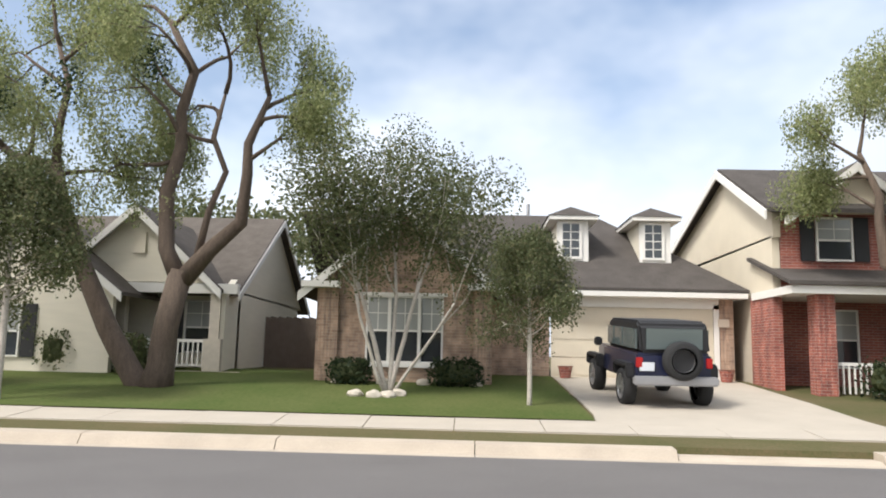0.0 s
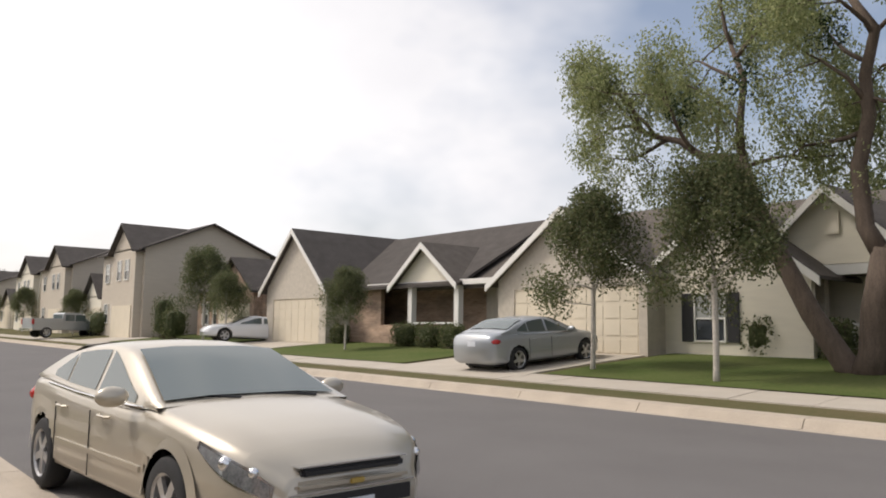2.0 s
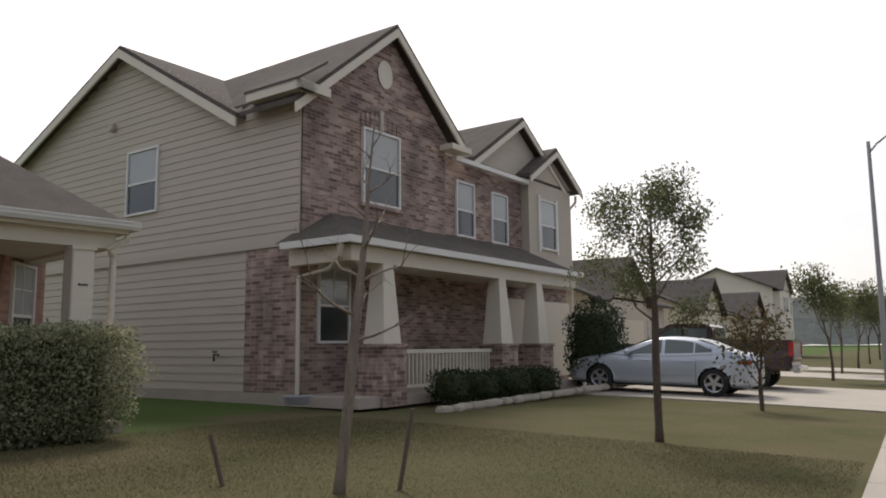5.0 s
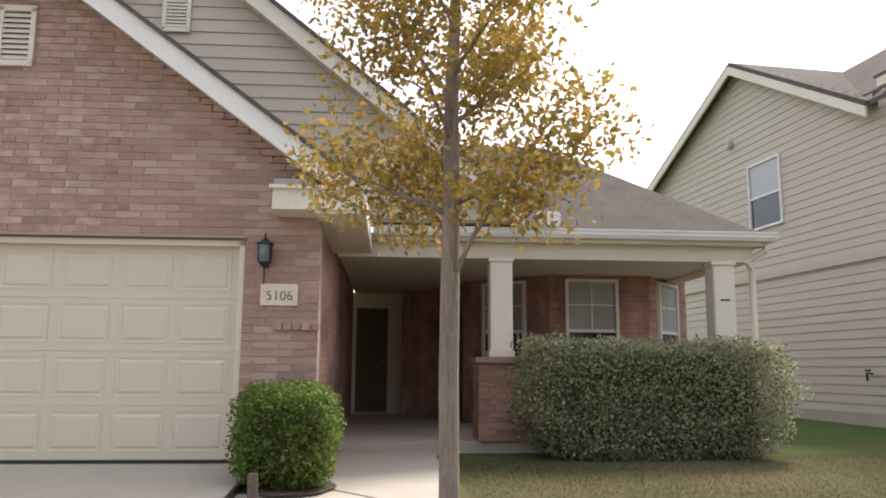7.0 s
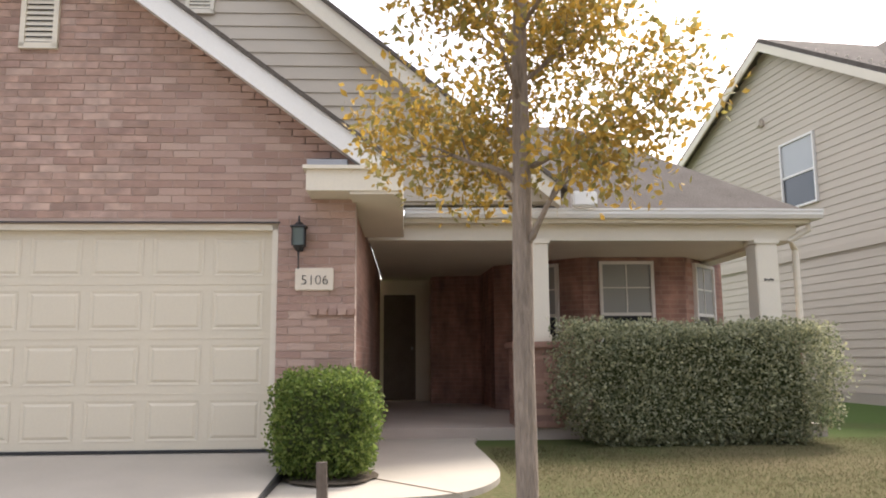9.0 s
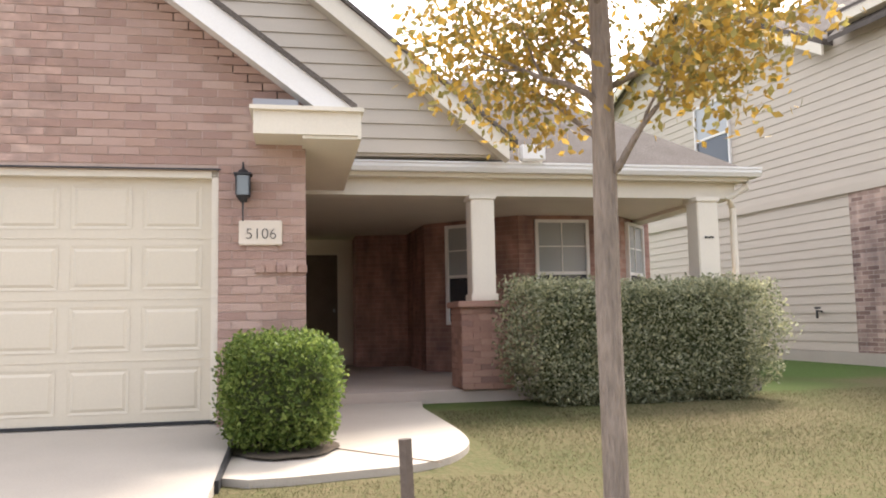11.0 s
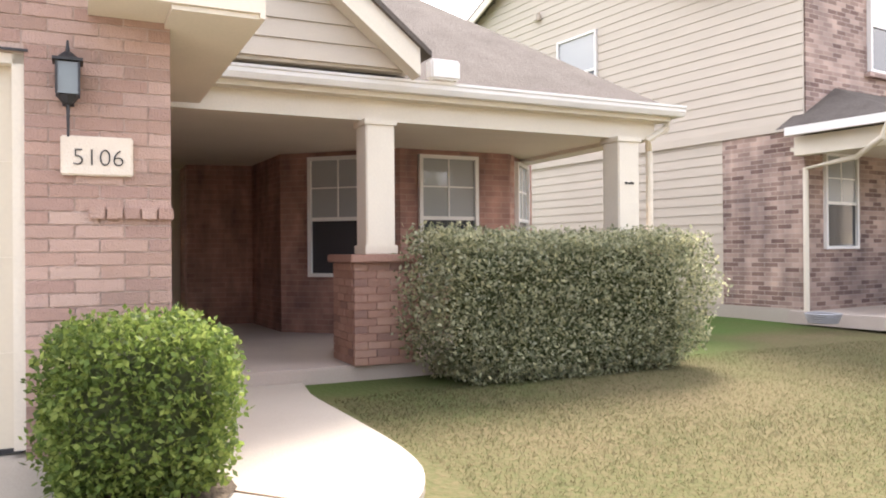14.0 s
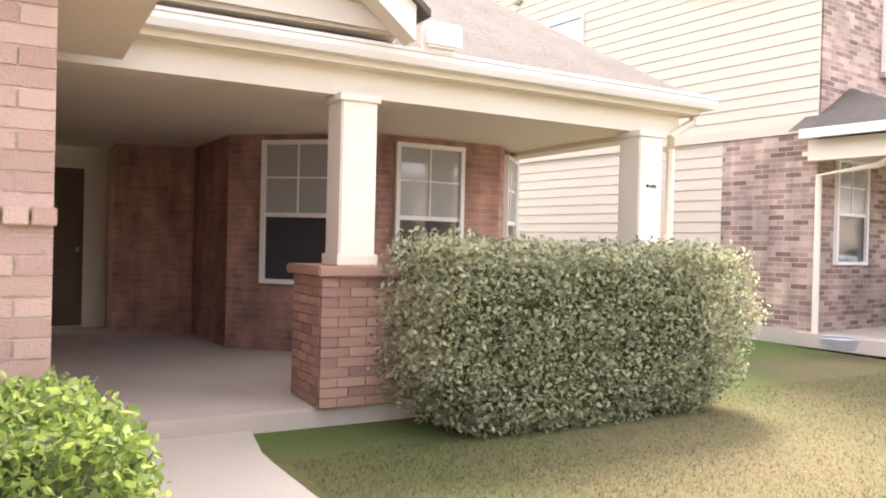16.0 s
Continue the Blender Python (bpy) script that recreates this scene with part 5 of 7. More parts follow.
each("garage_surround", boxes((22.96, 23.0, -6.98, -6.83, 0.75, 2.9), (22.96, 23.0, -6.98, -2.2, 2.78, 3.1)), WHITE, h1)
garage_leaf(h1, 23.08, -6.83, -2.25, 0.78, 2.78)
part("entry_door", boxes((23.1, 23.18, -1.6, -0.75, 0.75, 2.75)), FENCE, h1)
part("number_stone", boxes((22.94, 23.0, -7.26, -6.95, 2.28, 2.5)), PLATE, h1)
each("eave", boxes((22.5, 22.62, -7.65, -2.6, 3.06, 3.22), (22.62, 23, -7.65, -2.6, 3.06, 3.1)), WHITE, h1)
bm = bmesh.new()
prism(bm, [(22.5, -7.7, 3.2), (27.3, -4.2, 6.1), (27.3, 6.0, 6.1), (22.5, -0.6, 3.2)], (0, 0, 0.1))
v = [bm.verts.new(p) for p in ((22.5, -7.7, 3.21), (32, -7.7, 3.21), (27.3, -4.2, 6.15))]
bm.faces.new(v)
v = [bm.verts.new(p) for p in ((27.3, -4.2, 6.15), (32, -7.7, 3.2), (32, 6, 3.2), (27.3, 6, 6.15))]
bm.faces.new(v)
part("main_roof", bm, SHINGLE_D, h1)
part("side_wall", boxes((23.2, 31, -7.4, -7.2, 0.6, 3.2)), BRICK_T, h1)
for y in (-2.95, -5.42):
    d = new("dormer")
    d.parent = h1
    part("front", boxes((24.0, 24.06, y - 0.52, y + 0.42, 3.95, 5.45)), WHITE, d)
    each("cheek", boxes((24.06, 26.6, y - 0.5, y - 0.42, 3.95, 5.45), (24.06, 26.6, y + 0.32, y + 0.4, 3.95, 5.45)), SIDING_W, d)
    part("eave", boxes((23.75, 26.8, y - 0.78, y + 0.68, 5.45, 5.57)), WHITE, d)
    bm = bmesh.new()
    q = [bm.verts.new(p) for p in ((23.72, y - 0.82, 5.571), (23.72, y + 0.72, 5.571), (26.9, y + 0.72, 5.571), (26.9, y - 0.82, 5.571), (24.5, y - 0.05, 5.98), (26.9, y - 0.05, 5.98))]
    for f in ((0, 1, 4), (1, 2, 5, 4), (3, 0, 4, 5)):
        bm.faces.new([q[i] for i in f])
    part("dormer_roof", bm, SHINGLE_D, d)
    part("pane", boxes((23.975, 24.0, y - 0.24, y + 0.26, 4.35, 5.35)), GLASS, d)
    each("casing", boxes((23.95, 24.0, y - 0.32, y - 0.24, 4.28, 5.42), (23.95, 24.0, y + 0.26, y + 0.34, 4.28, 5.42), (23.95, 24.0, y - 0.24, y + 0.26, 4.28, 4.35), (23.95, 24.0, y - 0.24, y + 0.26, 5.35, 5.42)), WHITE, d)
    part("muntins", boxes((23.965, 23.975, y - 0.0, y + 0.03, 4.35, 5.35), *[(23.965, 23.975, y - 0.24, y + 0.26, 4.35 + k * 0.25 - 0.012, 4.35 + k * 0.25 + 0.012) for k in (1, 2, 3)]), WHITE, d)
bm = bmesh.new()
tube(bm, [(27.3, -1.9, 6.1), (27.3, -1.9, 6.6)], [0.06, 0.06], 8)
part("vent_pipe", bm, STEEL, h1)
# red brick two-storey house
h0 = root("red_brick_house", "two-storey house of red brick and cream stucco with a railed porch", "house")
part("stucco_wall", boxes((21.0, 32, -7.95, -7.75, 3.1, 4.6)), STUCCO, h0)
part("lower_side", boxes((22.6, 32, -7.95, -7.75, 0.5, 3.1)), SIDING, h0)
part("lower_front", boxes((21.0, 22.6, -7.97, -7.74, 0.5, 3.1), (22.4, 22.6, -14, -7.97, 0.5, 3.1), (21, 21.2, -14, -7.97, 3.1, 5.3)), BRICK_R, h0)
bm = bmesh.new()
prism(bm, [(20.9, -7.75, 4.55), (32.6, -7.75, 4.5), (24.3, -7.75, 7.0), (20.9, -7.75, 5.2)], (0, -0.2, 0))
part("stucco_gable", bm, STUCCO, h0)
bm, b2 = bmesh.new(), bmesh.new()
for xe, ze in ((20.5, 5.15), (33.0, 4.35)):
    prism(bm, [(24.3, -7.5, 7.08), (xe, -7.5, ze), (xe, -7.5, ze + 0.12), (24.3, -7.5, 7.2)], (0, -8, 0))
    prism(b2, [(24.3, -7.46, 7.14), (xe, -7.46, ze + 0.05), (xe, -7.46, ze - 0.2), (24.3, -7.46, 6.89)], (0, 0.05, 0))
part("roof", bm, SHINGLE_D, h0)
each("rake_board", b2, WHITE, h0)
front_gable(h0, 20.9, -11.4, -8.3, 5.2, 1.2, STUCCO, 6)
simple_window(h0, 20.98, -9.35, 3.95, 0.95, 1.15, True)
for y in (-8.6, -11.5):
    part("brick_column", boxes((20.0, 20.45, y - 0.24, y + 0.24, 0.45, 3.0)), BRICK_R, h0)
part("porch_roof_edge", boxes((19.7, 22.4, -14, -7.7, 3.0, 3.2)), WHITE, h0)
bm = bmesh.new()
prism(bm, [(19.6, -14, 3.201), (22.4, -14, 4.1), (22.4, -14, 4.2), (19.6, -14, 3.3)], (0, 6.4, 0))
part("porch_roof", bm, SHINGLE_D, h0)
simple_window(h0, 22.38, -9.9, 1.2, 1.3, 1.6)
part("rail", boxes((20.2, 20.26, -11.3, -8.85, 1.28, 1.36), *[(20.21, 20.25, -8.95 - k * 0.14, -8.91 - k * 0.14, 0.6, 1.28) for k in range(16)]), WHITE, h0)
# cream house behind the big tree
h2 = root("cream_house", "cream brick house with a railed porch and a small boarded gable", "house")
part("front_wall", boxes((23.2, 23.4, 6.85, 13.2, 0.5, 2.95)), SIDING_W, h2)
part("side_wall", boxes((22.0, 31, 6.85, 7.05, 0.5, 3.0)), SIDING_W, h2)
bm = bmesh.new()
prism(bm, [(22.3, 6.85, 2.95), (31.6, 6.85, 2.95), (27.2, 6.85, 5.72)], (0, 0.2, 0))
part("side_gable", bm, SIDING_W, h2)
bm, b2 = bmesh.new(), bmesh.new()
for xe in (22.3, 32.1):
    prism(bm, [(27.2, 6.6, 5.78), (xe, 6.6, 2.8), (xe, 6.6, 2.92), (27.2, 6.6, 5.9)], (0, 7.6, 0))
    prism(b2, [(27.2, 6.56, 5.84), (xe, 6.56, 2.86), (xe, 6.56, 2.66), (27.2, 6.56, 5.64)], (0, 0.04, 0))
part("main_roof", bm, SHINGLE, h2)
each("rake_board", b2, WHITE, h2)
front_gable(h2, 22.0, 7.25, 11.7, 3.15, 2.05, SIDING_W, 5)
louvre_at = boxes((21.94, 21.99, 9.2, 9.55, 3.95, 4.55))
part("gable_vent", louvre_at, TRIM, h2)
front_gable(h2, 20.9, 9.5, 14.6, 2.9, 1.95, SIDING_W, 5, wall_base=0.5)
part("porch_beam", boxes((21.9, 22.1, 6.5, 9.9, 2.85, 3.12)), WHITE, h2)
part("porch_slab", boxes((21.8, 23.2, 6.3, 9.9, 0.5, 0.72)), SLAB, h2)
for y in (7.1, 9.75):
    each("porch_post", boxes((21.9, 22.15, y - 0.14, y + 0.14, 1.6, 2.85), (21.8, 22.25, y - 0.24, y + 0.24, 0.6, 1.6)), STONE, h2)
part("rail", boxes((22.0, 22.06, 7.2, 9.6, 1.5, 1.58), (22.0, 22.06, 7.2, 9.6, 0.85, 0.9), *[(22.01, 22.05, 7.25 + k * 0.14, 7.29 + k * 0.14, 0.9, 1.5) for k in range(17)]), WHITE, h2)
simple_window(h2, 23.2, 7.9, 1.2, 1.0, 1.55, True)
simple_window(h2, 20.9, 12.4, 1.0, 1.0, 1.4, True)
fence = root("garden_fence", "weathered wooden board fence between the houses", "fence")
for q in range(32):
    part("board", boxes((26, 26.03, 4.05 + q * 0.085, 4.05 + q * 0.085 + 0.08, 0.6, 2.4 + 0.02 * (q % 3))), FENCE, fence)
# house with the porch gable and its neighbour
h3 = root("garage_gable_house", "pale stone house with a broad garage gable", "house")
front_gable(h3, 20.0, 13.9, 20.2, 3.0, 2.2, STONE, 6)
part("front_wall", boxes((20.0, 20.2, 13.9, 14.2, 0.5, 3.0), (20.0, 20.2, 19.4, 20.2, 0.5, 3.0), (20, 20.2, 14.2, 19.4, 2.65, 3.0), (20.2, 28, 13.9, 14.1, 0.5, 3.0), (21.5, 21.7, 20.2, 22.4, 0.5, 3.0)), STONE, h3)
garage_leaf(h3, 20.1, 14.2, 19.4, 0.55, 2.65)
simple_window(h3, 21.5, 21.2, 1.2, 0.95, 1.5)
bm = bmesh.new()
gable_roof(bm, 20.6, 30, 14.4, 25.6, 3.0, 2.75, ridge="y")
part("main_roof", bm, SHINGLE, h3)
bm = bmesh.new()
for yy in (14.2, 25.8):
    prism(bm, [(20.6, yy, 3.0), (30, yy, 3.0), (25.3, yy, 5.75)], (0, 0.2, 0))
each("gable_end", bm, STONE, h3)
h3b = root("porch_gable_house", "brown brick house with a small gabled porch and a garage", "house")
front_gable(h3b, 20.0, 22.5, 26.2, 3.15, 1.45, SIDING_W, 6)
part("porch_beam", boxes((20.0, 20.2, 20.4, 28.5, 2.95, 3.15)), WHITE, h3b)
for y in (22.5, 25.4):
    each("porch_post", boxes((20.0, 20.25, y - 0.13, y + 0.13, 0.7, 2.95)), WHITE, h3b)
part("wall", boxes((22, 22.2, 22, 30.5, 0.5, 3.0), (20.4, 20.6, 26.4, 30.5, 0.5, 1.4), (20.4, 20.6, 28.0, 30.5, 1.4, 3.0)), BRICK_T, h3b)
part("porch_rail", boxes((20.05, 20.12, 22.6, 25.3, 1.45, 1.52)), WHITE, h3b)
front_gable(h3b, 19.2, 30.6, 36.4, 3.2, 2.7, STONE, 9, SHINGLE_D)
each("garage_wall", boxes((19.2, 19.4, 30.6, 31.2, 0.5, 3.2), (19.2, 19.4, 35.7, 36.4, 0.5, 3.2), (19.2, 19.4, 31.2, 35.7, 2.6, 3.2), (19.4, 28, 30.6, 30.8, 0.5, 3.2)), STONE, h3b)
garage_leaf(h3b, 19.3, 31.2, 35.7, 0.5, 2.6)
bm = bmesh.new()
gable_roof(bm, 20.2, 30, 22.5, 36, 3.1, 2.75, ridge="y")
part("main_roof", bm, SHINGLE_D, h3b)
# further houses on the same side
def far_house(name, label, x, y0, y1, storeys, wall, side=-1, deep=9):
    ob = root(name, label, "house")
    h = 0.5 + 2.9 * storeys
    xb = x - side * deep
    part("wall", boxes((min(x, xb), max(x, xb), y0, y1, 0.3, h)), wall, ob)
    bm = bmesh.new()
    gable_roof(bm, min(x, xb), max(x, xb), y0, y1, h, 1.9, ridge="y", over=0.4)
    part("roof", bm, SHINGLE_D, ob)
    bm = bmesh.new()
    for yy in (y0, y1 - 0.2):
        prism(bm, [(min(x, xb), yy, h), (max(x, xb), yy, h), ((x + xb) / 2, yy, h + 1.9)], (0, 0.2, 0))
    each("gable_end", bm, wall, ob)
    b2, b3 = bmesh.new(), bmesh.new()
    ym, w = y0 + (y1 - y0) * 0.3, (y1 - y0) * 0.26
    prism(b2, [(x, ym - w, h - 0.1), (x, ym + w, h - 0.1), (x, ym, h + 1.6)], (side * 0.5, 0, 0))
    box(b2, min(x, x + side * 0.5), max(x, x + side * 0.5), ym - w, ym + w, 0.3, h)
    for s in (-1, 1):
        prism(b3, [(x + side * 0.85, ym, h + 1.7), (x + side * 0.85, ym + s * (w + 0.3), h - 0.3), (x + side * 0.85, ym + s * (w + 0.3), h - 0.18), (x + side * 0.85, ym, h + 1.82)], (-side * 5, 0, 0))
    part("front_bay", b2, wall, ob)
    each("bay_roof", b3, SHINGLE_D, ob)
    part("garage_leaf", boxes((min(x + side * 0.5, x + side * 0.56), max(x + side * 0.5, x + side * 0.56), ym - 2.0, ym + 2.0, 0.35, 2.5)), STUCCO, ob)
    a = 180 if side < 0 else 0
    for k in range(storeys):
        for f in (0.68, 0.86):
            window(ob, pose(x, y0 + (y1 - y0) * f, 1.3 + 2.9 * k, 0, 0, a), 1.0, 1.4)
        if k:
            for o in (-0.8, 0.8):
                window(ob, pose(x + side * 0.5, ym + o, 1.3 + 2.9 * k, 0, 0, a), 0.85, 1.4)
    return ob


far_house("red_gable_house", "single-storey brick house with a white garage door", 20.5, 39.2, 48.5, 1, BRICK_T)
far_house("tan_two_storey_house", "tan two-storey house with a front gable and shutters", 18.0, 51.5, 60.5, 2, SIDING)
far_house("small_gabled_house", "small single-storey house with twin gables", 19.0, 62.0, 70, 1, SIDING_W)
far_house("hipped_two_storey_house", "two-storey tan house far along the street", 18.5, 71, 82, 2, SIDING)
far_house("distant_house", "distant two-storey house along the street", 19, 85, 96, 2, SIDING_W)
far_house("distant_house", "distant single-storey house along the street", 20, 99, 110, 1, STUCCO)
far_house("distant_house", "distant house at the end of the street", 20, 114, 126, 2, SIDING)
far_house("brown_roof_house", "single-storey house with a broad brown roof beyond the driveway", -10.5, 29.6, 40, 1, SIDING, 1)
far_house("brown_roof_house", "single-storey house partly hidden by street trees", -10.0, 43, 53, 1, STUCCO, 1)
far_house("brown_roof_house", "distant house behind the street lamp", -10.0, 57, 68, 1, SIDING, 1)
far_house("brown_roof_house", "far house at the end of the pavement", -10.0, 72, 84, 2, SIDING_W, 1)
far_house("corner_house", "single-storey brick house behind the viewer", -9, -22, -8, 1, BRICK_T, 1)

# wooded hills at the end of the street
vs, fs = [], []
nx = 90
for i in range(nx):
    x = -260 + i * 7.5
    h = 18 + 6 * math.sin(x * 0.013 + 1.2) + 4 * noise.noise(Vector((x * 0.03, 0, 0))) - max(0, (-60 - x) * 0.05)
    for j, (f, yy) in enumerate(((0, 330), (0.5, 350), (0.85, 370), (1, 395), (0.6, 440))):
        vs.append((x, yy, 1 + f * h + 1.5 * noise.noise(Vector((x * 0.25, j, 0)))))
for i in range(nx - 1):
    for j in range(4):
        k = i * 5 + j
        fs.append((k, k + 1, k + 6, k + 5))
me = bpy.data.meshes.new("hills")
me.from_pydata(vs, [], fs)
me.materials.append(FOREST)
hl = tagged(new("backdrop", me), "low wooded hill at the end of the street", "hill", kind="structure")
pts = []
rng = np.random.default_rng(5)
for k in range(900):
    i = rng.integers(0, nx * 5)
    p = Vector(vs[i]) + Vector((rng.uniform(-4, 4), -3, -0.5))
    if i % 5 >= 2:
        pts.append((tuple(p), 1.3, 30))
ob = leaves("hill_trees", pts, 0.8, FOREST, None, 6)
tagged(ob, "dark woods that cover the hill", "woods", kind="stuff")
# ---- trees ----
bt = root("mesquite_tree", "big leaning three-stemmed tree with feathery grey-green foliage", "tree", m=pose(18.4, 7.15, 0.4))
rng = np.random.default_rng(3)
bm, tips = bmesh.new(), []
# main stems follow the leaning trunks, y to the left of the walker
tube(bm, [(0.1, 0.3, -0.1), (0.05, 0.55, 0.2), (0.0, 1.25, 1.35), (-0.1, 1.92, 2.78), (-0.2, 2.44, 4.1), (-0.2, 2.74, 5.12)], [0.34, 0.27, 0.24, 0.21, 0.185, 0.16], 10)
tube(bm, [(-0.2, 2.7, 5.0), (-0.3, 3.2, 5.2), (-0.4, 3.65, 5.28), (-0.5, 4.2, 5.75), (-0.6, 4.8, 5.95), (-0.6, 5.5, 6.3)], [0.15, 0.11, 0.1, 0.09, 0.07, 0.045], 9)
tube(bm, [(-0.2, 2.7, 5.0), (0.1, 2.9, 6.0), (0.2, 2.8, 7.2), (0.2, 3.2, 8.4)], [0.12, 0.1, 0.08, 0.05], 8)
tube(bm, [(0, 0.05, -0.1), (0, -0.05, 0.5), (0, -0.1, 1.4), (0.05, -0.35, 2.7)], [0.42, 0.31, 0.28, 0.27], 10)
tube(bm, [(0.05, -0.3, 2.5), (0.1, 0.06, 3.2), (0.1, 0.15, 4.55), (0.1, -0.12, 5.65), (0.0, -0.1, 6.5), (0.0, -0.35, 7.5), (-0.1, 0.3, 8.75)], [0.22, 0.19, 0.175, 0.15, 0.13, 0.12, 0.07], 9)
tube(bm, [(0.05, -0.4, 2.5), (0.0, -1.0, 3.2), (-0.1, -1.72, 3.84), (-0.1, -1.8, 5.0), (-0.1, -1.78, 5.7), (0.0, -2.2, 6.9)], [0.24, 0.19, 0.16, 0.13, 0.11, 0.06], 9)
tube(bm, [(0.0, -0.7, 2.95), (0.2, -0.85, 4.15), (0.2, -1.2, 5.1), (0.1, -0.88, 5.9), (0.1, -1.1, 7.0)], [0.1, 0.085, 0.075, 0.07, 0.04], 8)
boughs = (((-0.2, 2.6, 4.9), (0.2, -0.9, 0.25), 1.2), ((0.1, 0.1, 5.3), (-0.2, 1, -0.1), 1.1), ((0.1, -0.9, 5.8), (-0.3, 0.5, 0.0), 0.9), ((-0.3, 3.4, 5.25), (0.2, -0.3, 0.5), 1.0), ((-0.5, 4.6, 5.85), (-0.2, 0.5, -0.3), 1.0), ((-0.5, 4.4, 5.8), (-0.2, 0.8, 0.5), 1.6), ((-0.6, 4.9, 6.0), (0, 0.6, 0.9), 1.6), ((-0.6, 5.4, 6.3), (0.1, 1, 0.3), 1.1), ((-0.6, 5.3, 6.25), (-0.3, 0.5, 1), 1.5),
          ((-0.4, 3.8, 5.4), (-0.6, 0.3, 1), 1.7), ((0.1, 2.9, 6.0), (0.6, 0.6, 0.8), 1.7), ((0.2, 2.8, 7.0), (-0.3, 0.9, 0.6), 1.6), ((0.2, 3.1, 8.2), (0, 0.2, 1), 1.5), ((0.2, 3.0, 7.8), (0.3, -0.7, 0.9), 1.4),
          ((0.1, -0.1, 5.9), (-0.6, 0.8, 0.5), 1.5), ((0.0, -0.2, 6.8), (0.5, 0.9, 0.5), 1.6), ((0, -0.3, 7.4), (0.1, -0.9, 0.6), 1.6), ((-0.1, 0.2, 8.6), (0, 0.7, 0.9), 1.5), ((-0.1, 0.2, 8.6), (0.1, -0.7, 0.8), 1.7), ((0, -0.3, 7.4), (-0.8, 0.1, 0.6), 1.4),
          ((-0.1, -1.8, 5.3), (-0.3, -0.9, 0.5), 1.1), ((0, -2.1, 6.6), (0.2, -0.8, 0.7), 1.1), ((0, -2.2, 6.9), (-0.2, 0.1, 1), 1.5), ((0.0, -2.0, 6.2), (-0.6, -0.5, 0.3), 1.1), ((0.1, -1.0, 6.4), (0.6, 0.3, 0.8), 1.4), ((0.1, -1.1, 7.0), (-0.2, -0.4, 1), 1.5))
for p, d, L in boughs:
    limb(bm, rng, p, d, L, 0.06, 2, tips, 0.35, 3, 0.95, 0.0, 0.72)
part("trunk", bm, BARK, bt, smooth=True)
pts = []
for p, d in tips:
    f = rng.uniform(0.5, 1.25)
    pts += [(p + d * 0.1, 0.3 * f, int(75 * f)), (p + d * 0.15 + Vector((0, 0, -0.35)), 0.22 * f, int(60 * f)), (p + d * 0.1 + Vector((0, 0, -0.7)), 0.14, int(22 * f))]
leaves("crown", pts, 0.085, LEAF_BIG, bt, 4, 1.5)
for y, z in ((4.2, 6.6), (0.5, 7.6), (2.5, 7.0)):
    clump = leaves("mistletoe", [((-0.5, y, z), 0.28, 260)], 0.12, LEAF_DARK, bt, int(z * 10), 0.0)
    clump["kind"] = "stuff"

tree("crape_myrtle", "pale multi-stemmed small tree with dark green rounded crown", (18.1, 1.85, 0.38),
     [((0, 0.3, 1), 2.7, 0.07), ((0.1, -0.35, 1), 2.8, 0.065), ((-0.2, 0.62, 1), 2.6, 0.05), ((0.2, -0.1, 1), 3.1, 0.06), ((-0.1, -0.68, 1), 2.6, 0.045)], BARK_P, LEAF_OAK, 0.085, 0.4, 240, 7, depth=2, split=3, splay=0.9, up=0.35, shrink=0.66)
oak = leader_tree("young_oak", "young live oak with straight grey trunk and dark crown", (16.9, -1.15, 0.3), 3.4, 0.05, 1.35, 1.0, BARK_P, LEAF_OAK, 0.065, 0.2, 40, 8, limbs=22, group="street trees")
for x, y, z, s, r in ((15.9, 9.3, 0.22, 1.35, 40), (16.5, 13.1, 0.27, 1.3, 110), (17.5, 26.3, 0.3, 0.92, 200), (17.3, 37.0, 0.3, 1.0, 20), (18, 41.5, 0.3, 1.45, 70), (17.5, 66, 0.3, 1.0, 160), (17.5, 84, 0.3, 1.2, 250), (17.5, 102, 0.3, 1.3, 20), (17.5, 120, 0.3, 1.5, 130)):
    o = copy_thing(oak, pose(x, y, z, 0, 0, r) @ Matrix.Scale(s, 4))
    o.scale = (s, s, s)
yt = leader_tree("autumn_elm", "slim street tree with furrowed grey trunk and yellow leaves", tuple((H @ Vector((-2.49, 2.53, 0.3)))), 5.0, 0.044, 1.62, 0.56, BARK_L, LEAF_YEL, 0.038, 0.12, 50, 12, limbs=26, rise=0.85)
leader_tree("front_oak", "young oak with open dark olive crown on the lawn", (-2.55, 11.2, 0.1), 3.55, 0.055, 1.5, 1.05, BARK, LEAF_OAK, 0.05, 0.13, 30, 14, limbs=15, group="trees on the lawn")
tree("small_rusty_tree", "small crooked tree with sparse brownish leaves", (-2.2, 17.0, 0.1), [((0.15, 0, 1), 0.8, 0.045), ((-0.2, 0.1, 1), 0.8, 0.035)], BARK, LEAF_RUST, 0.09, 0.3, 26, 15, depth=2, split=3, splay=0.8, up=0.4, shrink=0.75)
leader_tree("bare_sapling", "bare staked sapling with thin twigs and few leaves", (-3.85, 6.0, 0.13), 3.5, 0.05, 1.3, 0.8, BARK_L, LEAF_RUST, 0.04, 0.15, 0, 16, limbs=12, lean=(0.2, 0.25))
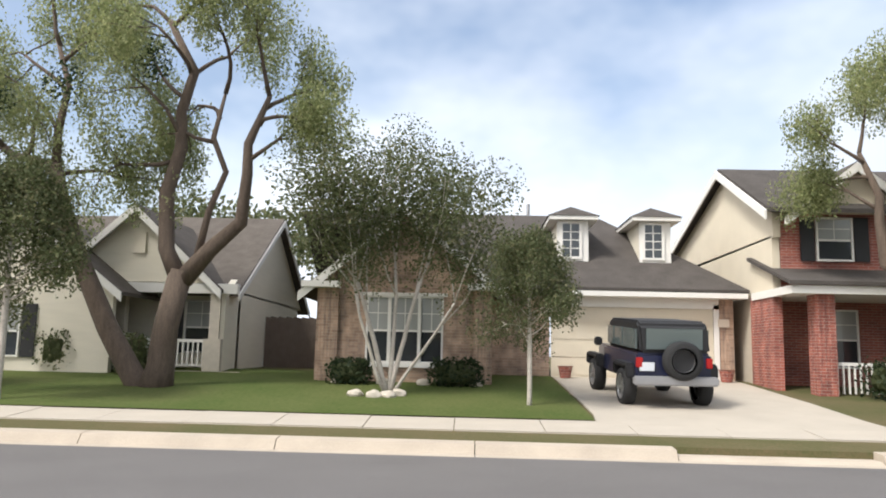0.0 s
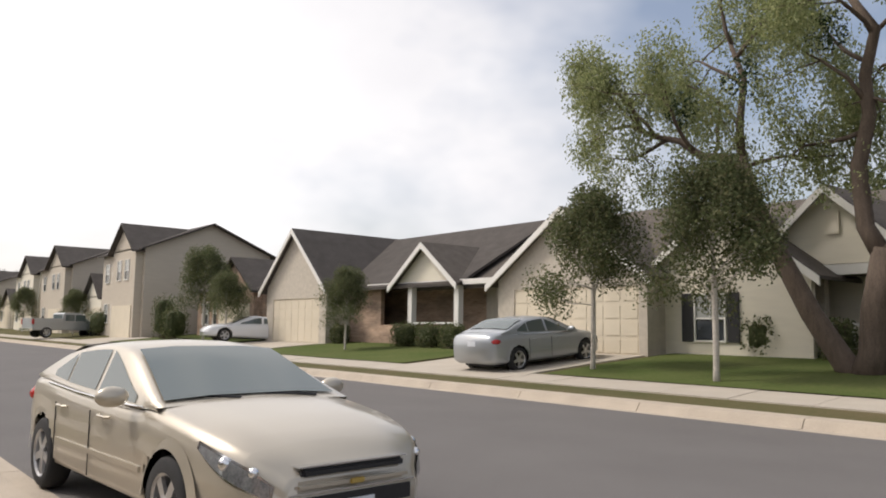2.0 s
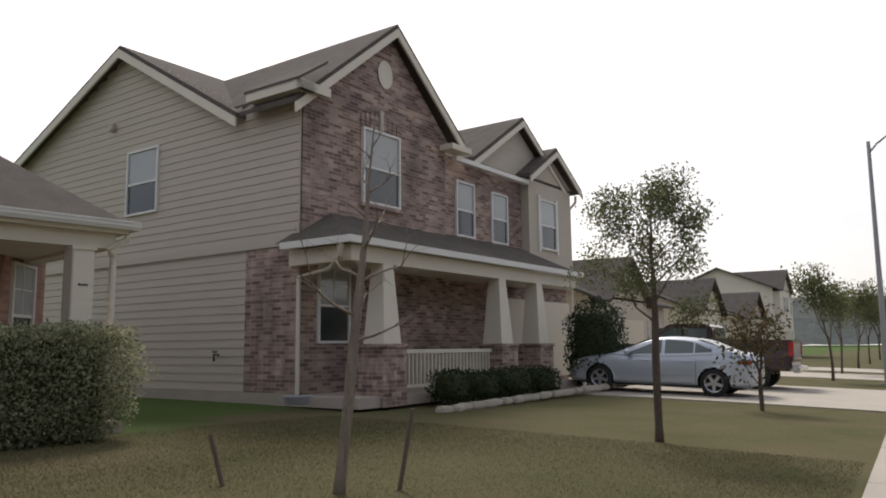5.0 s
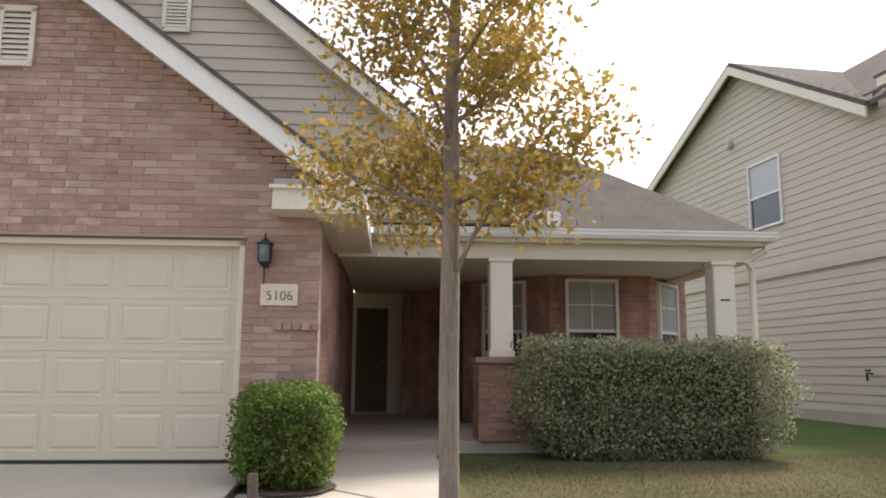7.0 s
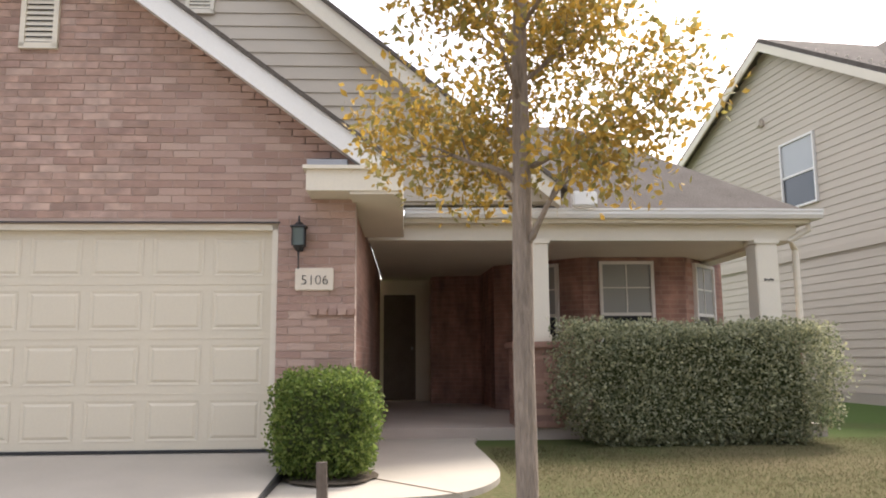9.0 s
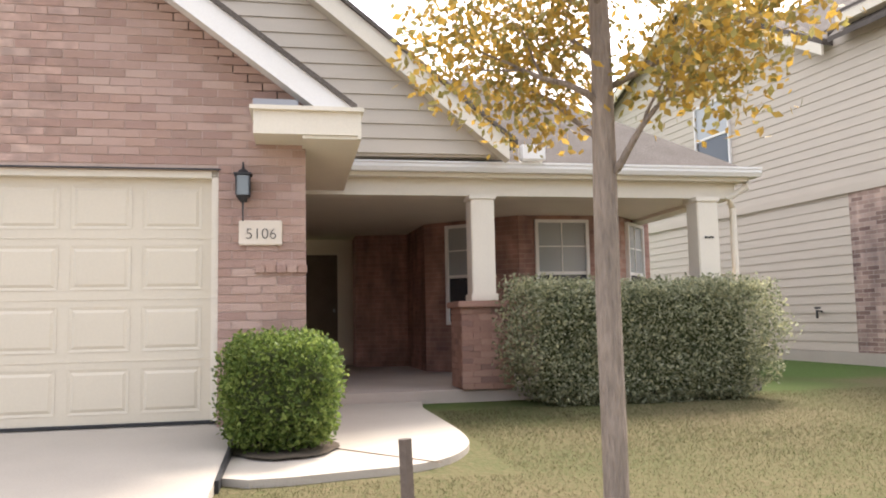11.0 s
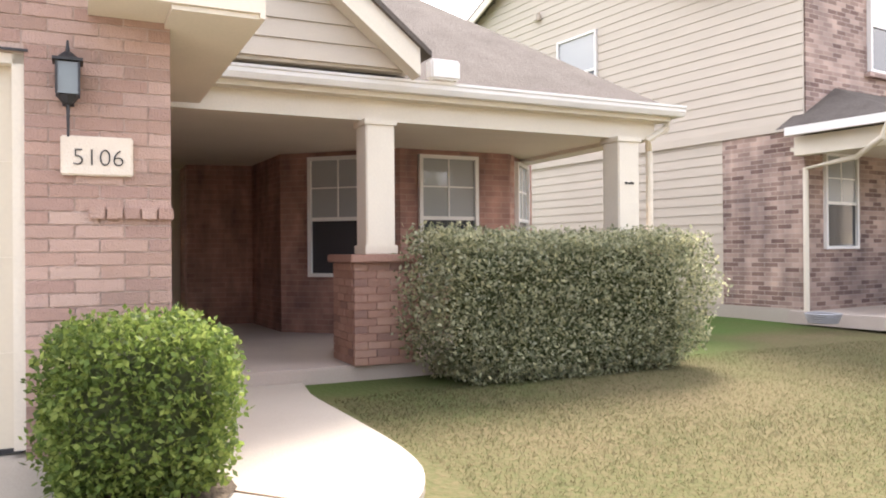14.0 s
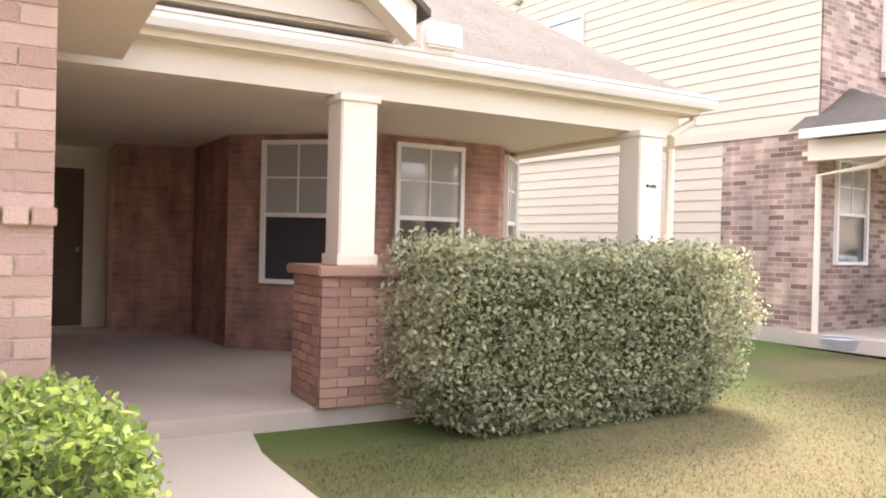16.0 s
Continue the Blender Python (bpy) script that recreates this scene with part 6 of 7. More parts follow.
lt = tree("roadside_tree", "thin street tree with upright twigs beside the pavement", (-2.2, 31.5, 0.1), [((0, 0, 1), 1.6, 0.06)], BARK, LEAF_OAK, 0.12, 0.3, 14, 17, depth=3, split=4, splay=0.8, up=0.6, shrink=0.7, group="street trees")
for x, y, s, r in ((-2.4, 38, 0.95, 50), (-2.3, 47, 1.1, 110), (-2.3, 58, 1.1, 200), (-2.3, 72, 1.3, 10), (-3, 90, 1.5, 90)):
    o = copy_thing(lt, pose(x, y, 0.1, 0, 0, r))
    o.scale = (s, s, s)
rt = copy_thing(bt, pose(17.8, -10.6, 0.3, 0, 0, 150))
rt.scale = (0.86, 0.86, 0.86)
tagged(rt, "leafy tree with light green feathery crown by the drive", "tree")
bk = tree("back_tree", "tree with thin foliage behind the houses", (34, 3.8, 0.8), [((0, 0, 1), 3.2, 0.16)], BARK, LEAF_OAK, 0.3, 0.8, 30, 18, depth=3, split=3, splay=0.9, up=0.2, shrink=0.66, group="trees behind the houses")
for x, y, s in ((36, 9.5, 1.0), (38, 13, 1.1), (37, 6.5, 0.9), (40, 17, 1.0)):
    o = copy_thing(bk, pose(x, y, 0.8, 0, 0, y * 40))
    o.scale = (s, s, s)
# stakes
for p, q in (((-4.87, 5.67, 0.02), (-5.02, 5.6, 0.62)), ((-3.51, 6.41, 0.02), (-3.38, 6.47, 0.84)), (tuple(H @ Vector((-2.1, 1.81, 0.2))), tuple(H @ Vector((-2.12, 1.78, 1.11))))):
    bm = bmesh.new()
    tube(bm, [p, q], [0.022, 0.02], 6)
    thing("tree_stake", bm, FENCE, "weathered wooden tree stake in the lawn", "stake", "tree stakes")
# shrubs opposite
for x, y, s, seed in ((19.9, 0.4, (0.4, 0.7, 0.35), 51), (19.9, 3.0, (0.4, 0.55, 0.33), 52), (21.2, 11.0, (0.5, 0.6, 0.6), 53), (21, 8.9, (0.4, 0.4, 0.55), 54), (19.6, 22.2, (0.4, 0.6, 0.5), 55), (19.6, 23.6, (0.4, 0.6, 0.5), 56), (19.6, 25.2, (0.4, 0.7, 0.5), 57), (19.6, 30.0, (0.4, 0.4, 0.45), 58), (19.5, -10.2, (0.6, 1.1, 0.5), 59), (17.8, 47.0, (0.7, 0.7, 1.4), 60), (17.8, 45.2, (0.8, 0.8, 1.0), 61), (18, 60.5, (0.9, 1.6, 1.0), 62)):
    shrub("garden_shrub", "dark green garden shrub against the house front", pose(x, y, ground_z(x) - 0.02), s, LEAF_DARK if y < 5 else LEAF_OAK, 0.11, 900, seed, 3.0, "garden shrubs")
for x, y in ((22.6, -2.6), (22.5, -7.0)):
    bm = bmesh.new()
    tube(bm, [(0, 0, 0), (0, 0, 0.3), (0, 0, 0.33), (0, 0, 0.28)], [0.14, 0.2, 0.22, 0.18], 14)
    thing("flower_pot", bm, BRICK_R, "dark clay flower pot beside the garage", "pot", "pots by the garage", m=pose(x, y, ground_z(x) + 0.03))

# ---- street furniture ----
lamp = root("street_lamp", "tall grey steel street lamp with a curved arm", "street lamp", m=pose(-0.42, 29.4, 0))
bm = bmesh.new()
tube(bm, [(0, 0, 0), (0, 0, 3), (0, 0, 8.1)], [0.1, 0.085, 0.06], 12)
box(bm, -0.16, 0.16, -0.16, 0.16, -0.05, 0.12)
part("pole", bm, STEEL, lamp, smooth=False)
bm = bmesh.new()
tube(bm, [(0, 0, 7.7), (0.25, 0, 8.0), (0.6, 0, 8.25), (1.1, 0, 8.36), (1.5, 0, 8.36)], [0.035] * 5, 8)
part("arm", bm, STEEL, lamp)
bm = bmesh.new()
bmesh.ops.create_uvsphere(bm, u_segments=16, v_segments=8, radius=1)
for v in bm.verts:
    v.co = Vector((1.72 + v.co.x * 0.36, v.co.y * 0.16, 8.34 + v.co.z * (0.1 if v.co.z > 0 else 0.08)))
part("lamp_head", bm, STEEL, lamp, smooth=True)
hy = root("fire_hydrant", "silver-painted fire hydrant on the grass strip", "fire hydrant", m=pose(1.67, 8.5, 0.0))
bm = bmesh.new()
prof = [(0.15, -0.05), (0.15, 0.05), (0.11, 0.06), (0.11, 0.12), (0.105, 0.42), (0.12, 0.43), (0.145, 0.44), (0.145, 0.48), (0.12, 0.49), (0.115, 0.56), (0.09, 0.62), (0.05, 0.655), (0.03, 0.66), (0.03, 0.7)]
tube(bm, [(0, 0, z) for r, z in prof], [r for r, z in prof], 18)
part("barrel", bm, STEEL, hy, smooth=False)
for d, r in (((1, -0.2, 0), 0.07), ((-0.7, -0.7, 0), 0.055), ((0.5, 0.85, 0), 0.055)):
    bm = bmesh.new()
    d = Vector(d).normalized()
    tube(bm, [d * 0.06 + Vector((0, 0, 0.34)), d * 0.15 + Vector((0, 0, 0.34)), d * 0.155 + Vector((0, 0, 0.34)), d * 0.19 + Vector((0, 0, 0.34))], [r, r, r * 1.15, r * 1.1], 12)
    part("outlet_cap", bm, STEEL, hy)

# ---- cars ----
GOLD = mat("champagne_paint", (0.5, 0.45, 0.37), 0.32, 0.02, 2, 200, 0.0, metal=0.45, coat=0.6)
SILVER = mat("silver_paint", (0.4, 0.42, 0.44), 0.35, 0.02, 2, 200, 0.0, metal=0.45, coat=0.6)
SILVER_B = mat("pale_silver_paint", (0.5, 0.54, 0.6), 0.35, 0.02, 2, 200, 0.0, metal=0.4, coat=0.6)
WHITE_P = mat("white_paint", (0.75, 0.76, 0.78), 0.3, 0.02, 2, 200, 0.0, coat=0.6)
NAVY = mat("dark_blue_paint", (0.014, 0.018, 0.05), 0.3, 0.02, 2, 200, 0.0, coat=0.6)
MAROON = mat("dark_red_paint", (0.035, 0.012, 0.014), 0.3, 0.02, 2, 200, 0.0, coat=0.6)
REDL = mat("red_lens", (0.4, 0.02, 0.02), 0.2, 0.05, 5, 60, 0.0)
LENS = mat("clear_lens", (0.36, 0.37, 0.38), 0.12, 0.45, 14, 60, 0.0, metal=0.6)
PLATEW = mat("licence_plate", (0.65, 0.68, 0.72), 0.5, 0.08, 20, 60, 0.0)

SALOON = dict(len=4.72, wid=1.79, r=0.335, axles=(-1.47, 1.38), crown=0.035, sill=0.2,
              belt=[(-2.44, 0.86), (-2.36, 0.98), (-2.2, 1.03), (-1.6, 1.05), (-0.5, 0.99), (0.7, 0.95), (0.95, 0.97), (1.3, 0.935), (1.7, 0.88), (1.98, 0.82), (2.15, 0.765), (2.27, 0.7), (2.33, 0.62), (2.36, 0.54)],
              roof=[(-2.0, 1.04), (-1.65, 1.16), (-1.25, 1.32), (-0.95, 1.375), (-0.6, 1.405), (-0.25, 1.41), (0.05, 1.375), (0.3, 1.29), (0.55, 1.18), (1.08, 0.955)],
              plan=[(-2.44, 0.72), (-2.3, 0.86), (-1.9, 0.96), (-1.2, 1.0), (1.2, 1.0), (1.7, 0.98), (1.95, 0.93), (2.12, 0.86), (2.25, 0.76), (2.33, 0.64), (2.36, 0.54)],
              lift=[(-2.44, 0.12), (-2.2, 0.04), (2.2, 0.02), (2.44, 0.08)], tumble=0.42,
              windows=[(-1.42, -1.02, 0.15, 0.45, 0.06, 0.9), (-0.98, -0.28, 0.06, 0.92, 0.06, 0.98), (-0.2, 0.62, 0.06, 0.98, 0.06, 0.42)],
              front_glass=(0.14, 1.0), rear_glass=(-1.75, -1.05))


def side_at(x, z):
    """Half width of the saloon's bodywork at a length and height."""
    w, zb = SALOON["wid"] / 2 * eased(SALOON["plan"], x), eased(SALOON["belt"], x)
    lo = SALOON["sill"] + lerp(SALOON["lift"], x)
    return lerp([(lo, w * 0.8), (lo + 0.06, w * 0.965), (lo + 0.2, w * 0.99), ((lo + zb) / 2 + 0.04, w), (zb - 0.14, w * 0.985), (zb - 0.05, w * 0.95), (zb, w * 0.87)], z)


def saloon_details(ob, lamp_paint=LENS, plate_at_nose=True):
    for s in (-1, 1):
        # swept-back headlight that follows the wing round to the grille
        for name, material, grow, off in (("headlight_rim", CHROME, 0.0, 0.006), ("headlight", LENS, 0.014, 0.012)):
            bm, prev = bmesh.new(), None
            for i in range(15):
                f = i / 14
                x = 1.76 + grow * 2 + (2.3 - 1.76 - grow * 3) * f ** 0.8
                top = eased(SALOON["belt"], x) - 0.055 - grow - 0.02 * f
                low = top - 0.012 - (0.13 - 2 * grow) * math.sin(math.pi * min(1, 0.06 + 0.74 * f)) ** 0.8
                col = [bm.verts.new(Vector((x + off * f, s * (side_at(x, low + (top - low) * g) + off), low + (top - low) * g))) for g in (0, 0.33, 0.67, 1)]
                if prev:
                    for j in range(3):
                        bm.faces.new((prev[j], col[j], col[j + 1], prev[j + 1]))
                prev = col
            part(name, bm, material, ob, smooth=True)
        for x, z, r in ((2.02, 0.69, 0.05), (2.2, 0.645, 0.04)):
            bm = bmesh.new()
            bmesh.ops.create_uvsphere(bm, u_segments=12, v_segments=8, radius=r)
            lamp_ob = part("reflector", bm, CHROME, ob, smooth=True)
            lamp_ob.location = (x, s * (side_at(x, z) - 0.012), z)
        bm = bmesh.new()
        bmesh.ops.create_uvsphere(bm, u_segments=14, v_segments=8, radius=1)
        for v in bm.verts:
            v.co = Vector((-2.15 + v.co.x * 0.2, s * (0.66 + v.co.y * 0.17), 0.84 + v.co.z * 0.1))
        part("tail_light", bm, REDL, ob, smooth=True)
        # door mirror
        bm = bmesh.new()
        bmesh.ops.create_uvsphere(bm, u_segments=14, v_segments=8, radius=1)
        for v in bm.verts:
            v.co = Vector((0.62 + v.co.x * 0.07, s * (1.0 + v.co.y * 0.13), 1.02 + v.co.z * 0.08))
        part("door_mirror", bm, ob.children[0].data.materials[0], ob, smooth=True)
        for x in (-0.85, 0.2):
            bm = bmesh.new()
            tube(bm, [(x - 0.11, s * 0.895, 0.83), (x - 0.08, s * 0.925, 0.83), (x + 0.08, s * 0.925, 0.83), (x + 0.11, s * 0.895, 0.83)], [0.014] * 4, 6)
            part("door_handle", bm, ob.children[0].data.materials[0], ob)
        part("door_moulding", boxes((-1.0, 0.95, s * 0.896 - 0.012, s * 0.896 + 0.012, 0.5, 0.54)), ob.children[0].data.materials[0], ob)
        bm = bmesh.new()
        tube(bm, [(-1.45, s * 0.845, 1.0), (-0.6, s * 0.856, 0.965), (0.3, s * 0.857, 0.945), (0.85, s * 0.85, 0.95)], [0.012] * 4, 6)
        part("window_strip", bm, CHROME, ob, "bright window strip")
        for x in (-0.14, -1.05):
            part("door_gap", boxes((x - 0.003, x + 0.003, s * 0.897 - 0.004, s * 0.897 + 0.004, 0.32, 0.85)), BLACK, ob)
    part("upper_grille", bevelled((2.2, 2.378, -0.42, 0.42, 0.598, 0.668), w=0.02), BLACK, ob)
    part("grille_bar", bevelled((2.28, 2.385, -0.47, 0.47, 0.515, 0.588), w=0.025), ob.children[0].data.materials[0], ob)
    part("lower_grille", bevelled((2.22, 2.375, -0.5, 0.5, 0.36, 0.503), w=0.02), BLACK, ob)
    part("grille_rim", boxes((2.2, 2.372, -0.44, 0.44, 0.67, 0.68), (2.24, 2.382, -0.51, 0.51, 0.505, 0.513)), CHROME, ob)
    part("badge", bevelled((2.38, 2.4, -0.06, 0.06, 0.535, 0.572), w=0.008), mat("brass", (0.6, 0.45, 0.15), 0.3, metal=0.8), ob, "small gold badge")
    if plate_at_nose:
        part("licence_plate", boxes((2.375, 2.39, -0.15, 0.15, 0.33, 0.44)), PLATEW, ob)
    part("rear_plate", boxes((-2.375, -2.36, -0.15, 0.15, 0.72, 0.86)), PLATEW, ob)
    bm = bmesh.new()
    for a, b in (((1.04, 0.55, 1.0), (0.96, -0.05, 1.03)), ((1.04, -0.15, 1.01), (0.9, -0.62, 1.03))):
        tube(bm, [a, b], [0.012, 0.008], 5)
    each("wiper", bm, BLACK, ob)


c = car("saloon_car", "champagne-gold four-door saloon parked at the kerb", pose(3.5, 6.68, -0.15, 0, 0, -87), GOLD, SALOON)
c.scale = (0.92, 0.92, 0.92)
saloon_details(c)
c = car("saloon_car", "silver four-door saloon parked on the driveway opposite", pose(17.05, 15.75, 0.27, 0, -4.2, 2), SILVER, dict(SALOON))
saloon_details(c, plate_at_nose=False)
c = car("saloon_car", "pale silver saloon parked on a driveway beside a shrub", pose(-5.2, 20.7, 0.2, 0, -2, 180), SILVER_B, SALOON)
saloon_details(c, plate_at_nose=False)
COUPE = dict(SALOON, len=4.65, wid=1.86, belt=[(-2.33, 0.86), (-2.2, 1.0), (-1.6, 1.0), (-0.5, 0.94), (0.5, 0.9), (1.5, 0.84), (2.0, 0.76), (2.3, 0.6), (2.33, 0.5)],
             roof=[(-1.75, 1.0), (-1.2, 1.22), (-0.7, 1.33), (-0.2, 1.35), (0.15, 1.3), (0.7, 1.08), (1.05, 0.88)],
             plan=[(-2.33, 0.75), (-2.1, 0.92), (-1.3, 1.0), (1.5, 0.98), (2.1, 0.86), (2.33, 0.6)],
             windows=[(-1.2, -0.55, 0.1, 0.75, 0.06, 0.95), (-0.45, 0.6, 0.06, 0.97, 0.06, 0.42)], front_glass=(0.15, 0.98), rear_glass=(-1.55, -0.85), lift=[(-2.33, 0.1), (-2, 0.02), (2.33, 0.05)])
c = car("coupe_car", "white two-door coupe parked before a garage", pose(18.6, 37.2, 0.42, 0, -2, 168), WHITE_P, COUPE)
c = car("saloon_car", "dark saloon parked far along the kerb", pose(3.6, 62, -0.13, 0, 0, -90), SILVER, SALOON)
c = car("saloon_car", "distant parked car beside the kerb", pose(3.6, 85, -0.13, 0, 0, -90), WHITE_P, SALOON)


def pickup(name, label, m, paint):
    ob = root(name, label, "pickup truck", m=m)
    bm = bevelled((-2.7, 2.75, -0.97, 0.97, 0.55, 1.05), w=0.06)
    part("body", bm, paint, ob)
    part("bed_side", bevelled((-2.7, -0.6, -0.97, -0.85, 1.0, 1.4), w=0.03), paint, ob)
    part("bed_side", bevelled((-2.7, -0.6, 0.85, 0.97, 1.0, 1.4), w=0.03), paint, ob)
    part("tailgate", bevelled((-2.73, -2.62, -0.85, 0.85, 0.8, 1.4), w=0.03), paint, ob)
    bm = bmesh.new()
    prism(bm, [(-0.6, -0.93, 1.04), (1.5, -0.93, 1.04), (0.75, -0.93, 1.75), (0.55, -0.93, 1.82), (-0.45, -0.93, 1.82), (-0.6, -0.93, 1.7)], (0, 1.86, 0))
    bmesh.ops.bevel(bm, geom=bm.edges[:], offset=0.05, segments=2, affect='EDGES')
    part("cab", bm, paint, ob)
    part("bonnet", bevelled((1.2, 2.75, -0.93, 0.93, 1.0, 1.18), w=0.06), paint, ob)
    for s in (-1, 1):
        for x0, x1 in ((-0.45, 0.2), (0.28, 1.0)):
            part("side_window", boxes((x0, x1, s * 0.935 - 0.006, s * 0.935 + 0.006, 1.22, 1.68)), CARGLASS, ob)
        part("tail_light", bevelled((-2.75, -2.6, s * 0.9 - 0.075, s * 0.9 + 0.075, 0.95, 1.35), w=0.02), REDL, ob, "red tail light")
    part("rear_window", boxes((-0.62, -0.6, -0.7, 0.7, 1.25, 1.68)), CARGLASS, ob)
    part("bumper", bevelled((-2.9, -2.7, -0.95, 0.95, 0.5, 0.68), w=0.03), CHROME, ob)
    for x in (-1.75, 1.8):
        for s in (-1, 1):
            wheel(ob, x, s * 0.87, 0.39, 0.39, 0.25, s)
    return ob


pickup("pickup_truck", "dark red pickup truck with a chrome bumper on a driveway", pose(-5.2, 24.6, 0.2, 0, -2, 180), MAROON)
pickup("pickup_truck", "dark pickup truck parked far along the street", pose(11.4, 72, -0.13, 0, 0, -90), NAVY)
pickup("pickup_truck", "distant pickup truck on a driveway", pose(16, 62, 0.2, 0, 0, 10), SILVER)

# boxy four-wheel-drive
jp = root("off_road_car", "dark blue boxy off-road car with black hard top", "car", m=pose(18.9, -3.95, 0.46, 0, -4.3, 0) @ pose(0, 0, 0, 0, 0, 4))
part("tub", bevelled((-1.95, 0.75, -0.78, 0.78, 0.55, 1.14), w=0.05), NAVY, jp)
part("bonnet", bevelled((0.7, 2.0, -0.6, 0.6, 0.6, 1.12), w=0.06), NAVY, jp)
bm = bmesh.new()
prism(bm, [(-1.95, -0.76, 1.14), (0.75, -0.76, 1.14), (0.35, -0.7, 1.72), (0.2, -0.68, 1.8), (-1.85, -0.68, 1.8), (-1.93, -0.7, 1.7)], (0, 1.44, 0))
bmesh.ops.bevel(bm, geom=bm.edges[:], offset=0.05, segments=2, affect='EDGES')
part("hard_top", bm, BLACK, jp)
for s in (-1, 1):
    for x0, x1 in ((-1.8, -0.9), (-0.8, -0.2), (-0.1, 0.4)):
        part("side_window", boxes((x0, x1, s * 0.745 - 0.025, s * 0.745 + 0.025, 1.22, 1.62)), CARGLASS, jp)
    part("door_mirror", bevelled((0.4, 0.52, s * 0.98 - 0.09, s * 0.98 + 0.09, 1.14, 1.34), w=0.03), BLACK, jp)
    part("tail_light", bevelled((-2.0, -1.9, s * 0.72 - 0.06, s * 0.72 + 0.06, 0.85, 1.05), w=0.01), REDL, jp, "red tail light")
    for x in (-1.3, 1.25):
        part("fender_flare", bevelled((x - 0.5, x + 0.5, s * 0.86 - 0.1, s * 0.86 + 0.1, 0.82, 0.92), (x - 0.55, x - 0.45, s * 0.86 - 0.1, s * 0.86 + 0.1, 0.62, 0.88), (x + 0.45, x + 0.55, s * 0.86 - 0.1, s * 0.86 + 0.1, 0.62, 0.88), w=0.03), BLACK, jp)
        wheel(jp, x, s * 0.8, 0.4, 0.4, 0.26, s)
part("rear_window", boxes((-1.975, -1.94, -0.58, 0.58, 1.22, 1.64)), CARGLASS, jp)
part("bumper", bevelled((-2.16, -1.95, -0.86, 0.86, 0.5, 0.68), w=0.03), STEEL, jp, "grey rear bumper")
part("licence_plate", boxes((-2.0, -1.955, 0.42, 0.72, 0.78, 0.95)), PLATEW, jp)
sp = new("spare_wheel")
sp.parent = jp
sp.matrix_basis = pose(-2.1, -0.12, 1.0, 0, 0, 90)
for o in list(jp.children):
    if o.name.startswith("wheel"):
        for ch in o.children:
            q = new(ch.name.split(".")[0], ch.data)
            q.parent = sp
        break

# ---- small things opposite ----
for k, (x, y) in enumerate(((17.6, 2.5), (17.5, 2.1), (17.55, 1.8), (17.8, 1.6), (20.0, 3.3), (20.0, 2.2), (20.0, 1.2), (20.0, -0.1))):
    bm = bmesh.new()
    bmesh.ops.create_icosphere(bm, subdivisions=2, radius=0.14)
    for v in bm.verts:
        v.co = Vector((v.co.x, v.co.y * 1.3, v.co.z * 0.8)) * (1 + 0.3 * noise.noise(v.co * 9 + Vector((k, 0, 0))))
    thing("garden_rock", bm, STONE, "pale rough rock in the planting bed", "rock", "garden rocks", m=pose(x, y, ground_z(x) + 0.07))

# ---- grass blades near the walk ----
rng = np.random.default_rng(77)
HI = H.inverted()
many = 330000
gx, gy = rng.uniform(-8.9, -0.1, many), rng.uniform(-0.5, 11.0, many)
hx = HI[0][0] * gx + HI[0][1] * gy + HI[0][3]
hy2 = HI[1][0] * gx + HI[1][1] * gy + HI[1][3]
keep = (hy2 > 1.0) & ~((hx < -5.3) & (hy2 < 3.0)) & (hx > -9.1)
gx, gy = gx[keep], gy[keep]
gz = np.interp(gx, [r[0] for r in NEAR], [r[1] for r in NEAR]) - 0.012
n = len(gx)
ga, gh = rng.uniform(0, 6.28, n), rng.uniform(0.014, 0.042, n)
lean = rng.normal(0, 0.02, (n, 2))
wide = np.stack([0.0035 * np.cos(ga), 0.0035 * np.sin(ga)], 1)
foot = np.stack([gx, gy], 1)
vs = np.empty((n, 3, 3))
vs[:, 0, :2], vs[:, 1, :2], vs[:, 2, :2] = foot - wide, foot + wide, foot + lean
vs[:, 0, 2], vs[:, 1, 2], vs[:, 2, 2] = gz, gz, gz + gh
vs = vs.reshape(-1, 3).tolist()
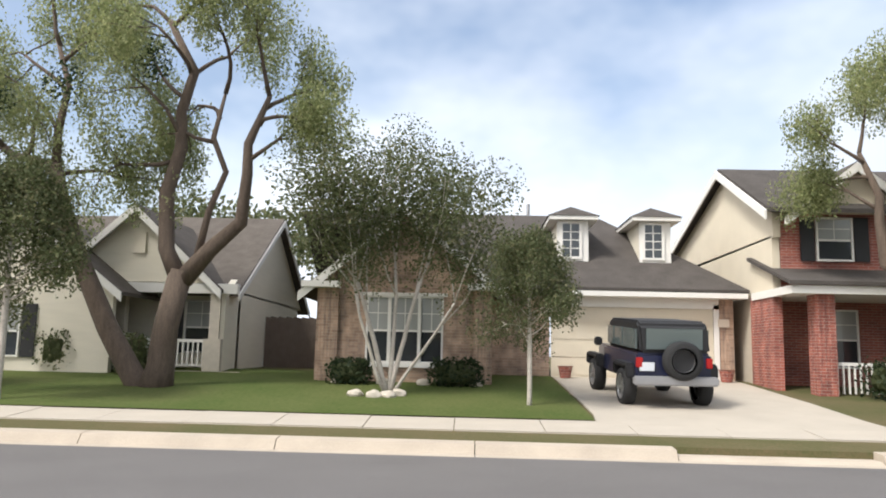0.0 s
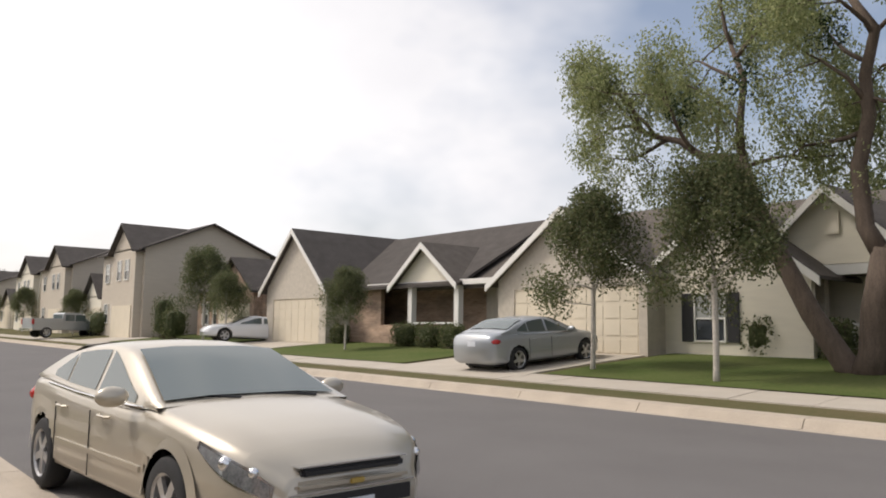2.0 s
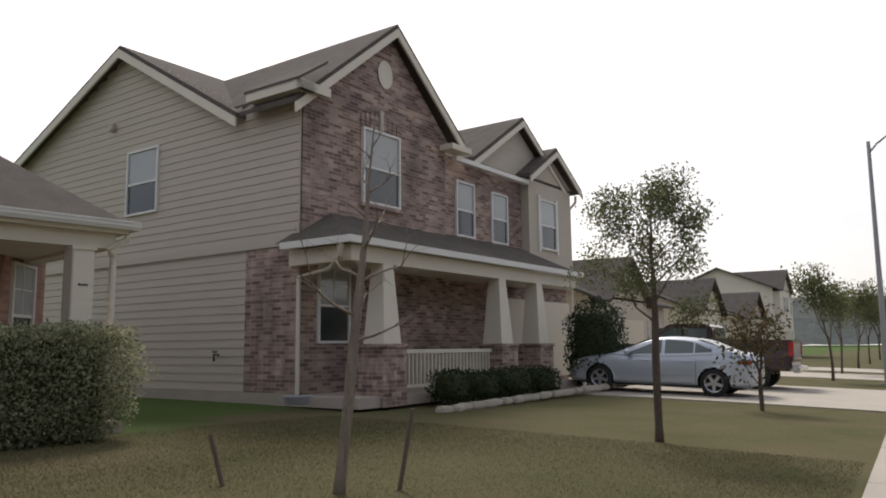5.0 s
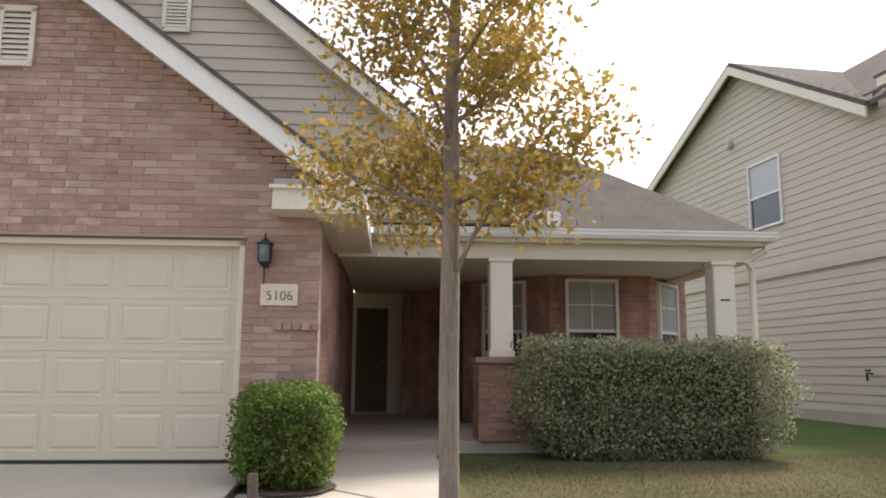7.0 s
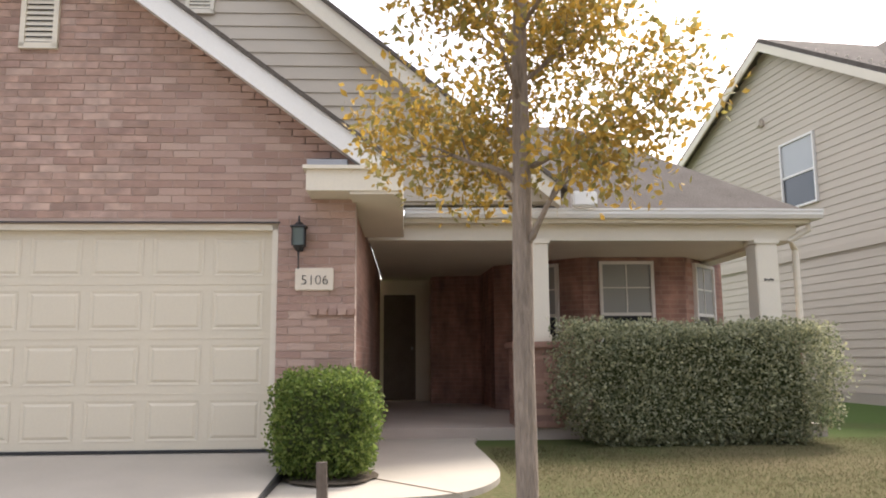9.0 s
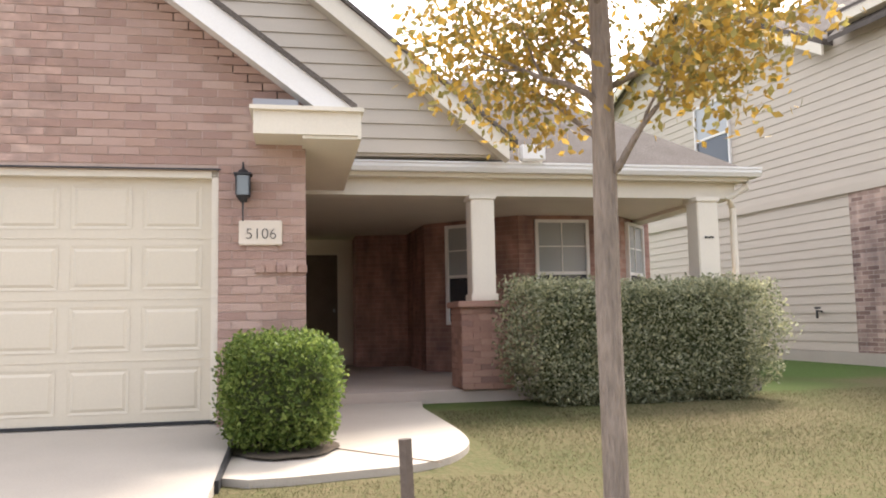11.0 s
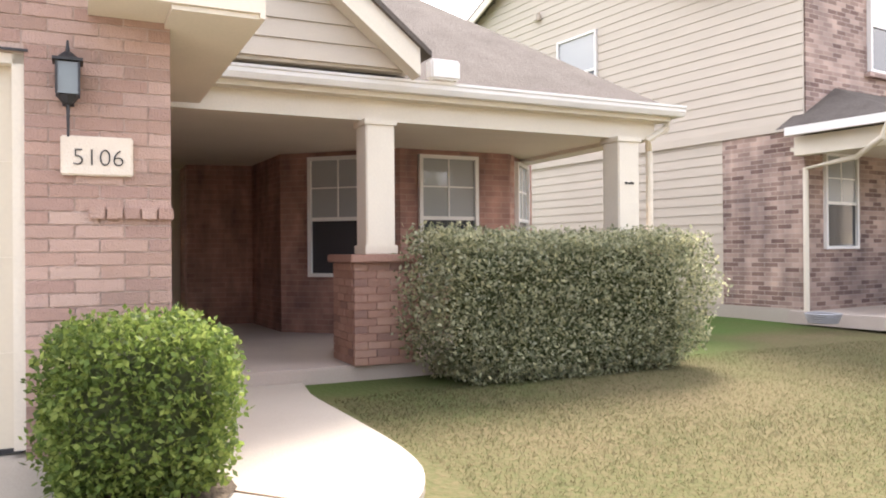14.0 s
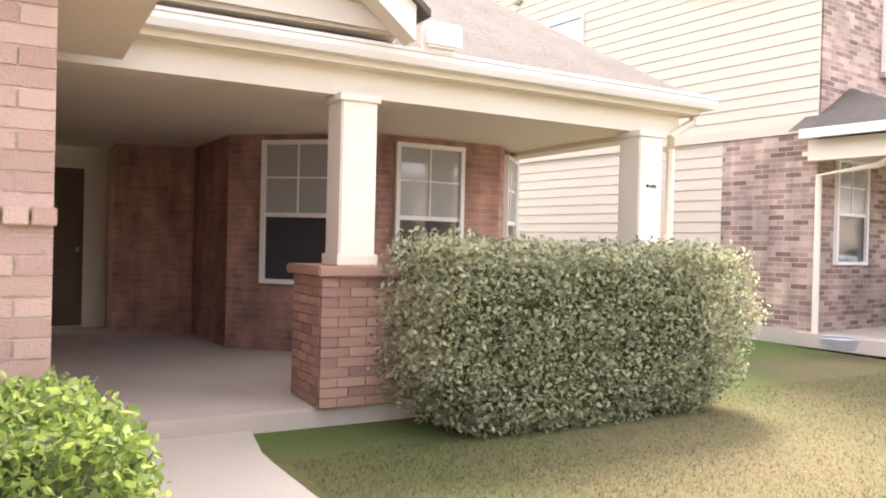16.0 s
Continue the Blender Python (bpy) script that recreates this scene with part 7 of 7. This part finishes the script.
fs = np.arange(3 * n).reshape(-1, 3).tolist()
me = bpy.data.meshes.new("grass")
me.from_pydata(vs, [], fs)
me.materials.append(BLADE)
tagged(new("grass", me), "short dry and green grass blades on the lawn", "grass", kind="stuff")

# ---- brick skin of the garage front ----
full, joined_v, joined_f = {}, [], []
rng = np.random.default_rng(9)


def add_brick(y0, y1, z0, as_object):
    x0, x1, z1 = GX - 0.03, GX + rng.uniform(-0.002, 0.004), z0 + 0.066
    if as_object:
        w = round(y1 - y0, 2)
        if w not in full:
            full[w] = mesh_of("brick", boxes((-0.03, 0.0, 0, y1 - y0, 0, 0.066)), BRICK)
        o = new("brick", full[w])
        o.parent = house
        o.location = (x1, y0, z0)
    else:
        k = len(joined_v)
        joined_v.extend([(x, y, z) for x in (x0, x1) for y in (y0, y1) for z in (z0, z1)])
        joined_f.extend([tuple(k + i for i in f) for f in ((0, 1, 3, 2), (4, 6, 7, 5), (0, 4, 5, 1), (2, 3, 7, 6), (0, 2, 6, 4), (1, 5, 7, 3))])


count = 0
for r in range(70):
    z0 = 0.32 + r * 0.0755
    lo, hi = -4.9, CAP
    if z0 > 3.08:
        half = (APEX_Z - 0.08 - z0) / rk
        lo, hi = max(lo, APEX_Y - half), min(hi, APEX_Y + half)
    y = CAP - (0.0 if r % 2 else 0.128)
    spans = []
    if r % 2 == 0:
        spans.append((y + 0.01, CAP))
    while y > lo + 0.05:
        spans.append((max(y - 0.246, lo), y))
        y -= 0.256
    for a, b in spans:
        a, b = max(a, lo), min(b, hi)
        if z0 + 0.07 > 0.6 and z0 < 2.76:
            if a < G1 < b:
                a = G1
            if a < G0 < b:
                b = G0
            if a >= G0 and b <= G1:
                continue
        if b - a < 0.035:
            continue
        near = a > -0.6 and 1.2 < z0 < 4.3 and count < 295
        count += near
        add_brick(a, b, z0, near)
me = bpy.data.meshes.new("brickwork")
me.from_pydata(joined_v, [], joined_f)
me.materials.append(BRICK_I)
bw = new("brickwork", me)
bw.parent = house
bw["kind"] = "stuff"
